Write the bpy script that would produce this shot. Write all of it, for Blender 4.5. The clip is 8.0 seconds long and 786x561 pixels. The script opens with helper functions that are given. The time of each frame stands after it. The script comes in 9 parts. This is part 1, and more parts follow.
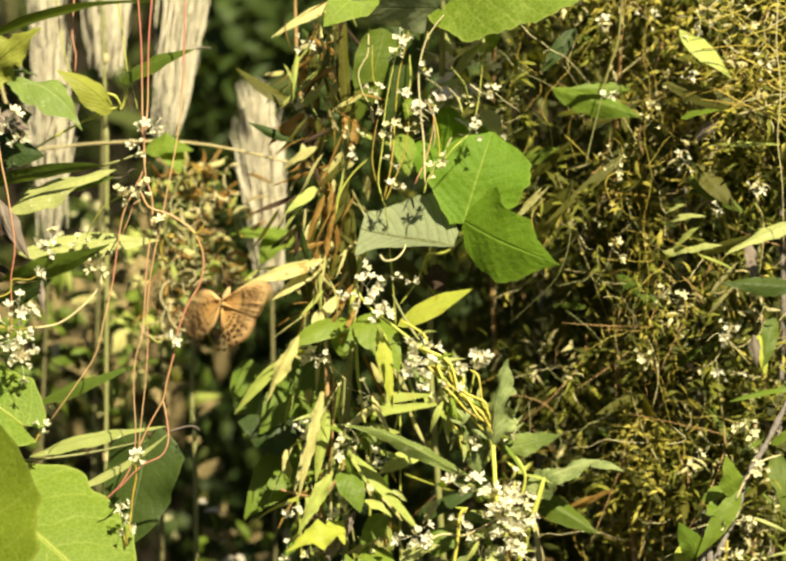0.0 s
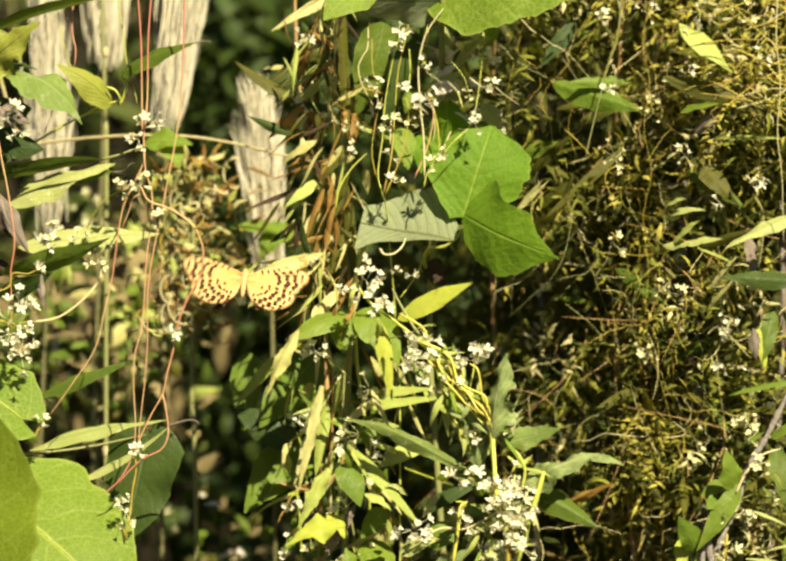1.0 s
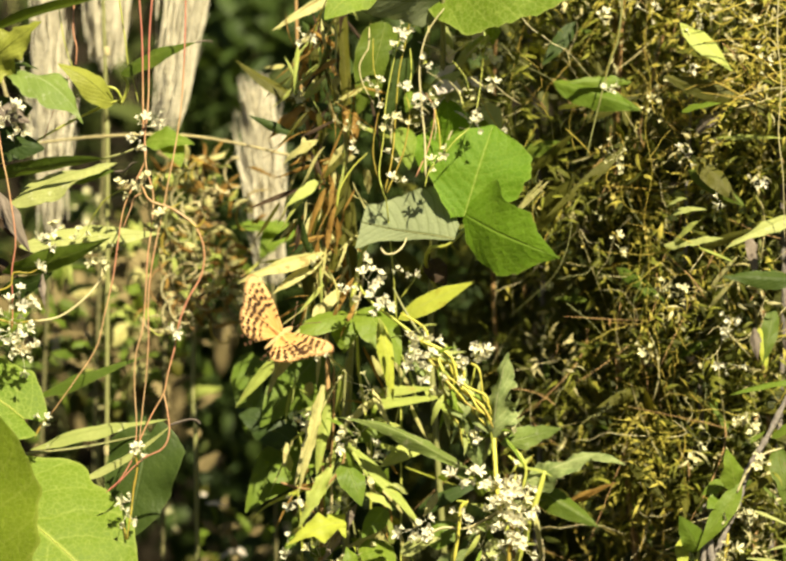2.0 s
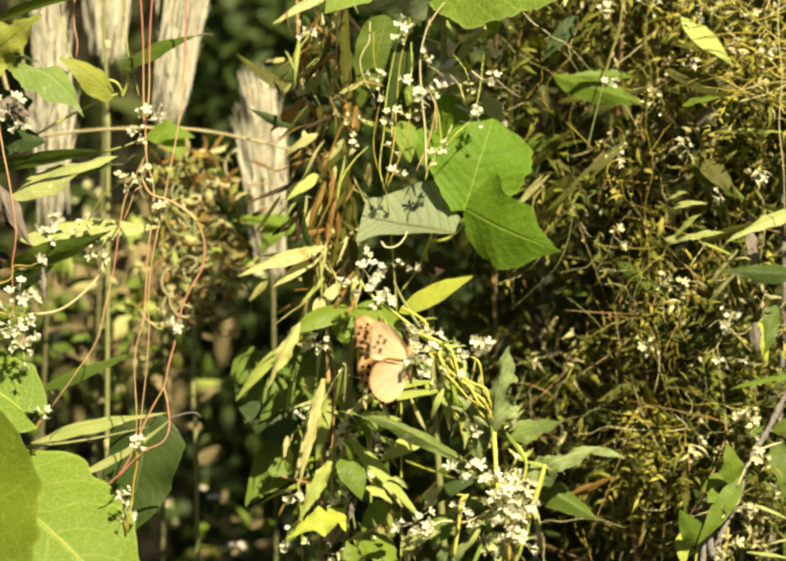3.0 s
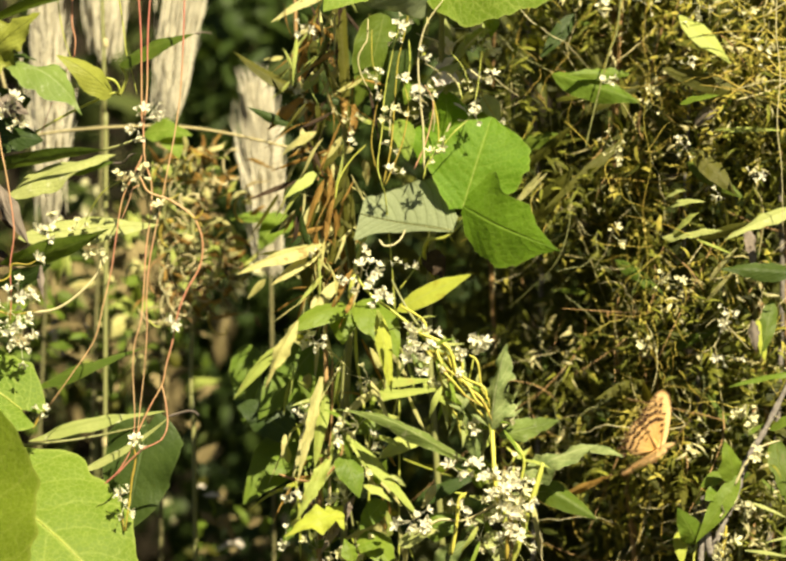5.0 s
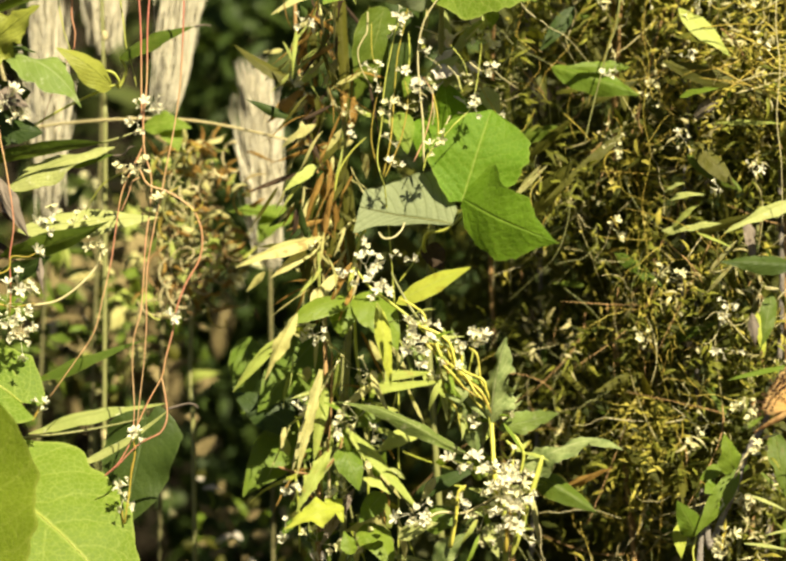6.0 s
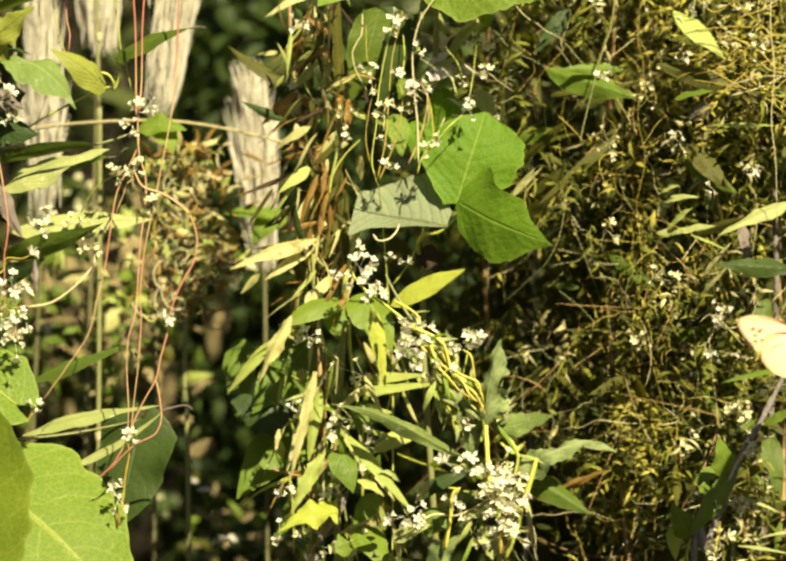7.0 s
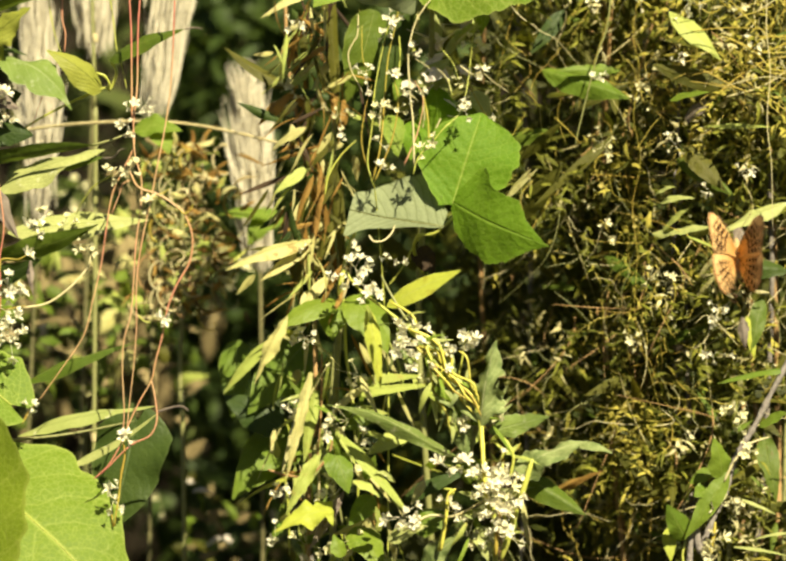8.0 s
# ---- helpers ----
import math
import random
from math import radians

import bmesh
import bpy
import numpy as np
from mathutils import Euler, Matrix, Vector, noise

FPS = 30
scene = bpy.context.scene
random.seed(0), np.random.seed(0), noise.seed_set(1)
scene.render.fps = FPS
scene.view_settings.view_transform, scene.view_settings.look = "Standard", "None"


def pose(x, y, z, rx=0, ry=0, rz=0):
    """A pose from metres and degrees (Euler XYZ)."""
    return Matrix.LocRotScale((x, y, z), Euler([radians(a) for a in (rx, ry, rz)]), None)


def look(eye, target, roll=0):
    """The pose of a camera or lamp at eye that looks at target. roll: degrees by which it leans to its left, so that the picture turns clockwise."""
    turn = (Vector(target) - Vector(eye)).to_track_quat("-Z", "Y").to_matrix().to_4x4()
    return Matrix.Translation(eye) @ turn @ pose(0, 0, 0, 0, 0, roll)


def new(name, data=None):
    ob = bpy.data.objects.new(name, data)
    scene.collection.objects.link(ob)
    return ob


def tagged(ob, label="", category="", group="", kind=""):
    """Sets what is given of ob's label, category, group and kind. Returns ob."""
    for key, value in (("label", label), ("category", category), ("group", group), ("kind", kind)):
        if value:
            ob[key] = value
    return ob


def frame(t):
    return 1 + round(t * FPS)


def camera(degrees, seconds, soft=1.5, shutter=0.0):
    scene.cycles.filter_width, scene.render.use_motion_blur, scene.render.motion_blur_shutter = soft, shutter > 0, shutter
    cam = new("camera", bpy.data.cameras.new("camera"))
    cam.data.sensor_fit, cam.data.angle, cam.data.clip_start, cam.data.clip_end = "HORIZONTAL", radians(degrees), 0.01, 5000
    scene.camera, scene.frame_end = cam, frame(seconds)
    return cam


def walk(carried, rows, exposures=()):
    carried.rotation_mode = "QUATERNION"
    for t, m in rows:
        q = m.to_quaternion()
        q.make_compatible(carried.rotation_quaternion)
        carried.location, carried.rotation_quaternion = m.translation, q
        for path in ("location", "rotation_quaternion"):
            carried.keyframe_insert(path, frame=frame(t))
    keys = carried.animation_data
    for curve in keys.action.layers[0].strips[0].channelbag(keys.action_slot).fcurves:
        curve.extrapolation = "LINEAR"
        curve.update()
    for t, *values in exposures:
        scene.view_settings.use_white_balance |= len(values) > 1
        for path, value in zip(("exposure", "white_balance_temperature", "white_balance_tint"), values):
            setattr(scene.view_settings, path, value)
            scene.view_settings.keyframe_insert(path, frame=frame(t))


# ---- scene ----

# ------------------------------------------------------------------ camera
EYE_Y, EYE_Z = -3.0, 1.2
cam = camera(8.6, 8.0, soft=2.6, shutter=0.35)
cam.data.dof.use_dof = True
cam.data.dof.focus_distance = 2.985
cam.data.dof.aperture_fstop = 8.2
walk(cam, [
    (0.0, look((-0.00000, EYE_Y, EYE_Z), (0.00065, 0, 1.20804), -0.037)),
    (0.5, look((-0.00000, EYE_Y, EYE_Z), (0.00005, 0, 1.20693), -0.008)),
    (1.0, look((-0.00000, EYE_Y, EYE_Z), (0.00080, 0, 1.20451), -0.048)),
    (1.5, look((-0.00000, EYE_Y, EYE_Z), (0.00033, 0, 1.20511), -0.056)),
    (3.0, look((-0.00000, EYE_Y, EYE_Z), (-0.00002, 0, 1.20049), 0.032)),
    (3.5, look((-0.00000, EYE_Y, EYE_Z), (-0.00000, 0, 1.20000), 0.000)),
    (4.0, look((-0.00000, EYE_Y, EYE_Z), (-0.00021, 0, 1.20183), -0.015)),
    (4.5, look((-0.00000, EYE_Y, EYE_Z), (0.00052, 0, 1.20094), 0.012)),
    (6.0, look((-0.00320, EYE_Y, EYE_Z), (0.00135, 0, 1.19532), 0.071)),
    (6.5, look((-0.00320, EYE_Y, EYE_Z), (0.00272, 0, 1.19338), 0.104)),
    (7.0, look((-0.00320, EYE_Y, EYE_Z), (0.00455, 0, 1.19655), 0.131)),
    (7.5, look((-0.00320, EYE_Y, EYE_Z), (0.00671, 0, 1.19783), 0.124)),
    (8.0, look((-0.00320, EYE_Y, EYE_Z), (0.00704, 0, 1.19708), 0.165)),
])

# ------------------------------------------------------------------ light
SUN_DIR = Vector((0.30, -0.66, 0.69)).normalized()
world = bpy.data.worlds.new("sky")
scene.world = world
world.use_nodes = True
wn = world.node_tree.nodes
sky = wn.new("ShaderNodeTexSky")
sky.sky_type = "NISHITA"
sky.sun_disc = False
sky.sun_elevation = math.asin(SUN_DIR.z)
sky.sun_rotation = math.atan2(SUN_DIR.x, SUN_DIR.y)
world.node_tree.links.new(sky.outputs["Color"], wn["Background"].inputs["Color"])
wn["Background"].inputs["Strength"].default_value = 0.020
sun = new("sun", bpy.data.lights.new("sun", "SUN"))
sun.data.energy = 5.0
sun.data.angle = radians(0.53)
sun.data.color = (1.0, 0.89, 0.62)
sun.matrix_world = look(SUN_DIR * 20, (0, 0, 0))
scene.view_settings.exposure = 1.27


# ------------------------------------------------------------------ materials
def shader(name):
    m = bpy.data.materials.new(name)
    m.use_nodes = True
    nt = m.node_tree
    return m, nt, nt.nodes["Principled BSDF"], nt.nodes["Material Output"]


def calc(nt, op, a, b=None, c=None):
    n = nt.nodes.new("ShaderNodeMath")
    n.operation = op
    for i, v in enumerate((a, b, c)):
        if v is None:
            continue
        if isinstance(v, (int, float)):
            n.inputs[i].default_value = v
        else:
            nt.links.new(v, n.inputs[i])
    return n.outputs[0]


def blend(nt, fac, a, b):
    n = nt.nodes.new("ShaderNodeMix")
    n.data_type = "RGBA"
    for key, v in (("Factor", fac), ("A", a), ("B", b)):
        sock = [s for s in n.inputs if s.name == key and (key == "Factor") == (s.type == "VALUE") and s.type in ("VALUE", "RGBA")][0]
        if isinstance(v, (int, float)):
            sock.default_value = v
        elif isinstance(v, tuple):
            sock.default_value = (*v, 1.0)
        else:
            nt.links.new(v, sock)
    return [s for s in n.outputs if s.type == "RGBA"][0]


def noise_of(nt, scale, detail=3.0, vec=None, rough=0.55):
    n = nt.nodes.new("ShaderNodeTexNoise")
    n.inputs["Scale"].default_value = scale
    n.inputs["Detail"].default_value = detail
    n.inputs["Roughness"].default_value = rough
    if vec is None:
        vec = nt.nodes.new("ShaderNodeNewGeometry").outputs["Position"]
    nt.links.new(vec, n.inputs["Vector"])
    return n.outputs["Fac"]


def ramp(nt, fac, lo, hi):
    n = nt.nodes.new("ShaderNodeMapRange")
    n.inputs["From Min"].default_value = lo
    n.inputs["From Max"].default_value = hi
    nt.links.new(fac, n.inputs["Value"])
    return n.outputs["Result"]


def chance(nt):
    """One random number for each object and each loose piece of a mesh."""
    a = nt.nodes.new("ShaderNodeObjectInfo").outputs["Random"]
    b = nt.nodes.new("ShaderNodeNewGeometry").outputs["Random Per Island"]
    return calc(nt, "FRACT", calc(nt, "ADD", calc(nt, "MULTIPLY", a, 7.31), b))


def bump(nt, bsdf, height, strength, dist):
    n = nt.nodes.new("ShaderNodeBump")
    n.inputs["Strength"].default_value = strength
    n.inputs["Distance"].default_value = dist
    nt.links.new(height, n.inputs["Height"])
    nt.links.new(n.outputs["Normal"], bsdf.inputs["Normal"])
    return n.outputs["Normal"]


def leaf_material(name, dark, light, vein, glow=None, through_light=0.4, rough=0.45, veins=9, slope=0.35,
                  blotch=None, blotch_amount=0.0, grain=900.0, gloss=0.22, vein_amount=0.5, spread=1.0, vein_width=0.06, net=0.0):
    """A leaf blade: two greens from leaf to leaf, veins along the blade's own map, stains, light that shines through."""
    m, nt, bsdf, out = shader(name)
    uv = nt.nodes.new("ShaderNodeUVMap")
    uv.uv_map = "blade"
    sep = nt.nodes.new("ShaderNodeSeparateXYZ")
    nt.links.new(uv.outputs["UV"], sep.inputs[0])
    u, v = sep.outputs["X"], calc(nt, "ABSOLUTE", sep.outputs["Y"])
    rnd = chance(nt)
    cell = noise_of(nt, 60.0, 4.0)
    mixf = calc(nt, "ADD", calc(nt, "MULTIPLY", rnd, 0.6 * spread), calc(nt, "MULTIPLY", ramp(nt, cell, 0.3, 0.7), 0.4))
    col = blend(nt, mixf, dark, light)
    fine = noise_of(nt, grain, 4.0)
    col = blend(nt, calc(nt, "MULTIPLY", ramp(nt, fine, 0.35, 0.7), 0.30), col, tuple(0.6 * c for c in dark))
    # side veins run forward from the midrib
    drift = calc(nt, "MULTIPLY", calc(nt, "SUBTRACT", noise_of(nt, 45.0, 2.0), 0.5), 0.10)
    run = calc(nt, "ADD", calc(nt, "SUBTRACT", u, calc(nt, "MULTIPLY", calc(nt, "POWER", v, 1.2), slope)), drift)
    line = calc(nt, "FRACT", calc(nt, "MULTIPLY", run, float(veins)))
    side = ramp(nt, calc(nt, "ABSOLUTE", calc(nt, "SUBTRACT", line, 0.5)), vein_width, 0.0)
    mid = ramp(nt, v, 0.05, 0.015)
    ridge = calc(nt, "MAXIMUM", calc(nt, "MULTIPLY", side, 0.55), mid)
    quilt = calc(nt, "MULTIPLY", calc(nt, "ABSOLUTE", calc(nt, "SUBTRACT", line, 0.5)), 2.0)
    col = blend(nt, calc(nt, "MULTIPLY", ridge, vein_amount), col, vein)
    # pale margin in the vein colour, painting rim light along the blade's edge
    rim = calc(nt, "MULTIPLY", ramp(nt, v, 0.945, 0.99), 0.55)
    col = blend(nt, rim, col, vein)
    if net:
        cells = nt.nodes.new("ShaderNodeTexVoronoi")
        cells.feature = "DISTANCE_TO_EDGE"
        cells.inputs["Scale"].default_value = 300.0
        nt.links.new(nt.nodes.new("ShaderNodeNewGeometry").outputs["Position"], cells.inputs["Vector"])
        lines = ramp(nt, cells.outputs["Distance"], 0.09, 0.0)
        col = blend(nt, calc(nt, "MULTIPLY", lines, net), col, vein)
    lines = lines if net else 0.0
    if blotch is not None:
        spots = ramp(nt, noise_of(nt, 130.0, 5.0, rough=0.7), 0.62 - 0.3 * blotch_amount, 0.70 - 0.2 * blotch_amount)
        col = blend(nt, calc(nt, "MULTIPLY", spots, 0.85), col, blotch)
    nt.links.new(col, bsdf.inputs["Base Color"])
    nt.links.new(calc(nt, "ADD", rough - 0.08, calc(nt, "MULTIPLY", fine, 0.2)), bsdf.inputs["Roughness"])
    bsdf.inputs["Specular IOR Level"].default_value = gloss
    height = calc(nt, "ADD", calc(nt, "MULTIPLY", quilt, 0.16), calc(nt, "ADD", calc(nt, "MULTIPLY", mid, -0.8), calc(nt, "ADD", calc(nt, "MULTIPLY", fine, 0.35), calc(nt, "ADD", calc(nt, "MULTIPLY", lines, -0.45 * net), calc(nt, "MULTIPLY", noise_of(nt, 260.0, 2.0), 1.1)))))
    normal = bump(nt, bsdf, height, 0.55, 0.0009)
    tr = nt.nodes.new("ShaderNodeBsdfTranslucent")
    tint = blend(nt, 0.55, col, glow if glow else tuple(min(1.0, 1.7 * c) for c in light))
    nt.links.new(tint, tr.inputs["Color"])
    nt.links.new(normal, tr.inputs["Normal"])
    mx = nt.nodes.new("ShaderNodeMixShader")
    mx.inputs[0].default_value = through_light
    nt.links.new(bsdf.outputs[0], mx.inputs[1])
    nt.links.new(tr.outputs[0], mx.inputs[2])
    nt.links.new(mx.outputs[0], out.inputs["Surface"])
    return m


def plain_material(name, a, b, rough=0.5, scale=400.0, relief=0.3, gloss=0.4, through_light=0.0, c=None, c_scale=40.0, dist=0.0006):
    m, nt, bsdf, out = shader(name)
    f = noise_of(nt, scale, 4.0)
    fac = calc(nt, "ADD", calc(nt, "MULTIPLY", ramp(nt, f, 0.3, 0.7), 0.6), calc(nt, "MULTIPLY", chance(nt), 0.4))
    col = blend(nt, fac, a, b)
    if c is not None:
        col = blend(nt, ramp(nt, noise_of(nt, c_scale, 3.0), 0.42, 0.6), col, c)
    nt.links.new(col, bsdf.inputs["Base Color"])
    bsdf.inputs["Roughness"].default_value = rough
    bsdf.inputs["Specular IOR Level"].default_value = gloss
    bump(nt, bsdf, f, relief, dist)
    if through_light:
        tr = nt.nodes.new("ShaderNodeBsdfTranslucent")
        nt.links.new(col, tr.inputs["Color"])
        mx = nt.nodes.new("ShaderNodeMixShader")
        mx.inputs[0].default_value = through_light
        nt.links.new(bsdf.outputs[0], mx.inputs[1])
        nt.links.new(tr.outputs[0], mx.inputs[2])
        nt.links.new(mx.outputs[0], out.inputs["Surface"])
    return m


HEART = leaf_material("heart_leaf", (0.12, 0.20, 0.014), (0.20, 0.29, 0.026), (0.32, 0.39, 0.08), (0.36, 0.44, 0.02), 0.38, rough=0.55, gloss=0.25, veins=6, slope=0.30, vein_amount=0.95, vein_width=0.045, grain=1500, net=0.55)
KUDZU = leaf_material("kudzu_leaf", (0.105, 0.215, 0.010), (0.175, 0.30, 0.020), (0.25, 0.36, 0.05), (0.27, 0.46, 0.014), 0.40, rough=0.55, gloss=0.18, veins=8, slope=0.30, vein_amount=0.55, vein_width=0.045, net=0.35, blotch=(0.10, 0.09, 0.02), blotch_amount=-0.12)
KUDZU_UNDER = leaf_material("kudzu_underside", (0.21, 0.25, 0.13), (0.29, 0.33, 0.18), (0.09, 0.11, 0.04), (0.30, 0.36, 0.08), 0.30, rough=0.7, veins=9, slope=0.28, vein_amount=0.95, gloss=0.12, vein_width=0.12)
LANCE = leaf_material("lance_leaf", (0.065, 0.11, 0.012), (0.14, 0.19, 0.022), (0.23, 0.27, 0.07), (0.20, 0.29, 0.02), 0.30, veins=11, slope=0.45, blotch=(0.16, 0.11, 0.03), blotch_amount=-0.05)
# much paler than lance_leaf: the look of full sun is in the colour
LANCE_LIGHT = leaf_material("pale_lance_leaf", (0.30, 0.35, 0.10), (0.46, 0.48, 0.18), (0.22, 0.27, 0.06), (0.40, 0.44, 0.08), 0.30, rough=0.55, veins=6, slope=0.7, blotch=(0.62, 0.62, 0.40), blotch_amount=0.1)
GREEN = leaf_material("green_leaf", (0.10, 0.17, 0.018), (0.20, 0.27, 0.030), (0.28, 0.34, 0.08), (0.32, 0.42, 0.025), 0.36, veins=7)
# very dark green: shade on leaves is put into the base colour
SHADE_DARK = leaf_material("shade_dark_leaf", (0.03, 0.055, 0.012), (0.06, 0.09, 0.016), (0.10, 0.14, 0.04), (0.12, 0.18, 0.015), 0.25, veins=8)
GREYGREEN = leaf_material("felted_leaf", (0.17, 0.23, 0.07), (0.38, 0.43, 0.17), (0.58, 0.60, 0.32), (0.36, 0.42, 0.09), 0.28, rough=0.65, veins=8, blotch=(0.11, 0.16, 0.045), blotch_amount=0.45, gloss=0.2, vein_amount=0.8)
YELLOW = leaf_material("yellow_leaf", (0.36, 0.43, 0.045), (0.52, 0.54, 0.08), (0.46, 0.50, 0.16), (0.56, 0.60, 0.05), 0.38, veins=9, slope=0.6, blotch=(0.30, 0.26, 0.03), blotch_amount=0.1)
STRAW = leaf_material("straw_blade", (0.48, 0.46, 0.15), (0.70, 0.66, 0.32), (0.34, 0.30, 0.08), (0.60, 0.58, 0.18), 0.32, rough=0.55, veins=3, slope=3.0, vein_amount=0.9, vein_width=0.14, blotch=(0.26, 0.17, 0.05), blotch_amount=0.15)
YGBLADE = leaf_material("yellow_green_blade", (0.33, 0.40, 0.075), (0.48, 0.53, 0.15), (0.30, 0.36, 0.07), (0.46, 0.52, 0.08), 0.34, rough=0.5, veins=2, slope=3.0, blotch=(0.44, 0.36, 0.10), blotch_amount=0.1)
BROWN = leaf_material("withered_leaf", (0.17, 0.085, 0.018), (0.52, 0.33, 0.08), (0.10, 0.05, 0.012), (0.52, 0.30, 0.04), 0.36, rough=0.6, veins=3, slope=3.0, blotch=(0.15, 0.08, 0.02), blotch_amount=0.15)
OLIVE = leaf_material("olive_leaf", (0.050, 0.056, 0.008), (0.115, 0.112, 0.014), (0.15, 0.13, 0.03), (0.22, 0.18, 0.012), 0.30, rough=0.5, veins=5, slope=1.0)
GREYDEAD = leaf_material("grey_dead_leaf", (0.12, 0.10, 0.08), (0.28, 0.23, 0.18), (0.14, 0.11, 0.09), (0.3, 0.25, 0.2), 0.10, rough=0.85, veins=5, slope=1.5, blotch=(0.07, 0.05, 0.04), blotch_amount=0.3)
# olive darkened so that the hedge's shaded depths sit in the colour
HEDGE_SHADE_LEAF = leaf_material("hedge_shade_leaf", (0.020, 0.028, 0.005), (0.095, 0.10, 0.012), (0.20, 0.20, 0.04), (0.24, 0.25, 0.012), 0.28, veins=8, slope=0.5, spread=1.6)
HEDGE_YELLOW = leaf_material("hedge_yellow_leaf", (0.32, 0.30, 0.035), (0.54, 0.47, 0.09), (0.44, 0.40, 0.10), (0.52, 0.46, 0.03), 0.3, veins=7, slope=0.5, spread=1.6)
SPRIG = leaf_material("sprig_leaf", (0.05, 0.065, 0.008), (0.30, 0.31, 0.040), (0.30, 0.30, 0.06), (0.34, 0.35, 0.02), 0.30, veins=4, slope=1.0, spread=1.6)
# pale straw copy of sprig_leaf; sunlit highlights are put into its colour
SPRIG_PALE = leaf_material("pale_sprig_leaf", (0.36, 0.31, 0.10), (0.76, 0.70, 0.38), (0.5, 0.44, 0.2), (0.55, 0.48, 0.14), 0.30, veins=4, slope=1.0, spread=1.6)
# low albedo carries the background's deep shade, which the sun would lift
FAR_SHADE_LEAF = leaf_material("far_shade_leaf", (0.018, 0.035, 0.010), (0.075, 0.095, 0.025), (0.10, 0.12, 0.04), (0.11, 0.15, 0.02), 0.25, rough=0.6, gloss=0.08, veins=5, spread=1.6, blotch=(0.12, 0.08, 0.03), blotch_amount=0.1)
FAR_DEAD = leaf_material("far_dead_leaf", (0.10, 0.075, 0.03), (0.30, 0.24, 0.11), (0.12, 0.09, 0.04), (0.24, 0.18, 0.06), 0.15, rough=0.8, veins=4, spread=1.6)
DODDER_PINK = plain_material("pink_dodder", (0.52, 0.29, 0.11), (0.66, 0.45, 0.25), 0.35, 700.0, 0.2, 0.5, 0.15, c=(0.56, 0.20, 0.14), c_scale=11.0)
DODDER_GOLD = plain_material("golden_dodder", (0.38, 0.32, 0.045), (0.54, 0.46, 0.09), 0.4, 500.0, 0.2, 0.3, 0.2, c=(0.40, 0.28, 0.05), c_scale=18.0)
STEM_GREEN = plain_material("yellow_green_stem", (0.40, 0.44, 0.06), (0.52, 0.54, 0.12), 0.4, 500.0, 0.25, 0.4, 0.15)
YELLOW_STEM = plain_material("bright_yellow_stem", (0.56, 0.52, 0.07), (0.70, 0.64, 0.14), 0.4, 500.0, 0.25, 0.4, 0.15)
STEM_DARK = plain_material("green_stem", (0.16, 0.17, 0.05), (0.26, 0.26, 0.10), 0.5, 500.0, 0.3)
TWIG = plain_material("grey_bark", (0.10, 0.085, 0.07), (0.30, 0.27, 0.235), 0.85, 350.0, 0.9, 0.2, dist=0.0012)
DRYSTEM = plain_material("dry_stalk", (0.36, 0.30, 0.14), (0.50, 0.44, 0.24), 0.7, 300.0, 0.4, 0.2)
PETAL = plain_material("white_petal", (0.82, 0.78, 0.54), (0.91, 0.89, 0.73), 0.55, 800.0, 0.15, 0.2, 0.42)
PETAL_CREAM = plain_material("cream_bud", (0.60, 0.58, 0.30), (0.76, 0.72, 0.46), 0.55, 600.0, 0.2, 0.25, 0.25)
HEDGE_BUD = plain_material("golden_bud", (0.46, 0.38, 0.08), (0.66, 0.58, 0.20), 0.5, 600.0, 0.2, 0.25, 0.25)
# darker copy of dry_stalk, with the shade below the plumes coloured in
PLUME_STALK_SHADED = plain_material("shaded_reed_stalk", (0.10, 0.10, 0.04), (0.20, 0.18, 0.08), 0.7, 300.0, 0.4, 0.2)
PLUME = plain_material("plume_hair", (0.40, 0.36, 0.25), (0.82, 0.77, 0.61), 0.8, 500.0, 0.2, 0.15, 0.3)
LANCE_STEM = plain_material("pale_tendril", (0.44, 0.39, 0.19), (0.56, 0.50, 0.28), 0.5, 400.0, 0.3)
PALE_DEAD = leaf_material("bleached_leaf", (0.62, 0.55, 0.45), (0.74, 0.68, 0.58), (0.45, 0.38, 0.3), (0.6, 0.5, 0.4), 0.2, rough=0.8, veins=5)
BROWN_STEM = plain_material("brown_stalk", (0.26, 0.15, 0.06), (0.40, 0.26, 0.11), 0.7, 300.0, 0.4, 0.2)
LANCE_RIB = plain_material("leaf_rib", (0.20, 0.28, 0.04), (0.30, 0.38, 0.07), 0.5, 500.0, 0.25, 0.3, 0.15)
BLACKENED = leaf_material("blackened_leaf", (0.035, 0.022, 0.012), (0.08, 0.05, 0.025), (0.05, 0.03, 0.02), (0.08, 0.05, 0.02), 0.08, rough=0.7, veins=4, slope=2.0)
HEART_OLD = leaf_material("olive_heart_leaf", (0.15, 0.215, 0.014), (0.22, 0.29, 0.024), (0.30, 0.35, 0.06), (0.30, 0.37, 0.016), 0.30, rough=0.55, gloss=0.15, veins=6, slope=0.30, vein_amount=0.6, net=0.4)
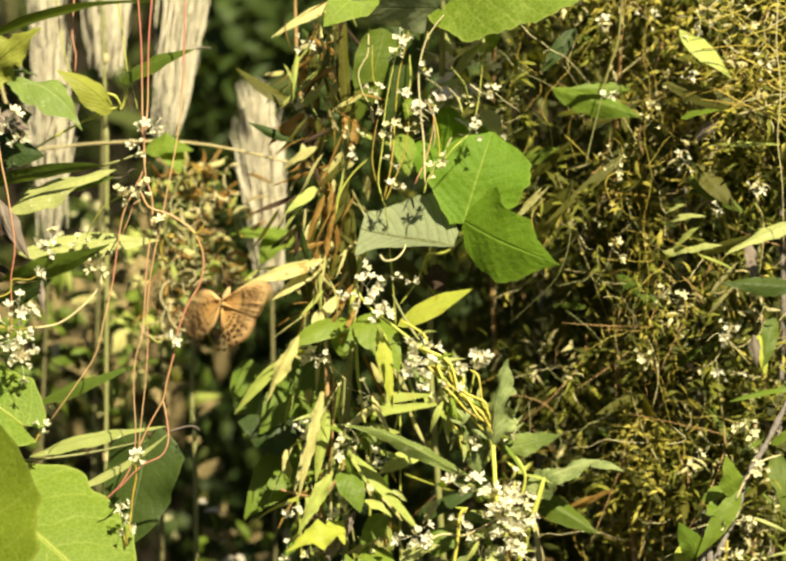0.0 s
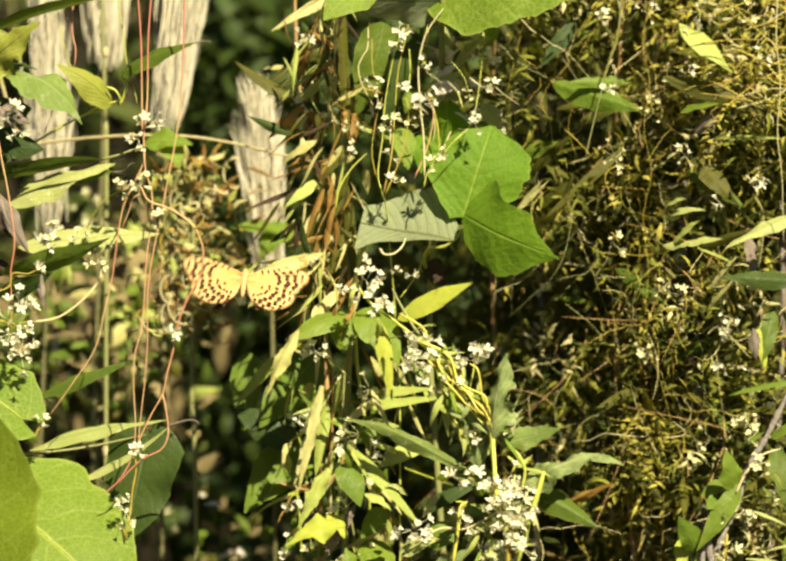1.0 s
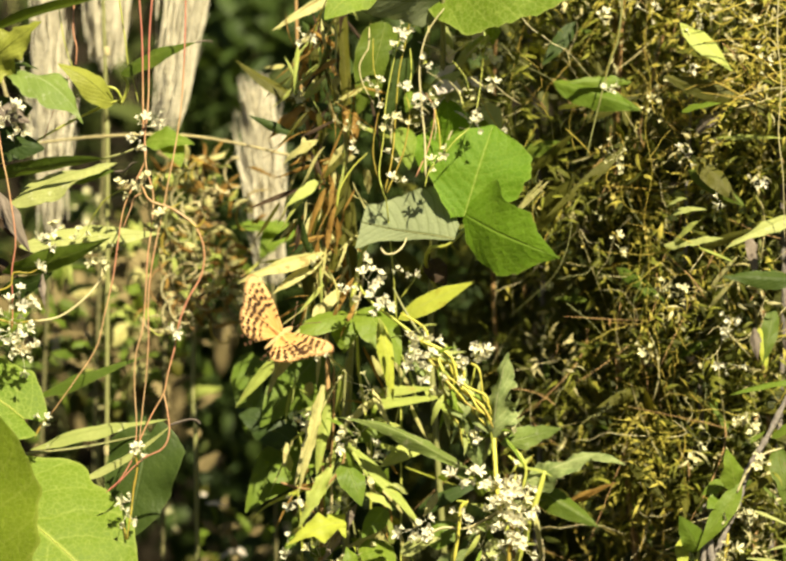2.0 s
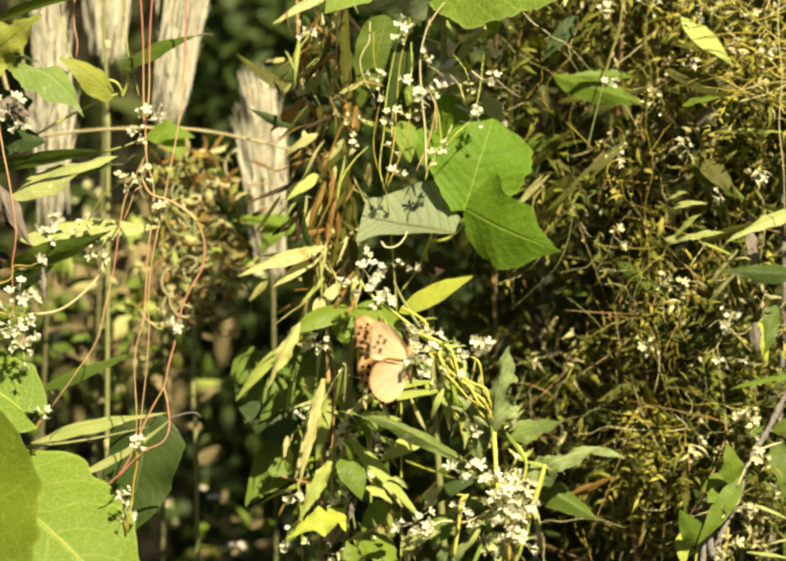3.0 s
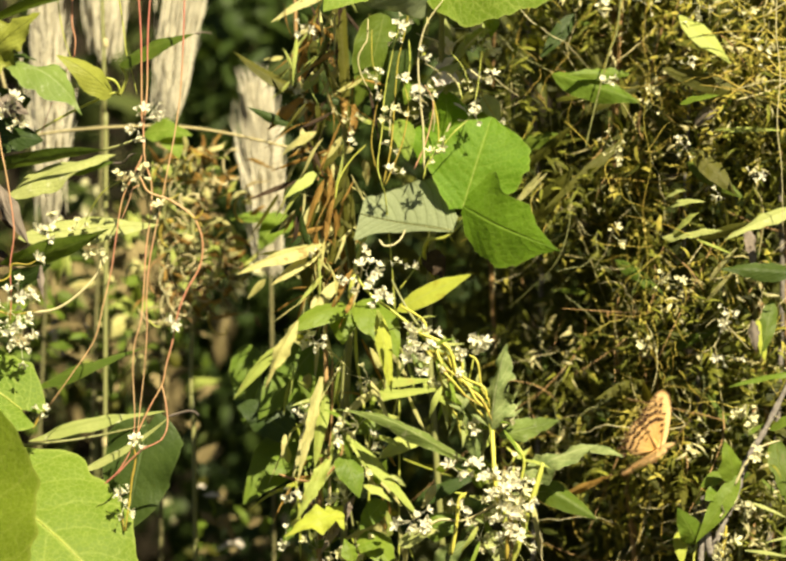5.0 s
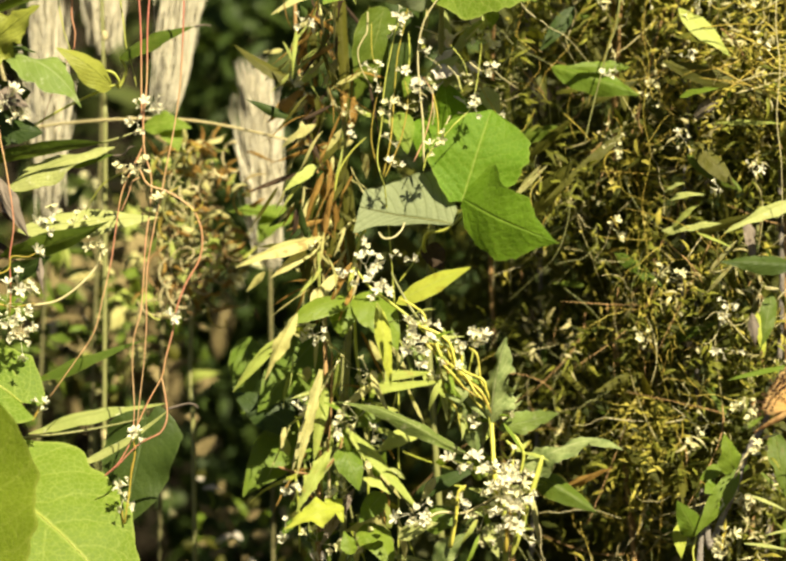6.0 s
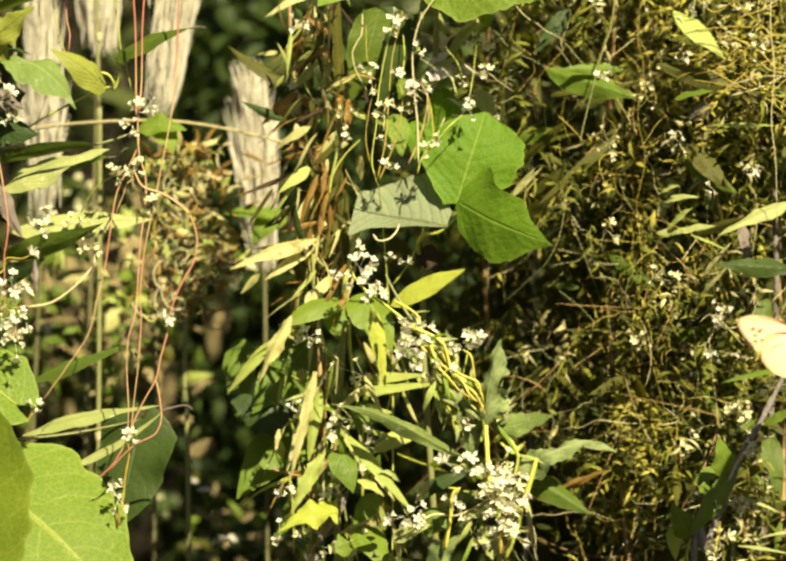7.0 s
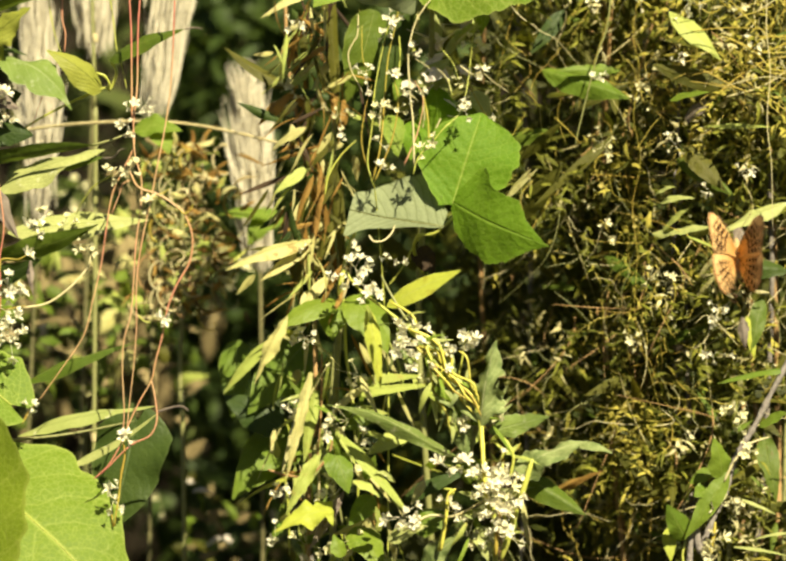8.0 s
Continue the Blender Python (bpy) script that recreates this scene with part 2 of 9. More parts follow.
YGBLADE_LEAF = leaf_material("ribbed_olive_leaf", (0.22, 0.25, 0.03), (0.36, 0.38, 0.07), (0.12, 0.13, 0.02), (0.40, 0.42, 0.04), 0.34, veins=8, slope=0.5, vein_amount=0.9, vein_width=0.16)
LANCE_DULL = leaf_material("dull_lance_leaf", (0.12, 0.17, 0.035), (0.24, 0.29, 0.08), (0.40, 0.42, 0.18), (0.26, 0.32, 0.05), 0.28, rough=0.6, veins=9, vein_amount=0.7, blotch=(0.40, 0.40, 0.22), blotch_amount=0.12)
GREYGREEN_DEEP = leaf_material("worn_green_leaf", (0.12, 0.19, 0.035), (0.23, 0.30, 0.07), (0.34, 0.40, 0.18), (0.24, 0.36, 0.06), 0.30, rough=0.6, veins=8, vein_amount=0.7, blotch=(0.34, 0.38, 0.20), blotch_amount=0.2, gloss=0.2)
# soil colour taken near black, so the sunlit backdrop passes for shade
SHADE_SOIL = plain_material("soil", (0.012, 0.010, 0.006), (0.032, 0.025, 0.015), 0.95, 25.0, 0.8, 0.1, dist=0.01)


# ------------------------------------------------------------------ mesh helpers
def mesh_of(name, verts, faces, uvs=None, material=None, smooth=True):
    me = bpy.data.meshes.new(name)
    me.from_pydata(verts, [], faces)
    if uvs is not None:
        layer = me.uv_layers.new(name="blade")
        idx = np.empty(len(me.loops), dtype=np.int32)
        me.loops.foreach_get("vertex_index", idx)
        layer.data.foreach_set("uv", np.asarray(uvs, dtype=np.float32)[idx].ravel())
    me.polygons.foreach_set("use_smooth", np.full(len(me.polygons), smooth))
    if material is not None:
        me.materials.append(material)
    me.update()
    return me


def part_of(name, me, parent, label="", m=None):
    ob = new(name, me)
    ob.parent = parent
    if parent is not None:
        ob.matrix_parent_inverse = parent.matrix_basis.inverted()
    if m is not None:
        ob.matrix_basis = m
    if label:
        ob["label"] = label
    return ob


def thing(name, label, category, at, group=""):
    ob = new(name)
    ob.empty_display_size = 0.05
    ob.matrix_basis = Matrix.Translation(at)
    return tagged(ob, label, category, group)


SHAPES = {
    "lance": lambda s: math.sin(math.pi * s ** 0.72) ** 0.95,
    "ovate": lambda s: math.sin(math.pi * s ** 0.58) ** 0.85,
    "heart": lambda s: (min(1.0, (s / 0.22) ** 0.45) * (1 - max(0.0, (s - 0.22) / 0.78) ** 1.9) ** 0.75),
    "round": lambda s: math.sin(math.pi * s ** 0.80) ** 0.55 * (1 - 0.15 * s),
    "fan": lambda s: (s / 0.8) ** 0.75 if s < 0.8 else max(0.0, 1 - ((s - 0.8) / 0.2) ** 2) ** 0.6,
    "blade": lambda s: min(1.0, (0.35 + 2.2 * s)) * (1 - s ** 2.2) ** 0.8,
}
NOTCH = {"heart": 0.15, "round": 0.05}


def profile(widths, s):
    """Half a blade's outline: widths at even steps from base to tip, joined smoothly."""
    q = s * (len(widths) - 1)
    i = min(int(q), len(widths) - 2)
    a, b, c, d = widths[max(i - 1, 0)], widths[i], widths[i + 1], widths[min(i + 2, len(widths) - 1)]
    t = q - i
    return 0.5 * (2 * b + (c - a) * t + (2 * a - 5 * b + 4 * c - d) * t * t + (3 * b - a - 3 * c + d) * t ** 3)


def blade_mesh(length, width, shape, material, arch=0.0, fold=0.0, cup=0.0, wave=0.15, ragged=0.05, twist=0.0, seed=0, ns=18, nt=8, hook=0.0, left=None, right=None, teeth=0.0, quilt=0.0, veins=7, slope=0.3):
    """A leaf blade along +x from the origin, upper side +z."""
    rng = random.Random(seed * 7919 + 13)
    ph = [rng.uniform(0, 6.28) for _ in range(6)]
    verts, uvs, faces = [], [], []
    wfun, notch = SHAPES[shape], NOTCH.get(shape, 0.0)
    for i in range(ns + 1):
        s = i / ns
        even = 0.5 * width * max(wfun(min(max(s, 0.004), 0.996)), 0.012)
        for j in range(nt + 1):
            t = 2 * j / nt - 1
            side = left if t > 0 else right
            w = even if side is None else 0.5 * width * max(profile(side, s), 0.012)
            w *= 1 - teeth * ((s * 11 + 0.3 * math.sin(9 * s + ph[2])) % 1.0) * (s > 0.12)
            edge = abs(t) ** 3
            k = 1 + edge * (ragged * (math.sin(31 * s + ph[0] + t) * 0.5 + math.sin(57 * s + ph[1]) * 0.35 + math.sin(13 * s + ph[2] * t) * 0.5))
            y = t * w * k
            x = s * length - notch * length * abs(t) ** 1.6 * (1 - s) ** 3 - hook * length * 0.12 * s * s
            z = arch * length * 4 * s * (1 - s) - fold * abs(t) * w + cup * w * t * t
            z += wave * w * (math.sin(9 * s + ph[3]) * edge * (1 if t > 0 else -0.7) + 0.5 * math.sin(17 * s + ph[4] + t) * abs(t))
            z += 0.05 * width * math.sin(5 * s + ph[5]) * 0.5
            if quilt:
                q = ((s - slope * abs(t) ** 1.2) * veins) % 1.0 - 0.5
                z -= quilt * (math.exp(-(q / 0.12) ** 2) + math.exp(-(t / 0.06) ** 2))
            a = twist * (s - 0.5)
            y, z = y * math.cos(a) - z * math.sin(a), y * math.sin(a) + z * math.cos(a)
            verts.append((x, y, z))
            uvs.append((s, t))
    for i in range(ns):
        for j in range(nt):
            a = i * (nt + 1) + j
            faces.append((a, a + nt + 1, a + nt + 2, a + 1))
    return mesh_of("blade", verts, faces, uvs, material)


def blade_frame(base, tip, face):
    b, t = Vector(base), Vector(tip)
    x = (t - b).normalized()
    z = Vector(face)
    z = (z - x * z.dot(x)).normalized()
    y = z.cross(x)
    m = Matrix((x, y, z)).transposed().to_4x4()
    m.translation = b
    return m, (t - b).length


def midrib(blade, material, radius, ns, nt):
    """The raised main vein of a large leaf, along the blade's middle line."""
    rows = [blade.data.vertices[i * (nt + 1) + nt // 2].co.copy() + Vector((0, 0, 0.0003)) for i in range(ns + 1)]
    v, f = tube_data(rows, radius, radius * 0.3, 6)
    ob = new("midrib", mesh_of("midrib", v, f, None, material))
    ob.parent = blade
    return ob


FRONT = (0.15, -0.85, 0.5)
seed_count = [0]


def leaf(plant, base, tip, width, shape="lance", material=None, face=FRONT, label="", name="leaf", rib=None, **kw):
    seed_count[0] += 1
    m, length = blade_frame(base, tip, face)
    if material is BROWN:
        # dry blades curl in along their length
        width *= 0.65
        kw["fold"] = max(kw.get("fold", 0.0), 0.75)
        kw.setdefault("twist", 1.6 * math.sin(seed_count[0] * 2.4))
        kw["wave"] = max(kw.get("wave", 0.0), 0.35)
    me = blade_mesh(length, width, shape, material, seed=seed_count[0], **kw)
    ob = part_of(name, me, plant, label, m)
    if rib is not None:
        midrib(ob, rib, 0.00038, kw.get("ns", 18), kw.get("nt", 8))
    return ob


def smooth_path(points, step=6):
    p = [Vector(q) for q in points]
    if len(p) < 3:
        return p
    p = [p[0] * 2 - p[1]] + p + [p[-1] * 2 - p[-2]]
    out = []
    for i in range(1, len(p) - 2):
        a, b, c, d = p[i - 1:i + 3]
        for k in range(step):
            t = k / step
            out.append(0.5 * ((2 * b) + (c - a) * t + (2 * a - 5 * b + 4 * c - d) * t * t + (3 * b - a - 3 * c + d) * t ** 3))
    out.append(p[-2])
    return out


def tube_data(path, radius, end_radius=None, sides=6, lumps=0.0, seed=1):
    rng = random.Random(seed)
    end_radius = radius if end_radius is None else end_radius
    verts, faces = [], []
    ref = Vector((0.31, 0.83, 0.46))
    n = len(path)
    for i, p in enumerate(path):
        d = (path[min(i + 1, n - 1)] - path[max(i - 1, 0)]).normalized()
        a = d.cross(ref).normalized()
        b = d.cross(a)
        r = radius + (end_radius - radius) * i / max(n - 1, 1)
        r *= (1 + lumps * rng.uniform(-1, 1)) * min(1.0, 0.45 + 0.3 * min(i, n - 1 - i))
        for k in range(sides):
            w = 2 * math.pi * k / sides
            verts.append(tuple(p + (a * math.cos(w) + b * math.sin(w)) * r))
    for i in range(n - 1):
        for k in range(sides):
            q = i * sides
            faces.append((q + k, q + (k + 1) % sides, q + sides + (k + 1) % sides, q + sides + k))
    faces.append(tuple(range(sides))[::-1])
    faces.append(tuple(range((n - 1) * sides, n * sides)))
    return verts, faces


def strand(plant, points, radius, material, name="strand", end_radius=None, label="", lumps=0.10, sides=7, step=7):
    seed_count[0] += 1
    end_radius = 0.6 * radius if end_radius is None else end_radius
    v, f = tube_data(smooth_path(points, step), radius, end_radius, sides, lumps, seed_count[0])
    return part_of(name, mesh_of(name, v, f, None, material), plant, label)


def blossom(verts, faces, c, d, size, rng):
    """One small flower at c that opens towards d: a narrow cup and five parted, outward-curved petals."""
    d = d.normalized()
    a = d.cross(Vector((0.4, 0.5, 0.77))).normalized()
    b = d.cross(a)
    rot, wide = rng.uniform(0, 6.28), rng.uniform(0.55, 1.15)
    base = len(verts)
    for h, r in ((0.0, 0.14), (0.55, 0.34)):
        for k in range(5):
            w = rot + 2 * math.pi * k / 5
            verts.append(tuple(c + d * (h * size) + (a * math.cos(w) + b * math.sin(w)) * r * size))
    for k in range(5):
        faces.append((base + k, base + (k + 1) % 5, base + 5 + (k + 1) % 5, base + 5 + k))
    faces.append(tuple(range(base + 5, base + 10)))
    for k in range(5):
        w = rot + 2 * math.pi * (k + 0.5) / 5
        out, across = a * math.cos(w) + b * math.sin(w), b * math.cos(w) - a * math.sin(w)
        ln = size * rng.uniform(0.8, 1.15)
        i = len(verts)
        for u, v, h in ((0.24, 0.20, 0.50), (0.24, -0.20, 0.50), (0.80 * wide, 0.36, 1.05), (0.80 * wide, -0.36, 1.05), (1.25 * wide, 0.0, 1.15)):
            verts.append(tuple(c + out * (u * ln) + across * (v * size) + d * (h * ln)))
        faces.append((i, i + 1, i + 3, i + 2))
        faces.append((i + 2, i + 3, i + 4))


def flowers(plant, at, n, spread, size=0.0030, material=None, name="flower_head", tall=1.0, label=""):
    seed_count[0] += 1
    rng = random.Random(seed_count[0] * 31)
    verts, faces = [], []
    c = Vector(at)
    for _ in range(max(3, round(n * 0.62))):
        o = Vector((rng.gauss(0, 1), rng.gauss(0, 0.7), rng.gauss(0, 1) * tall))
        o = o * (spread * 0.34)
        d = (o.normalized() if o.length > 0 else Vector((0, -1, 0))) + Vector((0.1, -0.5, 0.35)) + Vector([rng.uniform(-0.5, 0.5) for _ in range(3)])
        blossom(verts, faces, c + o, d, size * rng.uniform(0.8, 1.5), rng)
        # its short stalk
        v, f = tube_data([c + o * 0.1, c + o * 0.6 + Vector((0, 0.0006, 0)), c + o], size * 0.10, size * 0.08, 4)
        k = len(verts)
        verts += v
        faces += [tuple(q + k for q in g) for g in f]
    return part_of(name, mesh_of(name, verts, faces, None, material or PETAL), plant, label)


def scatter_blades(base, way, normal, length, width, arch, shape="lance", ns=5):
    """Many leaves in one mesh, from arrays."""
    n = len(base)
    way = way / np.linalg.norm(way, axis=1, keepdims=True)
    normal = normal - way * (normal * way).sum(1, keepdims=True)
    normal /= np.linalg.norm(normal, axis=1, keepdims=True) + 1e-9
    side = np.cross(normal, way)
    verts, uv = [], []
    for i in range(ns + 1):
        s = i / ns
        w = 0.5 * max(SHAPES[shape](min(max(s, 0.01), 0.99)), 0.03)
        for t in (-1, 0, 1):
            z = arch * 4 * s * (1 - s) * length - 0.22 * abs(t) * w * width
            verts.append(base + way * (s * length)[:, None] + side * (t * w * width)[:, None] + normal * z[:, None])
            uv.append(np.tile((s, t), (n, 1)))
    k = len(verts)
    verts = np.stack(verts, 1).reshape(-1, 3)
    uv = np.stack(uv, 1).reshape(-1, 2)
    one = [(i * 3 + j, i * 3 + j + 3, i * 3 + j + 4, i * 3 + j + 1) for i in range(ns) for j in range(2)]
    faces = (np.arange(n)[:, None, None] * k + np.array(one)[None]).reshape(-1, 4)
    return verts, faces, uv


def rand_dirs(rng, n, bias=(0, 0, 0), amount=1.0):
    d = rng.normal(size=(n, 3))
    d /= np.linalg.norm(d, axis=1, keepdims=True)
    return d * amount + np.array(bias)


# ------------------------------------------------------------------ ground and far hedge
def ground():
    n = 60
    xs = np.concatenate([-np.geomspace(400, 2.2, 14), np.linspace(-2, 2.4, n), np.geomspace(2.7, 400, 14)])
    ys = np.concatenate([-np.geomspace(400, 4.2, 14), np.linspace(-4, 2.6, n), np.geomspace(3, 400, 14)])
    verts = [(x, y, 0.03 * noise.noise(Vector((x * 1.7, y * 1.7, 0))) + 0.012 * noise.noise(Vector((x * 8, y * 8, 3)))) for y in ys for x in xs]
    k = len(xs)
    faces = [(j * k + i, j * k + i + 1, (j + 1) * k + i + 1, (j + 1) * k + i) for j in range(len(ys) - 1) for i in range(k - 1)]
    tagged(new("ground", mesh_of("ground", verts, faces, None, SHADE_SOIL)), "dark bare soil under the hedge", "ground", kind="structure")


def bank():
    """An added backdrop that closes the view behind the far foliage; its near-black colour stands for shade."""
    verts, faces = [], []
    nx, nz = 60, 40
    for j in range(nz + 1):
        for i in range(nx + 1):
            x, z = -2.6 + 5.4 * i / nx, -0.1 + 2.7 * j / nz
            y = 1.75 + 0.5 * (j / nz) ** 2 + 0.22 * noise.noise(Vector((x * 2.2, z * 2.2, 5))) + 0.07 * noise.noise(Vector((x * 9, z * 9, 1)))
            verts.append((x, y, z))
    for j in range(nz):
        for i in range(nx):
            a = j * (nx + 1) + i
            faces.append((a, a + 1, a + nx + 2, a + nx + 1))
    tagged(new("earth_bank", mesh_of("earth_bank", verts, faces, None, SHADE_SOIL)), "added lumpy backdrop behind the foliage, coloured near black for shade", "bank", kind="structure")


def cloud(rng, n, lo, hi):
    return rng.uniform(lo, hi, size=(n, 3))


def clumps(rng, n, lo, hi, each=14, spread=(0.008, 0.0, 0.010)):
    """Points in loose clusters, with gaps between."""
    heart = rng.uniform(lo, hi, size=(max(1, n // each), 3))
    return heart[rng.integers(0, len(heart), n)] + rng.normal(size=(n, 3)) * spread


def stuff(name, label, category, material, pieces):
    vs, fs, us, k = [], [], [], 0
    for v, f, u in pieces:
        vs.append(v)
        fs.append(f + k)
        us.append(u)
        k += len(v)
    me = mesh_of(name, np.concatenate(vs).tolist(), np.concatenate(fs).tolist(), np.concatenate(us), material)
    return tagged(new(name, me), label, category, kind="stuff")


def far_foliage():
    rng = np.random.default_rng(5)
    n = 15000
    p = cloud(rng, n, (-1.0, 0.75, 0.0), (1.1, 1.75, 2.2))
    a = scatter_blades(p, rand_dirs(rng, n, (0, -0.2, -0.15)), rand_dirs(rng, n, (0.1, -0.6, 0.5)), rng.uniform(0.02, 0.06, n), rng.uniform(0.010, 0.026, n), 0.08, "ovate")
    stuff("far_foliage", "blurred green leaves coloured dark for deep shade", "foliage", FAR_SHADE_LEAF, [a])
    # leaf cloud added to darken the gap; its shade is in the colour
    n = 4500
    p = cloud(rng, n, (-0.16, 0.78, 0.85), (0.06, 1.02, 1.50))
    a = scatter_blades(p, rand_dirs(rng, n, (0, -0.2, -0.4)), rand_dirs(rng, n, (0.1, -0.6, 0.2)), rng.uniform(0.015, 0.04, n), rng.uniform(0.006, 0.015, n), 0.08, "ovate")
    stuff("shaded_foliage", "leaves added to darken the gap, shade put in their dark green", "foliage", SHADE_DARK, [a])
    n = 150
    p = cloud(rng, n, (-0.42, 0.55, 1.11), (-0.15, 0.95, 1.24))
    a = scatter_blades(p, rand_dirs(rng, n, (0, 0, -0.7)), rand_dirs(rng, n, (0.1, -0.6, 0.3)), rng.uniform(0.02, 0.06, n), rng.uniform(0.006, 0.02, n), 0.2)
    stuff("withered_foliage", "blurred withered tan leaves among the green", "foliage", FAR_DEAD, [a])
    vs, fs, k = [], [], 0
    r2 = random.Random(8)
    for _ in range(26):
        x, y = r2.uniform(-0.8, 0.9), r2.uniform(0.85, 1.5)
        x2 = x + r2.uniform(-0.15, 0.15)
        path = smooth_path([(x, y, 0.0), (x * 0.7 + x2 * 0.3 + r2.uniform(-0.02, 0.02), y, 0.7), (x2, y + 0.03, 1.3), (x2 + r2.uniform(-0.1, 0.1), y, r2.uniform(1.5, 2.0))], 6)
        v, f = tube_data(path, r2.uniform(0.001, 0.0025), 0.001, 5)
        vs += v
        fs += [tuple(q + k for q in g) for g in f]
        k = len(vs)
    tagged(new("far_stalks", mesh_of("far_stalks", vs, fs, None, STEM_DARK)), "thin dry stalks standing in the shade", "stalks", kind="stuff")


def reed_plume(foot, top, bottom, width, lean=0.0, seed=0, label="pale cream feathery reed plume on a dry stalk"):
    """A dry plume: a stalk from the ground and hundreds of fine hairs that rise from it."""
    rng = np.random.default_rng(100 + seed)
    t, b = Vector(top), Vector(bottom)
    ob = thing("reed_plume", label, "plume", foot, "reed plumes")
    strand(ob, [foot, tuple(b * 0.5 + Vector(foot) * 0.5 + Vector((0.01, 0, 0))), bottom, tuple(b * 0.4 + t * 0.6)], 0.0018, PLUME_STALK_SHADED, "stalk", 0.0010)
    n = 1300
    s = rng.uniform(0, 1, n) ** 0.9
    base = np.array(b)[None] + (np.array(t - b))[None] * s[:, None]
    up = np.array((t - b).normalized())
    out = rng.normal(size=(n, 3)) * (0.10, 0.10, 0.03) + (0.03 + lean, 0, 0)
    way = up[None] + out
    ln = rng.uniform(0.03, 0.065, n) * (1.1 - 0.35 * s)
    base = base + rng.normal(size=(n, 3)) * (width * 0.22, width * 0.2, 0) * (0.55 + 0.45 * np.sin(np.pi * np.clip(s * 0.8 + 0.15, 0, 1)))[:, None]
    v, f, u = scatter_blades(base, way, rand_dirs(rng, n, (0.3, -1.2, 0.4)), ln, rng.uniform(0.0008, 0.0024, n), 0.05, "blade", 4)
    hair = part_of("plume", mesh_of("plume", v.tolist(), f.tolist(), u, PLUME), ob, "cream feathery hairs")
    hair["kind"] = "stuff"
    return ob


def plumes():
    reed_plume((-0.297, 0.30, 0), (-0.2177, 0.294, 1.3959), (-0.2161, 0.294, 1.2284), 0.018, 0.0, 1)
    reed_plume((-0.252, 0.34, 0), (-0.1809, 0.315, 1.4289), (-0.1818, 0.315, 1.3367), 0.022, 0.0, 2)
    reed_plume((-0.180, 0.29, 0), (-0.1284, 0.273, 1.4134), (-0.1410, 0.273, 1.2973), 0.021, 0.05, 3)
    reed_plume((-0.090, 0.31, 0), (-0.0834, 0.294, 1.2916), (-0.0755, 0.294, 1.2000), 0.018, -0.02, 4)
    # bare stalk that stands between the plumes
    ob = thing("dry_stalk", "straight pale dry reed stalk", "stalk", (-0.180, 0.21, 0))
    strand(ob, [(-0.180, 0.21, 0), (-0.1754, 0.210, 1.1569), (-0.1761, 0.210, 1.3108), (-0.1783, 0.210, 1.3909)], 0.0016, STEM_DARK, "stalk", 0.0012)
    for z in (1.10, 1.235, 1.345):
        strand(ob, [(-0.1755, 0.210, z - 0.003), (-0.1757, 0.210, z), (-0.1759, 0.210, z + 0.003)], 0.0022, DRYSTEM, "node", 0.0020)
    ob = thing("dry_stalk", "long thin dry stalk lying across the plumes", "stalk", (-0.378, 0.19, 0))
    strand(ob, [(-0.378, 0.19, 0), (-0.2765, 0.189, 1.2703), (-0.2215, 0.189, 1.2872), (-0.1592, 0.168, 1.2927), (-0.1106, 0.168, 1.2906), (-0.0438, 0.168, 1.2759)], 0.0012, DRYSTEM, "stalk", 0.0008)
    for p, q in (((-0.2215, 0.189, 1.2872), (-0.2175, 0.188, 1.2878)), ((-0.1592, 0.168, 1.2927), (-0.1552, 0.168, 1.2929))):
        strand(ob, [p, tuple((Vector(p) + Vector(q)) / 2), q], 0.0016, DRYSTEM, "node", 0.0015)


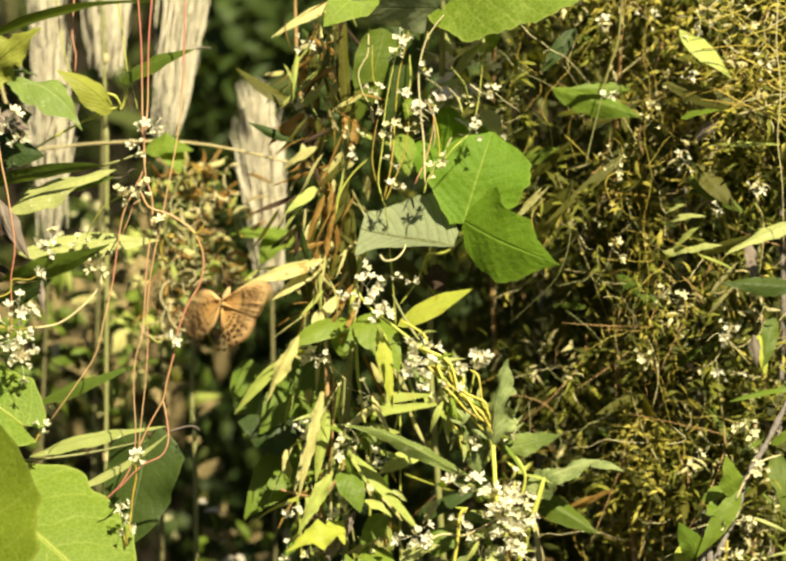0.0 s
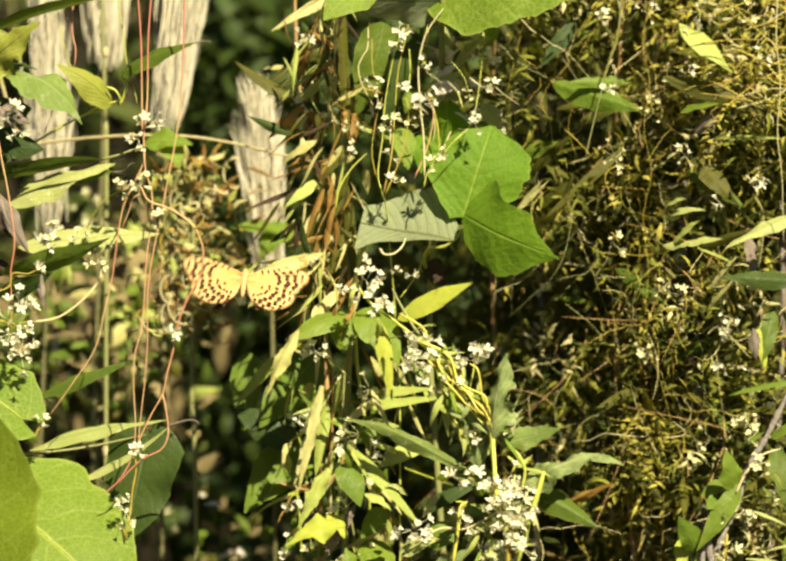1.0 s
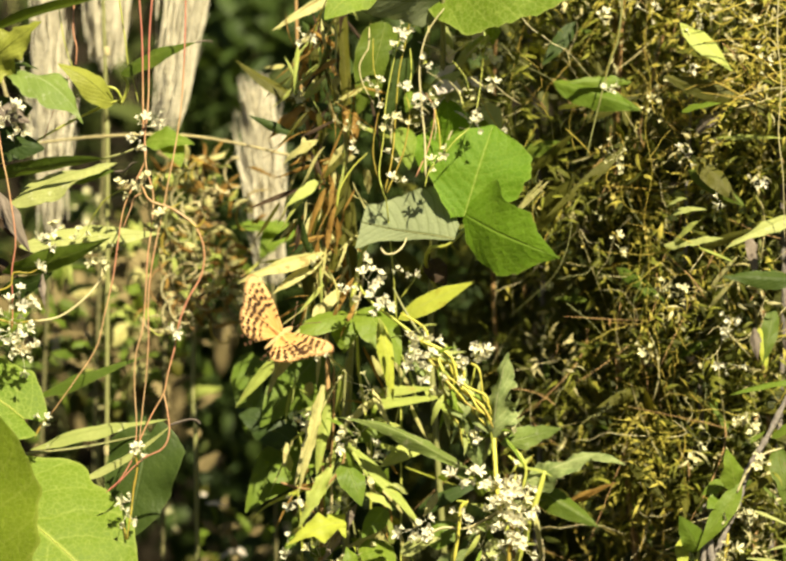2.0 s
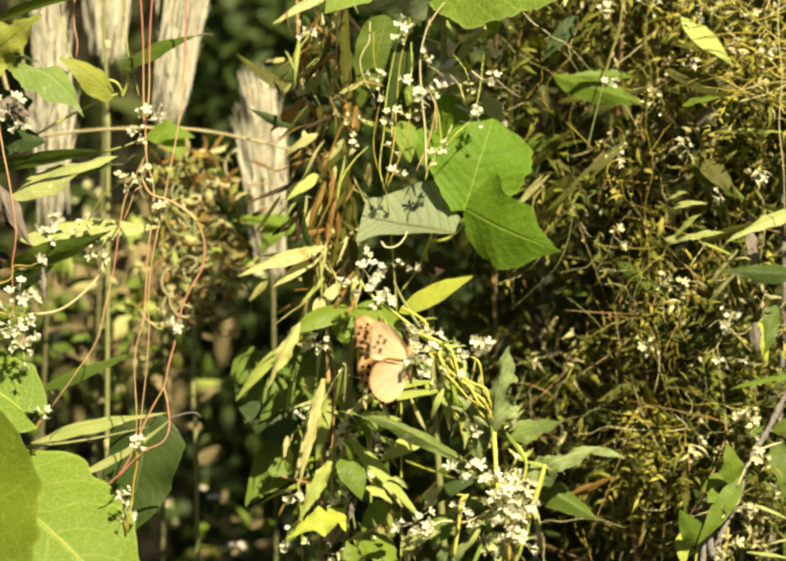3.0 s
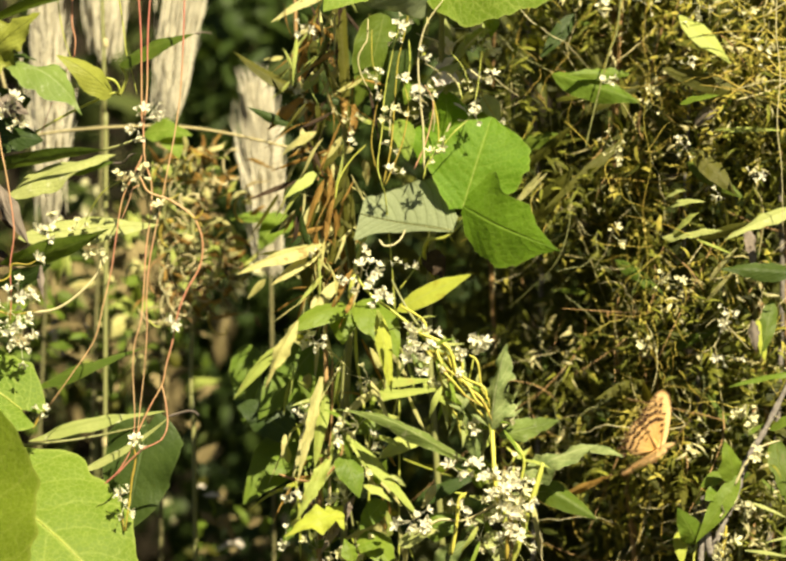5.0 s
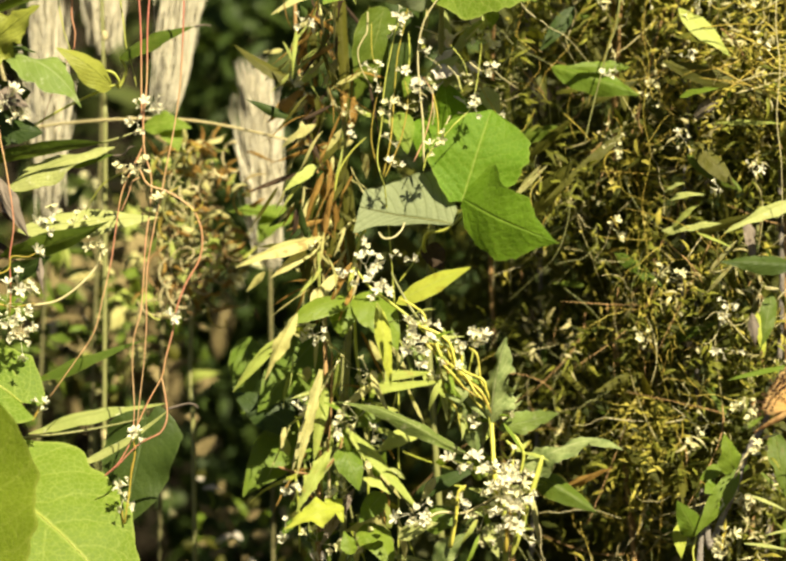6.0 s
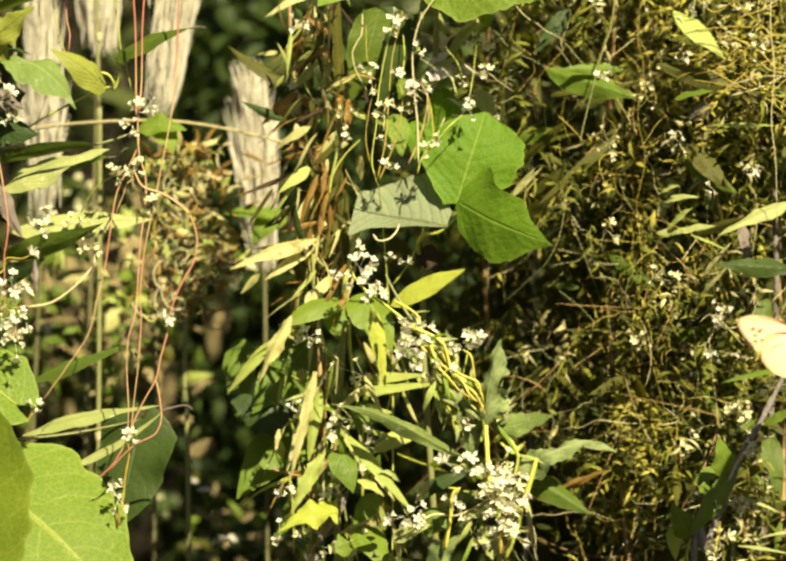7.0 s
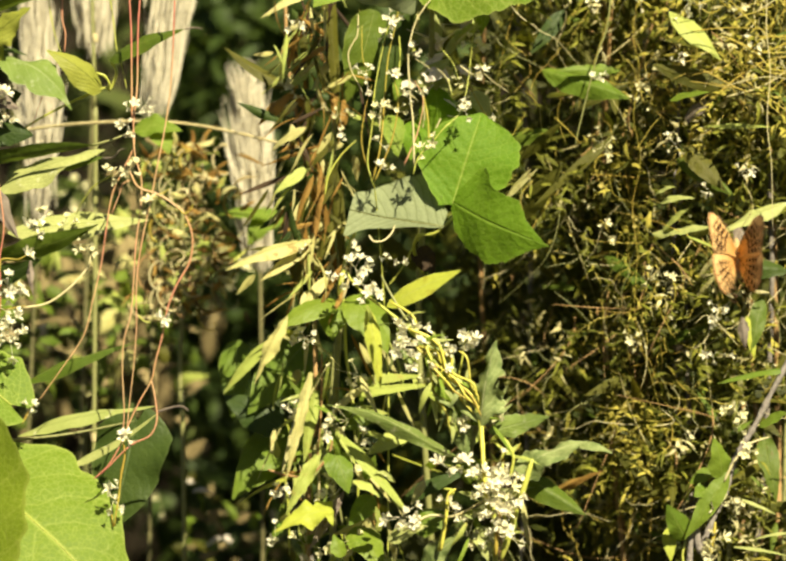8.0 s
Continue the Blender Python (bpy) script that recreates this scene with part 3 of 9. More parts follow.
# ------------------------------------------------------------------ left: heart-leaved climber
def heart_climber():
    ob = thing("heart_leaf_climber", "climber with large sunlit yellow-green heart-shaped leaves", "climber", (-0.30, 0.03, 0))
    strand(ob, [(-0.30, 0.03, 0), (-0.29, 0.0, 0.5), (-0.2676, 0.020, 1.0146), (-0.2445, 0.020, 1.1015), (-0.2598, 0.030, 1.1768), (-0.2714, 0.030, 1.3046)], 0.0022, STEM_GREEN, "stem", 0.0016)
    leaf(ob, (-0.2275, -0.020, 1.0851), (-0.1460, -0.050, 1.0070), 0.1042, "heart", HEART, (0.15, -0.8, 0.55), "broad sunlit heart-shaped leaf", arch=0.06, wave=0.05, cup=-0.1, ns=64, nt=28, rib=STEM_GREEN, quilt=0.0005, veins=6)
    leaf(ob, (-0.2550, -0.070, 1.0131), (-0.2332, -0.060, 1.1366), 0.1352, "round", HEART_OLD, (-0.60, -0.78, -0.08), "olive leaf turned from the sun", arch=0.02, wave=0.03, ns=56, nt=24, quilt=0.00022, veins=6)
    leaf(ob, (-0.2103, -0.020, 1.1245), (-0.2764, -0.010, 1.1627), 0.0575, "heart", HEART, (0.25, -0.75, 0.6), arch=0.07, wave=0.05, ns=56, nt=24, rib=STEM_GREEN, quilt=0.0002, veins=6)
    # this leaf's shade comes mostly from its dark material
    leaf(ob, (-0.1418, 0.055, 1.1150), (-0.1536, 0.045, 1.0534), 0.0483, "heart", SHADE_DARK, (-0.3, -0.8, -0.25), "dark green leaf in shade", arch=0.05, ns=20, nt=10)
    strand(ob, [(-0.2445, 0.020, 1.1015), (-0.2227, 0.000, 1.1079), (-0.2275, -0.020, 1.0785)], 0.0011, STEM_GREEN, "petiole")
    strand(ob, [(-0.2445, 0.020, 1.1015), (-0.2198, 0.000, 1.1108), (-0.2103, -0.020, 1.1245)], 0.0010, STEM_GREEN, "petiole")
    strand(ob, [(-0.2445, 0.020, 1.1015), (-0.2698, -0.020, 1.0514), (-0.2550, -0.070, 1.0131)], 0.0011, STEM_GREEN, "petiole")
    strand(ob, [(-0.2445, 0.020, 1.1015), (-0.1855, 0.050, 1.1064), (-0.1418, 0.055, 1.1150)], 0.0009, STEM_DARK, "petiole")


# ------------------------------------------------------------------ left: lance-leaved herb
def lance_herb():
    ob = thing("lance_leaf_herb", "tall herb with long narrow green leaves", "herb", (-0.27, 0.04, 0))
    strand(ob, [(-0.27, 0.04, 0), (-0.26, 0.03, 0.6), (-0.2445, 0.020, 1.0291), (-0.2358, 0.020, 1.1595), (-0.2339, 0.015, 1.2636), (-0.2354, 0.015, 1.3446), (-0.2383, 0.015, 1.4053)], 0.0030, STEM_DARK, "stem", 0.002)
    up = (0.1, -0.35, 0.93)
    leaf(ob, (-0.2385, 0.000, 1.3439), (-0.1355, -0.020, 1.3672), 0.0132, "lance", LANCE, (0.0, -0.30, -0.95), arch=-0.06, fold=0.25, wave=0.1)
    leaf(ob, (-0.2371, 0.000, 1.3208), (-0.1998, -0.020, 1.3520), 0.0260, "ovate", YGBLADE_LEAF, (0.3, -0.8, 0.5), "crumpled mottled yellow-green leaf", arch=0.12, wave=0.6, ragged=0.3, ns=30, nt=12)
    leaf(ob, (-0.2209, -0.005, 1.3241), (-0.1749, -0.020, 1.2920), 0.0276, "lance", GREYGREEN_DEEP, (0.40, -0.65, 0.65), "dull green leaf with pale worn rim", arch=0.20, fold=0.35, wave=0.3, hook=0.3, ragged=0.12, ns=28, nt=12)
    leaf(ob, (-0.2187, 0.005, 1.3291), (-0.2026, -0.000, 1.3254), 0.0058, "lance", SHADE_DARK, up, arch=0.05)
    leaf(ob, (-0.1600, -0.000, 1.3059), (-0.1916, -0.010, 1.3285), 0.0178, "ovate", YGBLADE_LEAF, (0.35, -0.75, 0.35), "olive leaf with light between raised veins", arch=0.10, fold=0.4)
    leaf(ob, (-0.1557, -0.000, 1.3231), (-0.1120, -0.020, 1.3400), 0.0127, "ovate", LANCE, (-0.1, -0.75, 0.6), arch=0.07, fold=0.35)
    strand(ob, [(-0.1120, -0.020, 1.3400), (-0.1069, -0.021, 1.3409), (-0.1023, -0.021, 1.3403)], 0.0007, GREYDEAD, "leaf_tip", 0.0003)
    strand(ob, [(-0.1557, 0.000, 1.3231), (-0.1519, 0.000, 1.3165), (-0.1558, 0.002, 1.3065), (-0.1608, 0.000, 1.3065), (-0.1917, 0.010, 1.2924), (-0.2348, 0.015, 1.2665)], 0.0010, STEM_GREEN, "petiole")
    strand(ob, [(-0.1635, -0.004, 1.3155), (-0.1586, -0.004, 1.3138), (-0.1558, -0.003, 1.3092), (-0.1571, 0.000, 1.3059)], 0.0009, STEM_GREEN, "petiole")
    leaf(ob, (-0.2342, -0.000, 1.2627), (-0.1626, -0.020, 1.2737), 0.0115, "lance", LANCE, (-0.05, -0.55, -0.55), arch=-0.03, fold=0.3)
    strand(ob, [(-0.1670, -0.018, 1.2732), (-0.1527, -0.018, 1.2772), (-0.1414, -0.015, 1.2824)], 0.0008, STEM_DARK, "leaf_tip", 0.0006)
    leaf(ob, (-0.2328, 0.000, 1.2834), (-0.1990, -0.010, 1.2797), 0.0224, "ovate", SHADE_DARK, (0.2, -0.8, 0.2), arch=0.05, fold=0.2)
    leaf(ob, (-0.2350, 0.010, 1.2736), (-0.2020, 0.000, 1.2811), 0.0121, "lance", GREEN, (0.2, -0.8, 0.5), arch=0.05)
    leaf(ob, (-0.2220, 0.010, 1.2485), (-0.1580, 0.000, 1.2714), 0.0207, "lance", LANCE_LIGHT, (0.1, -0.6, 0.75), "pale green leaf, sunlight put into its colour", arch=0.06, fold=0.35, wave=0.3, ragged=0.10)
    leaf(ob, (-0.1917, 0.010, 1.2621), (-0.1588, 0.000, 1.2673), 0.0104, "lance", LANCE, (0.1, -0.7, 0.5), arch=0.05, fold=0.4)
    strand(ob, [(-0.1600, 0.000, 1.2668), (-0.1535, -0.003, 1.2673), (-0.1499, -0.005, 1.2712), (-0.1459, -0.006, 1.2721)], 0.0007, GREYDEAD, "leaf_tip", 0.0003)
    leaf(ob, (-0.2149, 0.012, 1.2237), (-0.1331, 0.005, 1.2311), 0.0201, "lance", LANCE_LIGHT, (0.08, -0.75, 0.6), "pale ribbed leaf, sunlight put into its colour", arch=0.04, wave=0.14, ragged=0.09, fold=0.2)
    leaf(ob, (-0.2235, -0.008, 1.2086), (-0.1606, -0.020, 1.2292), 0.0150, "lance", LANCE, (-0.1, -0.6, -0.5), "dark green leaf underside", arch=0.07, fold=0.2, wave=0.2, ragged=0.06)
    leaf(ob, (-0.2256, -0.000, 1.1957), (-0.1938, -0.010, 1.2092), 0.0121, "lance", SHADE_DARK, (0.0, -0.8, -0.3), arch=0.06, wave=0.2)
    leaf(ob, (-0.2054, 0.000, 1.1373), (-0.1411, -0.010, 1.1607), 0.0098, "lance", LANCE, (0.0, -0.55, 0.55), arch=0.05, fold=0.7, wave=0.2)
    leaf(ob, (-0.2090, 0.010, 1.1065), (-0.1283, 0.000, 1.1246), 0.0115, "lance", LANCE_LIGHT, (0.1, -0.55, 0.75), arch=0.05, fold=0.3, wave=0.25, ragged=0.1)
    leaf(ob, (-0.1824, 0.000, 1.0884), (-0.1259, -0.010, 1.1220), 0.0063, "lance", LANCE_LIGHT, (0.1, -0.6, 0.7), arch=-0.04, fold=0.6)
    strand(ob, [(-0.1279, -0.010, 1.1214), (-0.1172, -0.012, 1.1246), (-0.1123, -0.012, 1.1243), (-0.1098, -0.012, 1.1221)], 0.0009, GREYDEAD, "leaf_tip", 0.0004)
    leaf(ob, (-0.2328, -0.000, 1.2619), (-0.2067, -0.015, 1.2200), 0.0125, "lance", GREYDEAD, (0.4, -0.8, 0.2), "curled grey dead leaf", arch=0.10, fold=0.9, wave=0.6, twist=1.2)
    leaf(ob, (-0.2328, -0.000, 1.2489), (-0.2119, -0.010, 1.2258), 0.0100, "lance", BLACKENED, (0.1, -0.9, 0.1), arch=0.15, fold=0.8, wave=0.6, twist=-1.2)
    leaf(ob, (-0.2306, -0.010, 1.2545), (-0.2155, -0.020, 1.2343), 0.0040, "lance", GREYDEAD, (0.3, -0.9, 0.1), arch=0.3, fold=0.8, wave=0.6, twist=1.2)
    leaf(ob, (-0.2004, -0.010, 1.2086), (-0.1978, -0.020, 1.1874), 0.0040, "lance", GREYDEAD, (-0.3, -0.9, 0.1), arch=0.12, fold=0.4, wave=0.4)
    leaf(ob, (-0.2288, 0.005, 1.2994), (-0.2062, -0.005, 1.3034), 0.0201, "ovate", SHADE_DARK, (0.0, -0.9, -0.2), arch=0.05)
    leaf(ob, (-0.2305, -0.010, 1.3018), (-0.2063, -0.020, 1.2943), 0.0150, "ovate", GREYDEAD, (0.2, -0.8, 0.4), "curled grey dead leaf", arch=0.2, fold=0.6, wave=0.6, twist=0.8, ragged=0.15)
    leaf(ob, (-0.2350, 0.010, 1.2173), (-0.2141, -0.000, 1.2058), 0.0098, "lance", BLACKENED, (0.0, -0.9, 0.2), arch=0.12, wave=0.5, fold=0.6)
    leaf(ob, (-0.2313, 0.000, 1.1712), (-0.2076, -0.010, 1.1857), 0.0173, "ovate", HEART, (0.0, -0.7, 0.6), arch=0.08, fold=0.2)


# ------------------------------------------------------------------ left: hanging dodder
def dodder_left():
    ob = thing("dodder_vine", "pinkish orange thread-like dodder strands with white flowers", "vine", (-0.14, -0.01, 0))
    P, G = DODDER_PINK, DODDER_GOLD
    R = 0.00053
    strand(ob, [(-0.1447, -0.030, 1.3766), (-0.1424, -0.030, 1.3424), (-0.1419, -0.030, 1.3168), (-0.1416, -0.030, 1.2911), (-0.1404, -0.030, 1.2741), (-0.1464, -0.030, 1.2598), (-0.1527, -0.030, 1.2456), (-0.1561, -0.030, 1.2256), (-0.1589, -0.030, 1.2057), (-0.1635, -0.030, 1.1858), (-0.1686, -0.030, 1.1658), (-0.1806, -0.030, 1.1473), (-0.1952, -0.025, 1.1272)], R, P)
    strand(ob, [(-0.1355, -0.032, 1.3765), (-0.1381, -0.032, 1.3423), (-0.1386, -0.032, 1.3082), (-0.1406, -0.032, 1.2854), (-0.1398, -0.032, 1.2683), (-0.1361, -0.032, 1.2541), (-0.1366, -0.032, 1.2370), (-0.1392, -0.032, 1.2171), (-0.1403, -0.032, 1.1972), (-0.1420, -0.032, 1.1772), (-0.1457, -0.032, 1.1630), (-0.1466, -0.032, 1.1459), (-0.1455, -0.032, 1.1231), (-0.1463, -0.032, 1.1075)], R, P)
    strand(ob, [(-0.1172, -0.034, 1.3764), (-0.1178, -0.034, 1.3422), (-0.1195, -0.034, 1.3081), (-0.1229, -0.034, 1.2825), (-0.1274, -0.034, 1.2597), (-0.1306, -0.034, 1.2427), (-0.1348, -0.034, 1.2228), (-0.1377, -0.034, 1.2057), (-0.1388, -0.034, 1.1886), (-0.1385, -0.034, 1.1716), (-0.1400, -0.034, 1.1488), (-0.1419, -0.034, 1.1317), (-0.1439, -0.034, 1.1118)], R * 0.9, P)
    strand(ob, [(-0.1424, -0.036, 1.2583), (-0.1376, -0.036, 1.2497), (-0.1262, -0.036, 1.2455), (-0.1154, -0.036, 1.2384), (-0.1109, -0.036, 1.2335), (-0.1069, -0.036, 1.2213), (-0.1086, -0.036, 1.2071), (-0.1160, -0.036, 1.1937), (-0.1211, -0.036, 1.1801), (-0.1237, -0.036, 1.1659), (-0.1274, -0.036, 1.1517), (-0.1299, -0.036, 1.1403), (-0.1362, -0.036, 1.1289), (-0.1424, -0.036, 1.1161), (-0.1475, -0.036, 1.1033), (-0.1546, -0.036, 1.0914), (-0.1626, -0.036, 1.0840)], R * 1.15, P)
    strand(ob, [(-0.1299, -0.036, 1.1403), (-0.1276, -0.036, 1.1289), (-0.1268, -0.036, 1.1176), (-0.1305, -0.036, 1.1090), (-0.1404, -0.036, 1.1039), (-0.1484, -0.035, 1.0971), (-0.1553, -0.035, 1.0897), (-0.1616, -0.034, 1.0845)], R, P)
    strand(ob, [(-0.1463, -0.033, 1.1075), (-0.1451, -0.033, 1.0976), (-0.1471, -0.033, 1.0862), (-0.1483, -0.033, 1.0748), (-0.1508, -0.033, 1.0577), (-0.1555, -0.020, 1.0228), (-0.16, 0.0, 0.6), (-0.14, -0.01, 0.0)], R * 1.3, G, lumps=0.25)
    strand(ob, [(-0.1818, -0.000, 1.3784), (-0.1833, -0.000, 1.3496), (-0.1813, -0.000, 1.3381), (-0.1818, -0.000, 1.3280)], R, P)
    strand(ob, [(-0.1824, -0.000, 1.3280), (-0.1939, -0.000, 1.3036), (-0.2026, -0.000, 1.2777)], R * 0.5, P)
    strand(ob, [(-0.1939, 0.000, 1.3784), (-0.1899, 0.000, 1.3496), (-0.1867, 0.000, 1.3352), (-0.1824, 0.000, 1.3237)], R * 0.7, STEM_GREEN)
    strand(ob, [(-0.1588, -0.000, 1.3784), (-0.1536, -0.000, 1.3439), (-0.1519, -0.000, 1.3295), (-0.1485, -0.000, 1.3180), (-0.1459, -0.000, 1.3065)], R * 0.9, STEM_GREEN)
    strand(ob, [(-0.2269, -0.020, 1.3029), (-0.2224, -0.020, 1.2743), (-0.2195, -0.020, 1.2600), (-0.2155, -0.020, 1.2343), (-0.2152, -0.020, 1.2229), (-0.2172, -0.020, 1.2086), (-0.2166, -0.020, 1.1914), (-0.2172, -0.020, 1.1743)], R, P)
    strand(ob, [(-0.2296, -0.022, 1.1971), (-0.2182, -0.022, 1.2011), (-0.2159, -0.022, 1.2086), (-0.2068, -0.022, 1.2086), (-0.2011, -0.022, 1.2114)], R, G)
    strand(ob, [(-0.2041, -0.020, 1.1809), (-0.1898, -0.020, 1.1837), (-0.1769, -0.020, 1.1929), (-0.1672, -0.015, 1.2043), (-0.1660, -0.010, 1.2115)], R * 1.5, LANCE_STEM, end_radius=R * 0.8)
    strand(ob, [(-0.1521, -0.030, 1.2564), (-0.1550, -0.030, 1.2553), (-0.1638, -0.025, 1.2499), (-0.1703, -0.020, 1.2414), (-0.1741, -0.015, 1.2344)], R * 1.1, STEM_GREEN)
    strand(ob, [(-0.1419, -0.034, 1.2540), (-0.1468, -0.033, 1.2512), (-0.1485, -0.033, 1.2455), (-0.1531, -0.032, 1.2342)], R * 0.8, P)
    strand(ob, [(-0.1262, -0.036, 1.2455), (-0.1228, -0.036, 1.2466), (-0.1199, -0.037, 1.2489)], R * 0.9, G, end_radius=R * 0.5)
    strand(ob, [(-0.1148, -0.036, 1.2375), (-0.1114, -0.037, 1.2347), (-0.1080, -0.037, 1.2369), (-0.1063, -0.037, 1.2404)], R * 0.9, G, end_radius=R * 0.5)
    strand(ob, [(-0.1377, -0.034, 1.1772), (-0.1343, -0.034, 1.1738), (-0.1303, -0.034, 1.1727)], R * 0.9, STEM_GREEN, end_radius=R * 0.7)
    strand(ob, [(-0.2041, -0.020, 1.1148), (-0.2006, -0.020, 1.1214), (-0.1969, -0.020, 1.1257)], R * 1.2, G)
    strand(ob, [(-0.2265, -0.025, 1.1829), (-0.2151, -0.025, 1.1800), (-0.2023, -0.025, 1.1823)], R * 1.2, G)
    for args in (((-0.1410, -0.036, 1.2915), 10, 0.0098), ((-0.1342, -0.036, 1.2961), 5, 0.0058), ((-0.1433, -0.036, 1.2847), 8, 0.0075), ((-0.2194, -0.025, 1.2984), 16, 0.0115), ((-0.2141, -0.020, 1.2915), 8, 0.0086),
                 ((-0.2121, -0.028, 1.1909), 14, 0.0104), ((-0.2165, -0.030, 1.1744), 14, 0.0092), ((-0.2105, -0.030, 1.1630), 14, 0.0098), ((-0.2057, -0.030, 1.1658), 6, 0.0063), ((-0.2018, -0.020, 1.2272), 9, 0.0075),
                 ((-0.2020, -0.025, 1.2117), 7, 0.0052), ((-0.1239, -0.037, 1.1750), 5, 0.0040), ((-0.1455, -0.036, 1.1079), 6, 0.0040), ((-0.1507, -0.036, 1.0726), 10, 0.0069), ((-0.1484, -0.036, 1.0792), 5, 0.0040),
                 ((-0.1988, -0.022, 1.1252), 4, 0.0035), ((-0.2176, -0.030, 1.1823), 10, 0.0104)):
        flowers(ob, *args, size=0.0023)
    for args in (((-0.1683, -0.020, 1.2163), 8, 0.0063), ((-0.1526, -0.032, 1.2558), 7, 0.0052), ((-0.1405, -0.034, 1.2597), 6, 0.0069), ((-0.1313, -0.036, 1.2384), 6, 0.0058), ((-0.1824, 0.000, 1.2259), 6, 0.0115), ((-0.1939, 0.000, 1.2345), 4, 0.0058)):
        flowers(ob, *args, size=0.0024, material=PETAL_CREAM)


# ------------------------------------------------------------------ behind: withered curled climber
def withered_climber():
    ob = thing("withered_climber", "withered climber with curled brown leaves and yellowed dodder", "climber", (-0.11, 0.22, 0))
    strand(ob, [(-0.11, 0.22, 0), (-0.1194, 0.200, 1.0189), (-0.1225, 0.200, 1.1263), (-0.1209, 0.200, 1.2184), (-0.1271, 0.200, 1.2798)], 0.0016, STEM_DARK, "stem", 0.0015)
    rng = random.Random(4)
    for i in range(210):
        s = rng.random()
        c = Vector((-0.1194, 0.200, 1.2844)).lerp(Vector((-0.1178, 0.200, 1.1754)), s) + Vector((rng.gauss(0, 0.013 + 0.004 * s), rng.uniform(-0.02, 0.05), 0))
        d = Vector((rng.gauss(0, 1), rng.gauss(0, 0.6), rng.gauss(-0.3, 0.8))).normalized()
        ln = rng.uniform(0.008, 0.024)
        leaf(ob, tuple(c), tuple(c + d * ln), rng.uniform(0.0022, 0.0055), "lance", rng.choice((BROWN, FAR_DEAD, STRAW, STRAW, BROWN, YGBLADE)),
             (rng.gauss(0, 0.6), -0.8, rng.gauss(0.2, 0.6)), arch=rng.uniform(0.15, 0.45), fold=rng.uniform(0.2, 0.9), wave=0.3, twist=rng.uniform(-2.2, 2.2), ns=9, nt=4)
    for i in range(60):
        s = rng.random()
        c = Vector((-0.1221, 0.190, 1.2872)).lerp(Vector((-0.1175, 0.190, 1.1816)), s) + Vector((rng.gauss(0, 0.014), rng.uniform(-0.02, 0.02), 0))
        r, a0 = rng.uniform(0.003, 0.009), rng.uniform(0, 6.28)
        pts = [tuple(c + Vector((math.cos(a0 + k * 0.9), 0.15 * k - 0.3, math.sin(a0 + k * 0.9))) * r + Vector((0, 0, -0.0022 * k))) for k in range(8)]
        strand(ob, pts, rng.uniform(0.0005, 0.0011), rng.choice((DODDER_GOLD, BROWN_STEM, DRYSTEM, STEM_DARK, LANCE_STEM)), step=4, sides=5)
    leaf(ob, (-0.1491, 0.160, 1.2885), (-0.1196, 0.150, 1.2870), 0.0178, "ovate", HEART, (0.1, -0.7, 0.65), "bright yellow-green leaf", arch=0.1)
    leaf(ob, (-0.1361, 0.160, 1.2894), (-0.1275, 0.150, 1.2725), 0.0158, "ovate", HEART, (0.2, -0.8, 0.4), arch=0.1)
    leaf(ob, (-0.0630, 0.220, 1.2324), (-0.0991, 0.210, 1.2369), 0.0158, "ovate", HEART, (0.1, -0.5, 0.8), "bright yellow-green leaf", arch=0.12)
    leaf(ob, (-0.0645, 0.220, 1.2401), (-0.0813, 0.210, 1.2185), 0.0201, "ovate", HEART, (-0.2, -0.8, 0.4), arch=0.1)
    strand(ob, [(-0.1209, 0.200, 1.2000), (-0.0936, 0.210, 1.2062), (-0.0630, 0.220, 1.2355)], 0.001, STEM_GREEN, "petiole")
    strand(ob, [(-0.1225, 0.200, 1.2706), (-0.1324, 0.180, 1.2793), (-0.1376, 0.160, 1.2879)], 0.001, STEM_GREEN, "petiole")


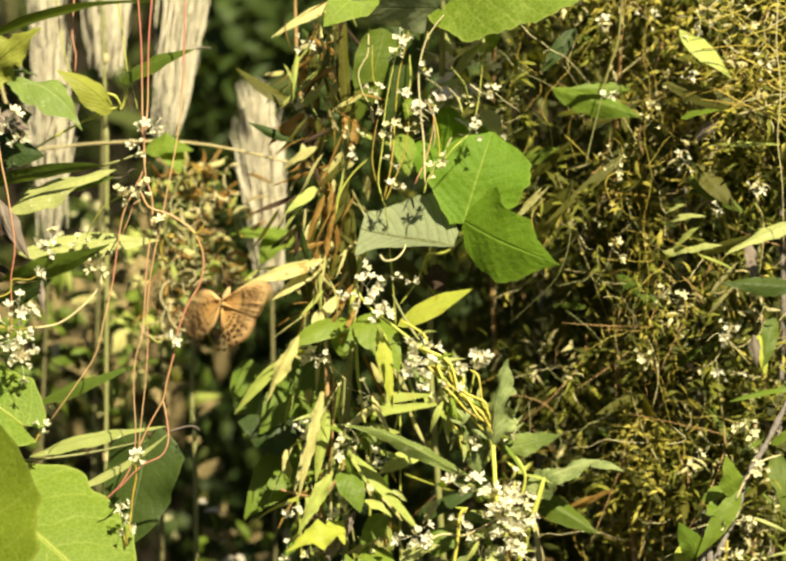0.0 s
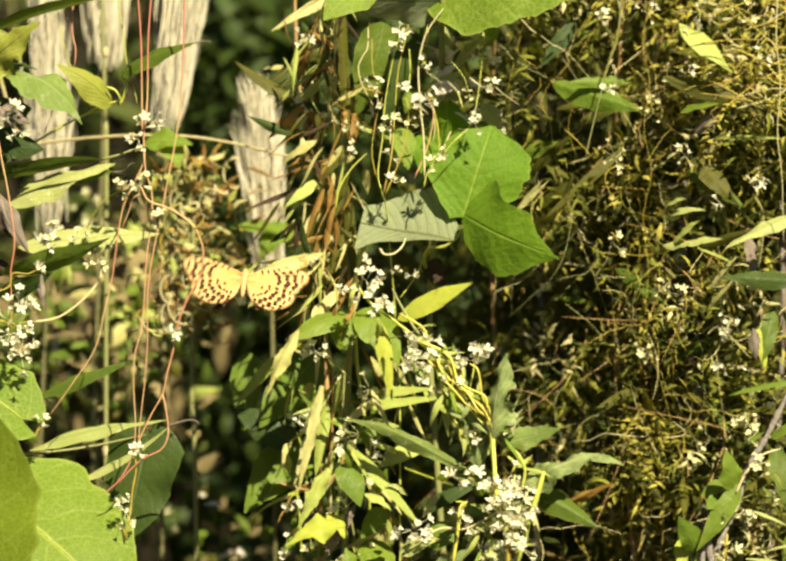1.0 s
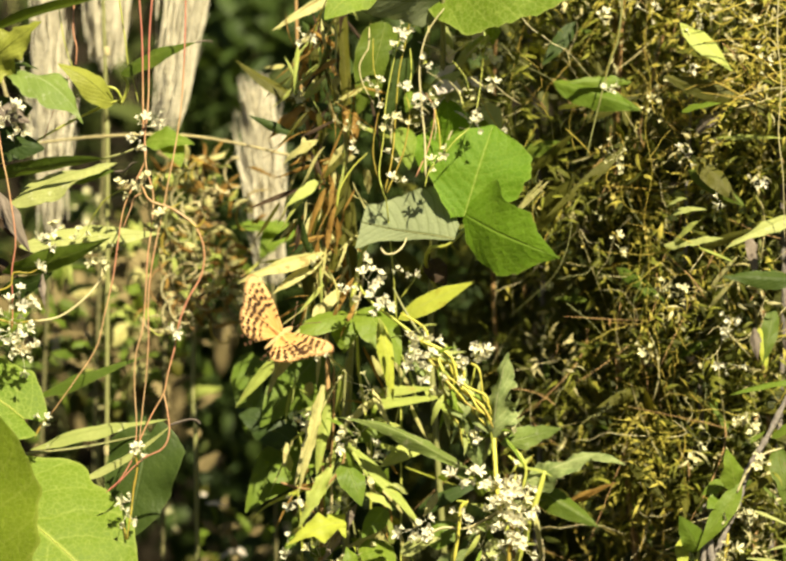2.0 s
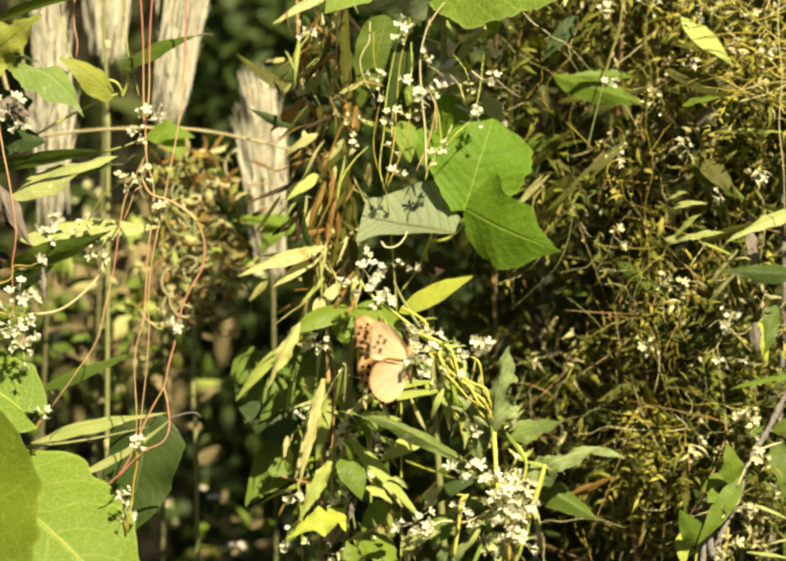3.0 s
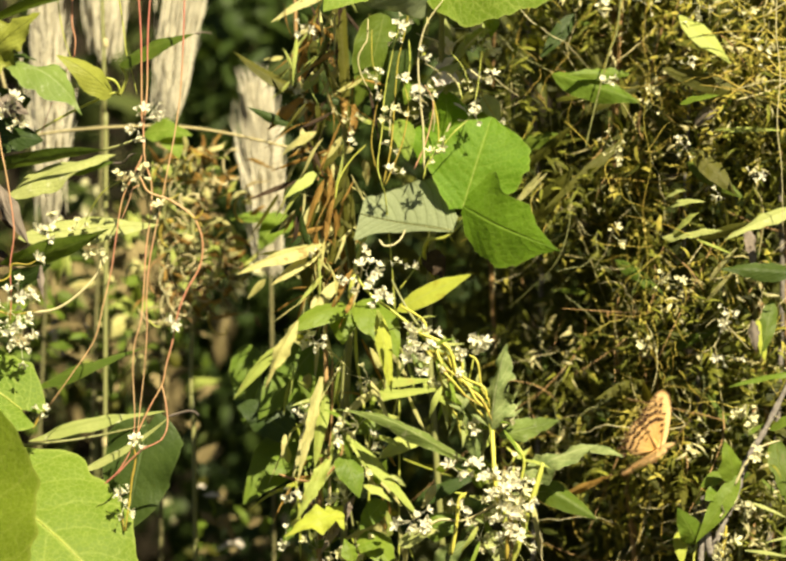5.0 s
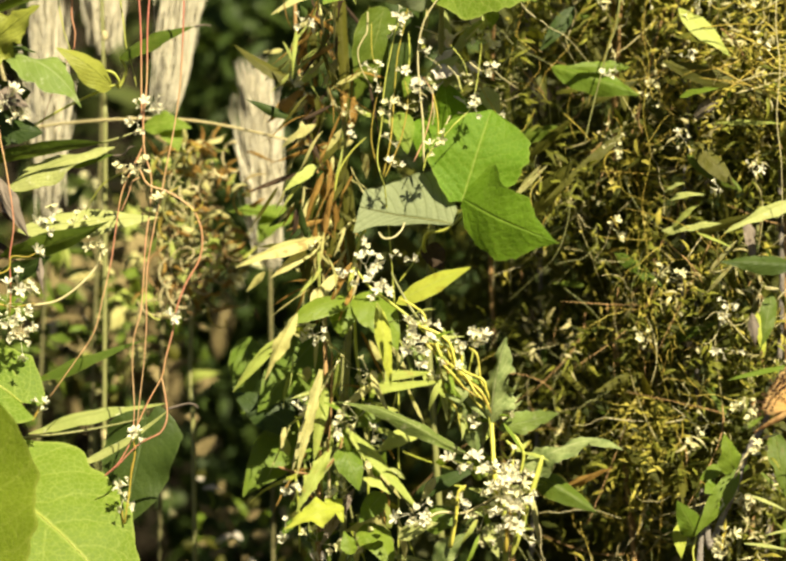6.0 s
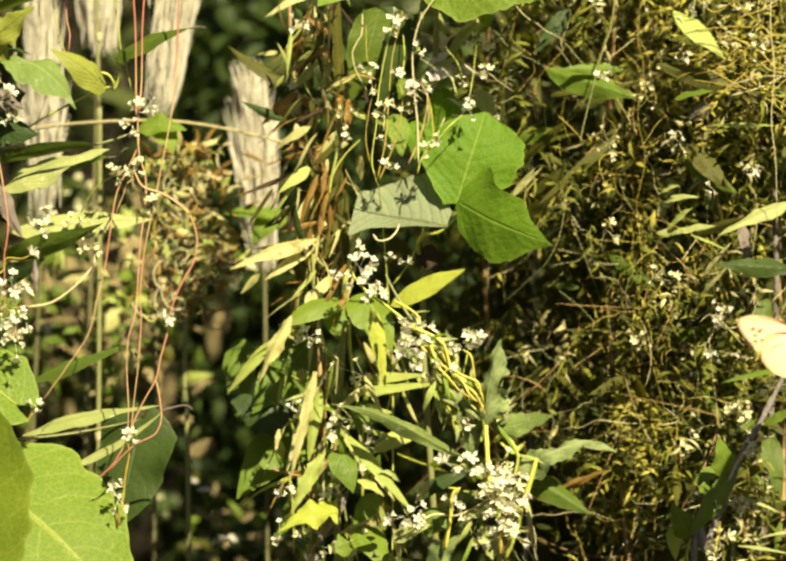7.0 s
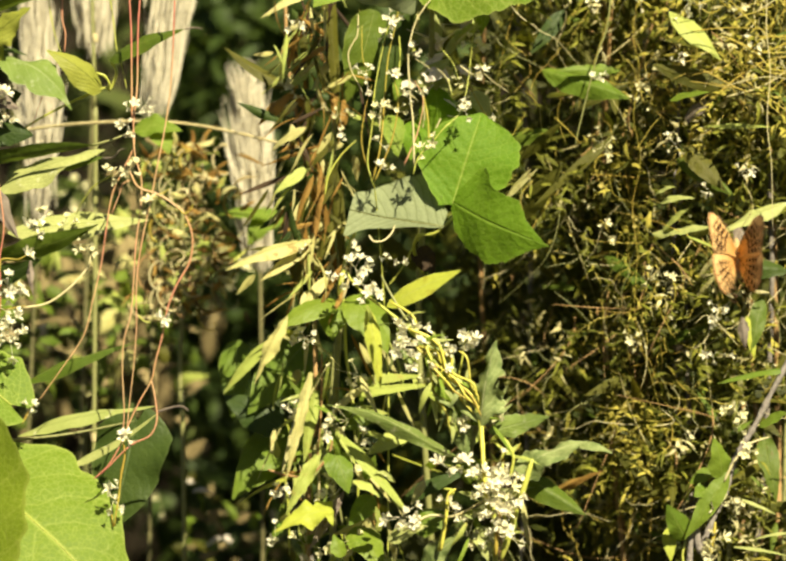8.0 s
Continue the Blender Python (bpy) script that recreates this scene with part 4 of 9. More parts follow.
def floor_tangle():
    """Sunlit withered bits low in the gap, out of focus."""
    ob = thing("ground_elder", "low tangle of pale withered leaves and small white flowers", "herb", (-0.18, 0.5, 0))
    strand(ob, [(-0.18, 0.5, 0), (-0.1960, 0.500, 1.0020), (-0.1994, 0.500, 1.1530), (-0.2128, 0.500, 1.2000)], 0.002, STEM_DARK, "stem")
    rng = random.Random(12)
    for i in range(150):
        c = Vector((rng.uniform(-0.27, -0.12), rng.uniform(0.35, 0.65), rng.uniform(1.08, 1.26)))
        d = Vector((rng.gauss(0, 1), rng.gauss(0, 0.5), rng.gauss(0, 0.8))).normalized()
        leaf(ob, tuple(c), tuple(c + d * rng.uniform(0.008, 0.024)), rng.uniform(0.004, 0.010), "ovate", rng.choice((FAR_DEAD, FAR_SHADE_LEAF, LANCE, FAR_SHADE_LEAF, OLIVE, SHADE_DARK)),
             (rng.gauss(0, 0.5), -0.8, rng.gauss(0.3, 0.5)), arch=rng.uniform(0.0, 0.25), fold=0.3, wave=0.2, ns=8, nt=4)
    for i in range(170):
        c = Vector((rng.uniform(-0.26, -0.09), rng.uniform(0.30, 0.48), rng.uniform(1.125, 1.235)))
        if c.x > -0.13 and c.z < 1.20:
            c.x -= 0.06
        d = Vector((rng.gauss(0, 1), rng.gauss(-0.1, 0.4), rng.gauss(-0.2, 0.7))).normalized()
        leaf(ob, tuple(c), tuple(c + d * rng.uniform(0.012, 0.034)), rng.uniform(0.004, 0.012), rng.choice(("lance", "ovate")), rng.choice((GREEN, FAR_DEAD, LANCE, LANCE, YGBLADE, FAR_DEAD, FAR_DEAD, STRAW)),
             (rng.gauss(0.15, 0.3), -0.75, rng.gauss(0.5, 0.3)), arch=rng.uniform(0.0, 0.25), fold=0.4, wave=0.3, ns=8, nt=4)
    # bleached litter at the foot of the gap
    for i in range(80):
        c = Vector((rng.uniform(-0.150, -0.045), rng.uniform(0.30, 0.60), rng.uniform(0.98, 1.065)))
        d = Vector((rng.gauss(0, 1), rng.gauss(-0.1, 0.4), rng.gauss(0, 0.7))).normalized()
        leaf(ob, tuple(c), tuple(c + d * rng.uniform(0.006, 0.018)), rng.uniform(0.003, 0.008), "ovate", rng.choice((PALE_DEAD, FAR_DEAD, FAR_DEAD, GREEN, OLIVE)),
             (rng.gauss(0.15, 0.3), -0.75, rng.gauss(0.5, 0.3)), arch=rng.uniform(0.0, 0.25), fold=0.4, wave=0.3, ns=6, nt=4)
    leaf(ob, (-0.2237, 0.450, 1.1702), (-0.2164, 0.450, 1.1487), 0.0121, "ovate", PALE_DEAD, (0.2, -0.9, 0.3), "bleached curled leaf", arch=0.2, fold=0.4)
    leaf(ob, (-0.2032, 0.450, 1.1702), (-0.1965, 0.450, 1.1570), 0.0086, "ovate", PALE_DEAD, (0.2, -0.9, 0.3), arch=0.2, fold=0.4)
    leaf(ob, (-0.1136, 0.600, 1.1862), (-0.1188, 0.600, 1.1379), 0.0173, "ovate", FAR_DEAD, (0.2, -0.9, 0.3), arch=0.1, wave=0.2)
    leaf(ob, (-0.1775, 0.600, 1.1689), (-0.1792, 0.600, 1.1206), 0.0158, "ovate", FAR_DEAD, (0.2, -0.9, 0.3), arch=0.1, wave=0.2)
    for at, n, w in (((-0.1457, 0.500, 1.0489), 3, 0.0115), ((-0.2027, 0.500, 1.2604), 6, 0.0115), ((-0.1994, 0.500, 1.2470), 5, 0.0115), ((-0.0926, 0.400, 1.2000), 4, 0.0173)):
        flowers(ob, at, n, w, size=0.0036, material=PETAL_CREAM)


# ------------------------------------------------------------------ centre: yellowed grass clump
def grass_clump():
    ob = thing("grass_clump", "clump of tall yellowed and withered grass leaves", "grass", (-0.03, 0.1, 0))
    strand(ob, [(-0.03, 0.10, 0), (-0.0279, 0.090, 1.0103), (-0.0263, 0.080, 1.1291), (-0.0233, 0.070, 1.2000), (-0.0283, 0.070, 1.2471), (-0.0277, 0.070, 1.3060), (-0.0318, 0.070, 1.3943)], 0.0022, STEM_DARK, "stalk", 0.0014)
    strand(ob, [(-0.04, 0.11, 0), (-0.0428, 0.100, 1.0097), (-0.0382, 0.090, 1.1111), (-0.0398, 0.100, 1.1881), (-0.0428, 0.100, 1.2535), (-0.0547, 0.100, 1.3219), (-0.0577, 0.100, 1.3843)], 0.0018, BROWN_STEM, "stalk", 0.001)
    strand(ob, [(-0.0232, 0.060, 1.1971), (-0.0211, 0.060, 1.1765), (-0.0200, 0.060, 1.1530), (-0.0164, 0.060, 1.1296), (-0.0144, 0.060, 1.1002)], 0.0012, STEM_GREEN, "stalk")
    strand(ob, [(-0.0246, 0.050, 1.1883), (-0.0211, 0.050, 1.2059), (-0.0181, 0.050, 1.2176), (-0.0143, 0.050, 1.2263)], 0.0016, STEM_GREEN, "stalk")
    strand(ob, [(-0.0223, 0.055, 1.1854), (-0.0182, 0.055, 1.2000), (-0.0164, 0.055, 1.2161)], 0.0010, DRYSTEM, "stalk")
    B = "blade"
    leaf(ob, (-0.0329, 0.060, 1.3878), (-0.0246, 0.055, 1.2820), 0.0092, B, OLIVE, (0.2, -0.9, 0.2), arch=0.02, fold=0.5)
    leaf(ob, (-0.0276, 0.060, 1.2675), (-0.0211, 0.060, 1.1956), 0.0081, B, OLIVE, (0.2, -0.9, 0.1), arch=0.03, fold=0.5)
    leaf(ob, (-0.0340, 0.060, 1.2470), (-0.0247, 0.070, 1.1956), 0.0069, B, BROWN, (0.2, -0.9, 0.1), arch=0.03, fold=0.5)
    leaf(ob, (-0.0305, 0.060, 1.3731), (-0.0705, 0.050, 1.3498), 0.0075, "lance", STRAW, (0.1, -0.7, 0.6), "tan withered blade", arch=0.05, fold=0.4)
    leaf(ob, (-0.0423, 0.060, 1.3614), (-0.0555, 0.060, 1.3145), 0.0058, "lance", BROWN, (-0.1, -0.9, 0.3), arch=0.08, fold=0.4)
    leaf(ob, (-0.0483, 0.070, 1.3560), (-0.0424, 0.070, 1.3060), 0.0052, "lance", OLIVE, (0.1, -0.9, 0.2), arch=0.05, fold=0.4)
    leaf(ob, (-0.0514, 0.080, 1.3477), (-0.0499, 0.080, 1.2975), 0.0058, "lance", BROWN, (0.1, -0.9, 0.2), arch=0.05, fold=0.4)
    leaf(ob, (-0.0522, 0.060, 1.3086), (-0.0922, 0.060, 1.3335), 0.0086, "lance", OLIVE, (0.1, -0.7, 0.4), arch=-0.05, fold=0.4)
    leaf(ob, (-0.0505, 0.060, 1.3086), (-0.0720, 0.050, 1.2872), 0.0127, "lance", BROWN, (-0.2, -0.8, 0.3), "brown withered leaf", arch=0.10, fold=0.3)
    leaf(ob, (-0.0541, 0.065, 1.3073), (-0.0349, 0.060, 1.2924), 0.0098, "lance", BROWN, (0.3, -0.8, 0.1), arch=0.10, fold=0.3)
    leaf(ob, (-0.0540, 0.060, 1.3086), (-0.0241, 0.060, 1.3021), 0.0052, "lance", SHADE_DARK, (0.1, -0.9, 0.2), arch=0.04, fold=0.4)
    leaf(ob, (-0.0424, 0.070, 1.3207), (-0.0538, 0.050, 1.3082), 0.0063, "lance", YGBLADE, (0.1, -0.9, 0.3), arch=0.06)
    leaf(ob, (-0.0211, 0.060, 1.3027), (-0.0246, 0.050, 1.2761), 0.0086, "ovate", BROWN, (0.3, -0.8, 0.3), "curled rust-brown leaf", arch=0.15, wave=0.4, fold=0.5)
    leaf(ob, (-0.0261, 0.060, 1.3115), (-0.0281, 0.050, 1.2878), 0.0069, "ovate", BROWN, (-0.2, -0.8, 0.3), arch=0.15, wave=0.4, fold=0.5)
    leaf(ob, (-0.0275, 0.050, 1.2790), (-0.0538, 0.050, 1.2527), 0.0058, "lance", OLIVE, (0.2, -0.8, 0.3), arch=0.05, fold=0.3)
    leaf(ob, (-0.0290, 0.050, 1.2834), (-0.0421, 0.050, 1.2614), 0.0046, "lance", STRAW, (0.2, -0.8, 0.3), arch=0.05, fold=0.3)
    leaf(ob, (-0.0407, 0.050, 1.2638), (-0.0624, 0.040, 1.2466), 0.0075, "lance", YGBLADE, (0.0, -0.8, 0.5), "yellow-green blade", arch=0.06)
    leaf(ob, (-0.0349, 0.060, 1.2763), (-0.0718, 0.070, 1.2633), 0.0040, "lance", BROWN, (0.1, -0.9, 0.2), arch=0.02)
    leaf(ob, (-0.0540, 0.060, 1.2581), (-0.0842, 0.050, 1.2462), 0.0032, "lance", BLACKENED, (0.1, -0.9, 0.2), "dark dry spike", arch=0.02)
    for a, b, w, mat in (((-0.0392, 0.050, 1.2585), (-0.0509, 0.050, 1.2263), 0.0063, BROWN), ((-0.0348, 0.050, 1.2644), (-0.0362, 0.045, 1.2263), 0.0075, BROWN), ((-0.0422, 0.055, 1.2469), (-0.0524, 0.050, 1.2293), 0.0058, STRAW),
                         ((-0.0275, 0.050, 1.2527), (-0.0421, 0.050, 1.2322), 0.0046, OLIVE), ((-0.0391, 0.045, 1.2307), (-0.0609, 0.040, 1.2239), 0.0046, BROWN), ((-0.0363, 0.050, 1.2410), (-0.0391, 0.040, 1.2175), 0.0052, BROWN),
                         ((-0.0377, 0.050, 1.2234), (-0.0537, 0.045, 1.2117), 0.0063, STRAW), ((-0.0423, 0.060, 1.2558), (-0.0364, 0.060, 1.2411), 0.0086, BROWN), ((-0.0276, 0.060, 1.2323), (-0.0393, 0.060, 1.2000), 0.0063, OLIVE)):
        leaf(ob, a, b, w, "lance", mat, (0.1, -0.85, 0.4), arch=0.08, fold=0.4, wave=0.3)
    leaf(ob, (-0.0397, 0.040, 1.2210), (-0.0898, 0.020, 1.2023), 0.0121, "lance", STRAW, (0.0, -0.6, 0.75), "straw-coloured withered blade", arch=0.06, fold=0.45)
    leaf(ob, (-0.0406, 0.045, 1.2175), (-0.0695, 0.030, 1.1965), 0.0081, "lance", STRAW, (-0.1, -0.8, 0.4), arch=0.05, fold=0.4)
    leaf(ob, (-0.0445, 0.050, 1.2176), (-0.0421, 0.050, 1.1941), 0.0035, B, STRAW, (0.1, -0.9, 0.2), arch=0.03)
    leaf(ob, (-0.0511, 0.060, 1.2147), (-0.0467, 0.060, 1.1824), 0.0081, B, OLIVE, (-0.2, -0.9, 0.1), arch=0.03, fold=0.4)
    leaf(ob, (-0.0304, 0.050, 1.2000), (-0.0484, 0.040, 1.1767), 0.0069, "lance", STRAW, (0.1, -0.7, 0.6), arch=0.05, fold=0.3)
    leaf(ob, (-0.0421, 0.050, 1.1912), (-0.0464, 0.045, 1.1766), 0.0058, "lance", STRAW, (0.1, -0.8, 0.5), arch=0.05)
    leaf(ob, (-0.0538, 0.020, 1.1766), (-0.0726, 0.010, 1.1373), 0.0085, "lance", STRAW, (-0.2, -0.75, 0.5), arch=0.07, fold=0.6, wave=0.5, ragged=0.2, ns=30)
    leaf(ob, (-0.0657, 0.060, 1.1618), (-0.0922, 0.060, 1.1296), 0.0075, "lance", YGBLADE, (-0.2, -0.75, 0.4), arch=0.05, fold=0.35)
    # green leaves of the herb between the blades
    leaf(ob, (-0.0245, 0.035, 1.1849), (-0.0605, 0.020, 1.1687), 0.0178, "ovate", GREEN, (0.1, -0.6, 0.75), "bright green leaf", arch=0.10, fold=0.3, wave=0.1)
    leaf(ob, (-0.0274, 0.040, 1.1825), (-0.0279, 0.030, 1.1622), 0.0173, "ovate", GREEN, (-0.1, -0.85, 0.4), arch=0.08, fold=0.2)
    leaf(ob, (-0.0172, 0.045, 1.1883), (0.0046, 0.030, 1.1550), 0.0265, "ovate", GREEN, (0.35, -0.8, 0.35), "bright green leaf", arch=0.08, fold=0.15)
    leaf(ob, (-0.0187, 0.050, 1.1824), (-0.0041, 0.040, 1.1883), 0.0144, "ovate", GREEN, (0.1, -0.6, 0.75), arch=0.08)
    leaf(ob, (-0.0075, 0.006, 1.1820), (0.0003, 0.000, 1.1350), 0.0092, "lance", YELLOW, (0.15, -0.85, 0.4), "yellowed narrow leaf", arch=0.04, fold=0.2)
    leaf(ob, (-0.0181, 0.050, 1.1313), (0.0294, 0.040, 1.1364), 0.0104, B, YGBLADE, (0.05, -0.6, 0.7), arch=0.03, fold=0.3)
    leaf(ob, (-0.0144, 0.060, 1.1384), (0.0252, 0.050, 1.1415), 0.0086, B, YGBLADE, (0.05, -0.7, 0.6), arch=0.03, fold=0.3)
    leaf(ob, (-0.0431, 0.120, 1.1611), (-0.0785, 0.100, 1.1168), 0.0316, "ovate", GREEN, (-0.2, -0.75, 0.1), arch=0.08)
    leaf(ob, (-0.0551, 0.120, 1.1581), (-0.0428, 0.100, 1.1138), 0.0288, "ovate", GREEN, (-0.1, -0.9, 0.0), "dark green leaf in shade", arch=0.06)
    leaf(ob, (-0.0855, 0.140, 1.1609), (-0.0880, 0.120, 1.1132), 0.0201, "ovate", GREEN, (-0.1, -0.9, 0.0), arch=0.06)
    leaf(ob, (-0.0521, 0.120, 1.1102), (-0.0874, 0.100, 1.0662), 0.0316, "ovate", GREEN, (-0.3, -0.8, 0.1), arch=0.06)
    leaf(ob, (-0.0577, 0.100, 1.1078), (-0.0937, 0.110, 1.1284), 0.0230, "ovate", SHADE_DARK, (-0.1, -0.8, 0.4), arch=0.06)
    leaf(ob, (-0.0489, 0.110, 1.0986), (-0.0753, 0.090, 1.0844), 0.0201, "ovate", GREEN, (-0.2, -0.8, 0.2), arch=0.06)
    leaf(ob, (-0.0400, 0.010, 1.1440), (-0.0541, 0.000, 1.0823), 0.0070, B, STRAW, (0.15, -0.8, 0.5), "broad pale yellow blade", arch=0.04, fold=0.5, wave=0.5, ragged=0.2, ns=40, nt=10)
    leaf(ob, (-0.0377, 0.050, 1.1327), (-0.0443, 0.040, 1.0907), 0.0086, B, YGBLADE, (-0.2, -0.8, 0.4), arch=0.03, fold=0.25)
    leaf(ob, (-0.0464, 0.045, 1.1212), (-0.0579, 0.035, 1.0821), 0.0046, B, STRAW, (-0.2, -0.8, 0.4), arch=0.02)
    leaf(ob, (-0.0362, 0.012, 1.0965), (-0.0541, 0.004, 1.0620), 0.0090, B, YGBLADE, (0.1, -0.8, 0.5), arch=0.05, fold=0.5, wave=0.5, ragged=0.2, ns=30)
    leaf(ob, (-0.0272, 0.002, 1.0653), (-0.0610, -0.010, 1.0527), 0.0161, "ovate", YELLOW, (0.1, -0.6, 0.75), "crumpled bright yellow leaf", arch=0.10, wave=0.5, ragged=0.2)
    leaf(ob, (-0.0359, 0.020, 1.0697), (-0.0271, 0.010, 1.0557), 0.0104, "ovate", YELLOW, (0.3, -0.7, 0.5), arch=0.1, wave=0.4)
    leaf(ob, (-0.0209, 0.030, 1.0750), (-0.0417, 0.020, 1.0393), 0.0063, "lance", GREYDEAD, (0.1, -0.8, 0.4), "curled grey dead leaf", arch=0.06, fold=0.9, wave=0.3)
    leaf(ob, (-0.0210, 0.012, 1.1065), (0.0157, 0.002, 1.0640), 0.0092, B, YGBLADE, (0.2, -0.75, 0.6), "yellow-green grass blade", arch=0.03, fold=0.3)
    leaf(ob, (-0.0114, 0.040, 1.0907), (0.0061, 0.035, 1.0684), 0.0046, B, STRAW, (0.2, -0.75, 0.6), arch=0.05, fold=0.3)
    leaf(ob, (-0.0245, 0.040, 1.1096), (-0.0142, 0.030, 1.0896), 0.0052, B, YGBLADE, (0.2, -0.75, 0.6), arch=0.05, fold=0.3)
    leaf(ob, (-0.0274, 0.010, 1.0994), (-0.0180, 0.002, 1.0745), 0.0167, "ovate", GREEN, (0.15, -0.85, 0.45), "bright green leaf", arch=0.08, fold=0.2)
    leaf(ob, (0.0194, 0.070, 1.1102), (-0.0085, 0.050, 1.0947), 0.0115, "lance", YGBLADE, (0.0, -0.7, 0.3), arch=0.08, fold=0.3)
    leaf(ob, (-0.0041, 0.060, 1.1208), (-0.0231, 0.050, 1.1093), 0.0144, "ovate", GREEN, (0.0, -0.7, 0.6), arch=0.08, fold=0.3)
    leaf(ob, (-0.0041, 0.030, 1.0721), (-0.0180, 0.020, 1.0552), 0.0138, "ovate", GREEN, (0.1, -0.8, 0.5), arch=0.08, fold=0.3)
    leaf(ob, (-0.0142, 0.030, 1.0547), (0.0017, 0.010, 1.0297), 0.0201, "ovate", GREEN, (0.1, -0.7, 0.6), "bright green leaf", arch=0.08, fold=0.3)
    leaf(ob, (-0.0421, 0.050, 1.0859), (-0.0655, 0.050, 1.0859), 0.0029, "lance", BROWN, (0.0, -0.8, 0.5), arch=-0.08)
    strand(ob, [(-0.0651, 0.030, 1.0872), (-0.0535, 0.030, 1.0838), (-0.0404, 0.030, 1.0843), (-0.0302, 0.030, 1.0954), (-0.0273, 0.030, 1.1070)], 0.0009, BROWN_STEM, "stalk")
    rng = random.Random(55)
    for i in range(90):
        low = i % 3 == 0
        x, z = (rng.uniform(-0.066, -0.006), rng.uniform(1.035, 1.175)) if low else (rng.gauss(-0.040, 0.011), rng.uniform(1.19, 1.36))
        d = Vector((rng.gauss(0, 0.5), rng.gauss(0, 0.3), rng.gauss(-0.6, 0.5))).normalized()
        q = Vector((x, rng.uniform(0.035, 0.10), z))
        leaf(ob, tuple(q), tuple(q + d * rng.uniform(0.012, 0.032)), rng.uniform(0.002, 0.006), "lance", rng.choice((YGBLADE, STRAW, GREEN, YELLOW, LANCE)) if low else rng.choice((BROWN, STRAW, OLIVE, BROWN, SHADE_DARK)),
             (rng.gauss(0.1, 0.4), -0.8, rng.gauss(0.3, 0.4)), arch=rng.uniform(-0.05, 0.2), fold=rng.uniform(0.1, 0.6), wave=0.3, twist=rng.uniform(-0.6, 0.6), ns=9, nt=4)
    for i in range(150):
        q = Vector((rng.gauss(-0.039, 0.012), rng.uniform(0.03, 0.09), rng.uniform(1.19, 1.375)))
        d = Vector((rng.gauss(-0.15, 0.5), rng.gauss(0, 0.25), rng.gauss(-0.8, 0.35))).normalized()
        leaf(ob, tuple(q), tuple(q + d * rng.uniform(0.012, 0.040)), rng.uniform(0.0010, 0.0030), "lance", rng.choice((BROWN, STRAW, BROWN, OLIVE, STRAW, YGBLADE, BLACKENED)),
             (rng.gauss(0.1, 0.5), -0.8, rng.gauss(0.3, 0.4)), arch=rng.uniform(-0.05, 0.22), fold=rng.uniform(0.2, 0.8), wave=0.3, twist=rng.uniform(-1.5, 1.5), ns=9, nt=4)
    for i in range(44):
        q = Vector((rng.uniform(-0.064, 0.012), rng.uniform(0.05, 0.09), rng.uniform(1.02, 1.175)))
        d = Vector((rng.gauss(0.05, 0.45), rng.gauss(-0.1, 0.25), rng.gauss(-0.8, 0.4))).normalized()
        leaf(ob, tuple(q), tuple(q + d * rng.uniform(0.015, 0.045)), rng.uniform(0.0010, 0.0034), rng.choice(("lance", "blade")), rng.choice((STRAW, YGBLADE, YGBLADE, STRAW, YELLOW, BROWN)),
             (rng.gauss(0.2, 0.3), -0.8, rng.gauss(0.45, 0.3)), arch=rng.uniform(-0.03, 0.15), fold=rng.uniform(0.1, 0.6), wave=0.2, twist=rng.uniform(-0.8, 0.8), ns=9, nt=4)
    for i in range(26):
        q = Vector((rng.uniform(-0.062, 0.03), rng.uniform(0.03, 0.06), rng.uniform(1.03, 1.165)))
        if q.x > -0.005 and q.z > 1.10:
            q.x -= 0.04
        d = Vector((rng.gauss(0, 0.6), rng.gauss(-0.2, 0.3), rng.gauss(-0.3, 0.7))).normalized()
        leaf(ob, tuple(q), tuple(q + d * rng.uniform(0.014, 0.034)), rng.uniform(0.002, 0.006), rng.choice(("lance", "blade", "blade")), rng.choice((YGBLADE, STRAW, STRAW, LANCE_LIGHT, YGBLADE, HEART)),
             (rng.gauss(0.15, 0.25), -0.75, rng.gauss(0.5, 0.25)), arch=rng.uniform(0.0, 0.15), fold=rng.uniform(0.1, 0.5), wave=0.2, ns=10, nt=5)
    for i in range(8):
        q = Vector((rng.uniform(-0.024, 0.030), rng.uniform(-0.005, 0.03), rng.uniform(1.036, 1.094)))
        d = Vector((rng.gauss(0, 0.7), rng.gauss(-0.3, 0.3), rng.gauss(0.0, 0.7))).normalized()
        leaf(ob, tuple(q), tuple(q + d * rng.uniform(0.012, 0.026)), rng.uniform(0.004, 0.011), rng.choice(("lance", "ovate")), rng.choice((HEART, YGBLADE, LANCE_LIGHT, GREEN)),
             (rng.gauss(0.2, 0.2), -0.7, rng.gauss(0.6, 0.2)), arch=rng.uniform(0.02, 0.15), fold=rng.uniform(0.1, 0.4), wave=0.2, ragged=0.05, ns=12, nt=6)
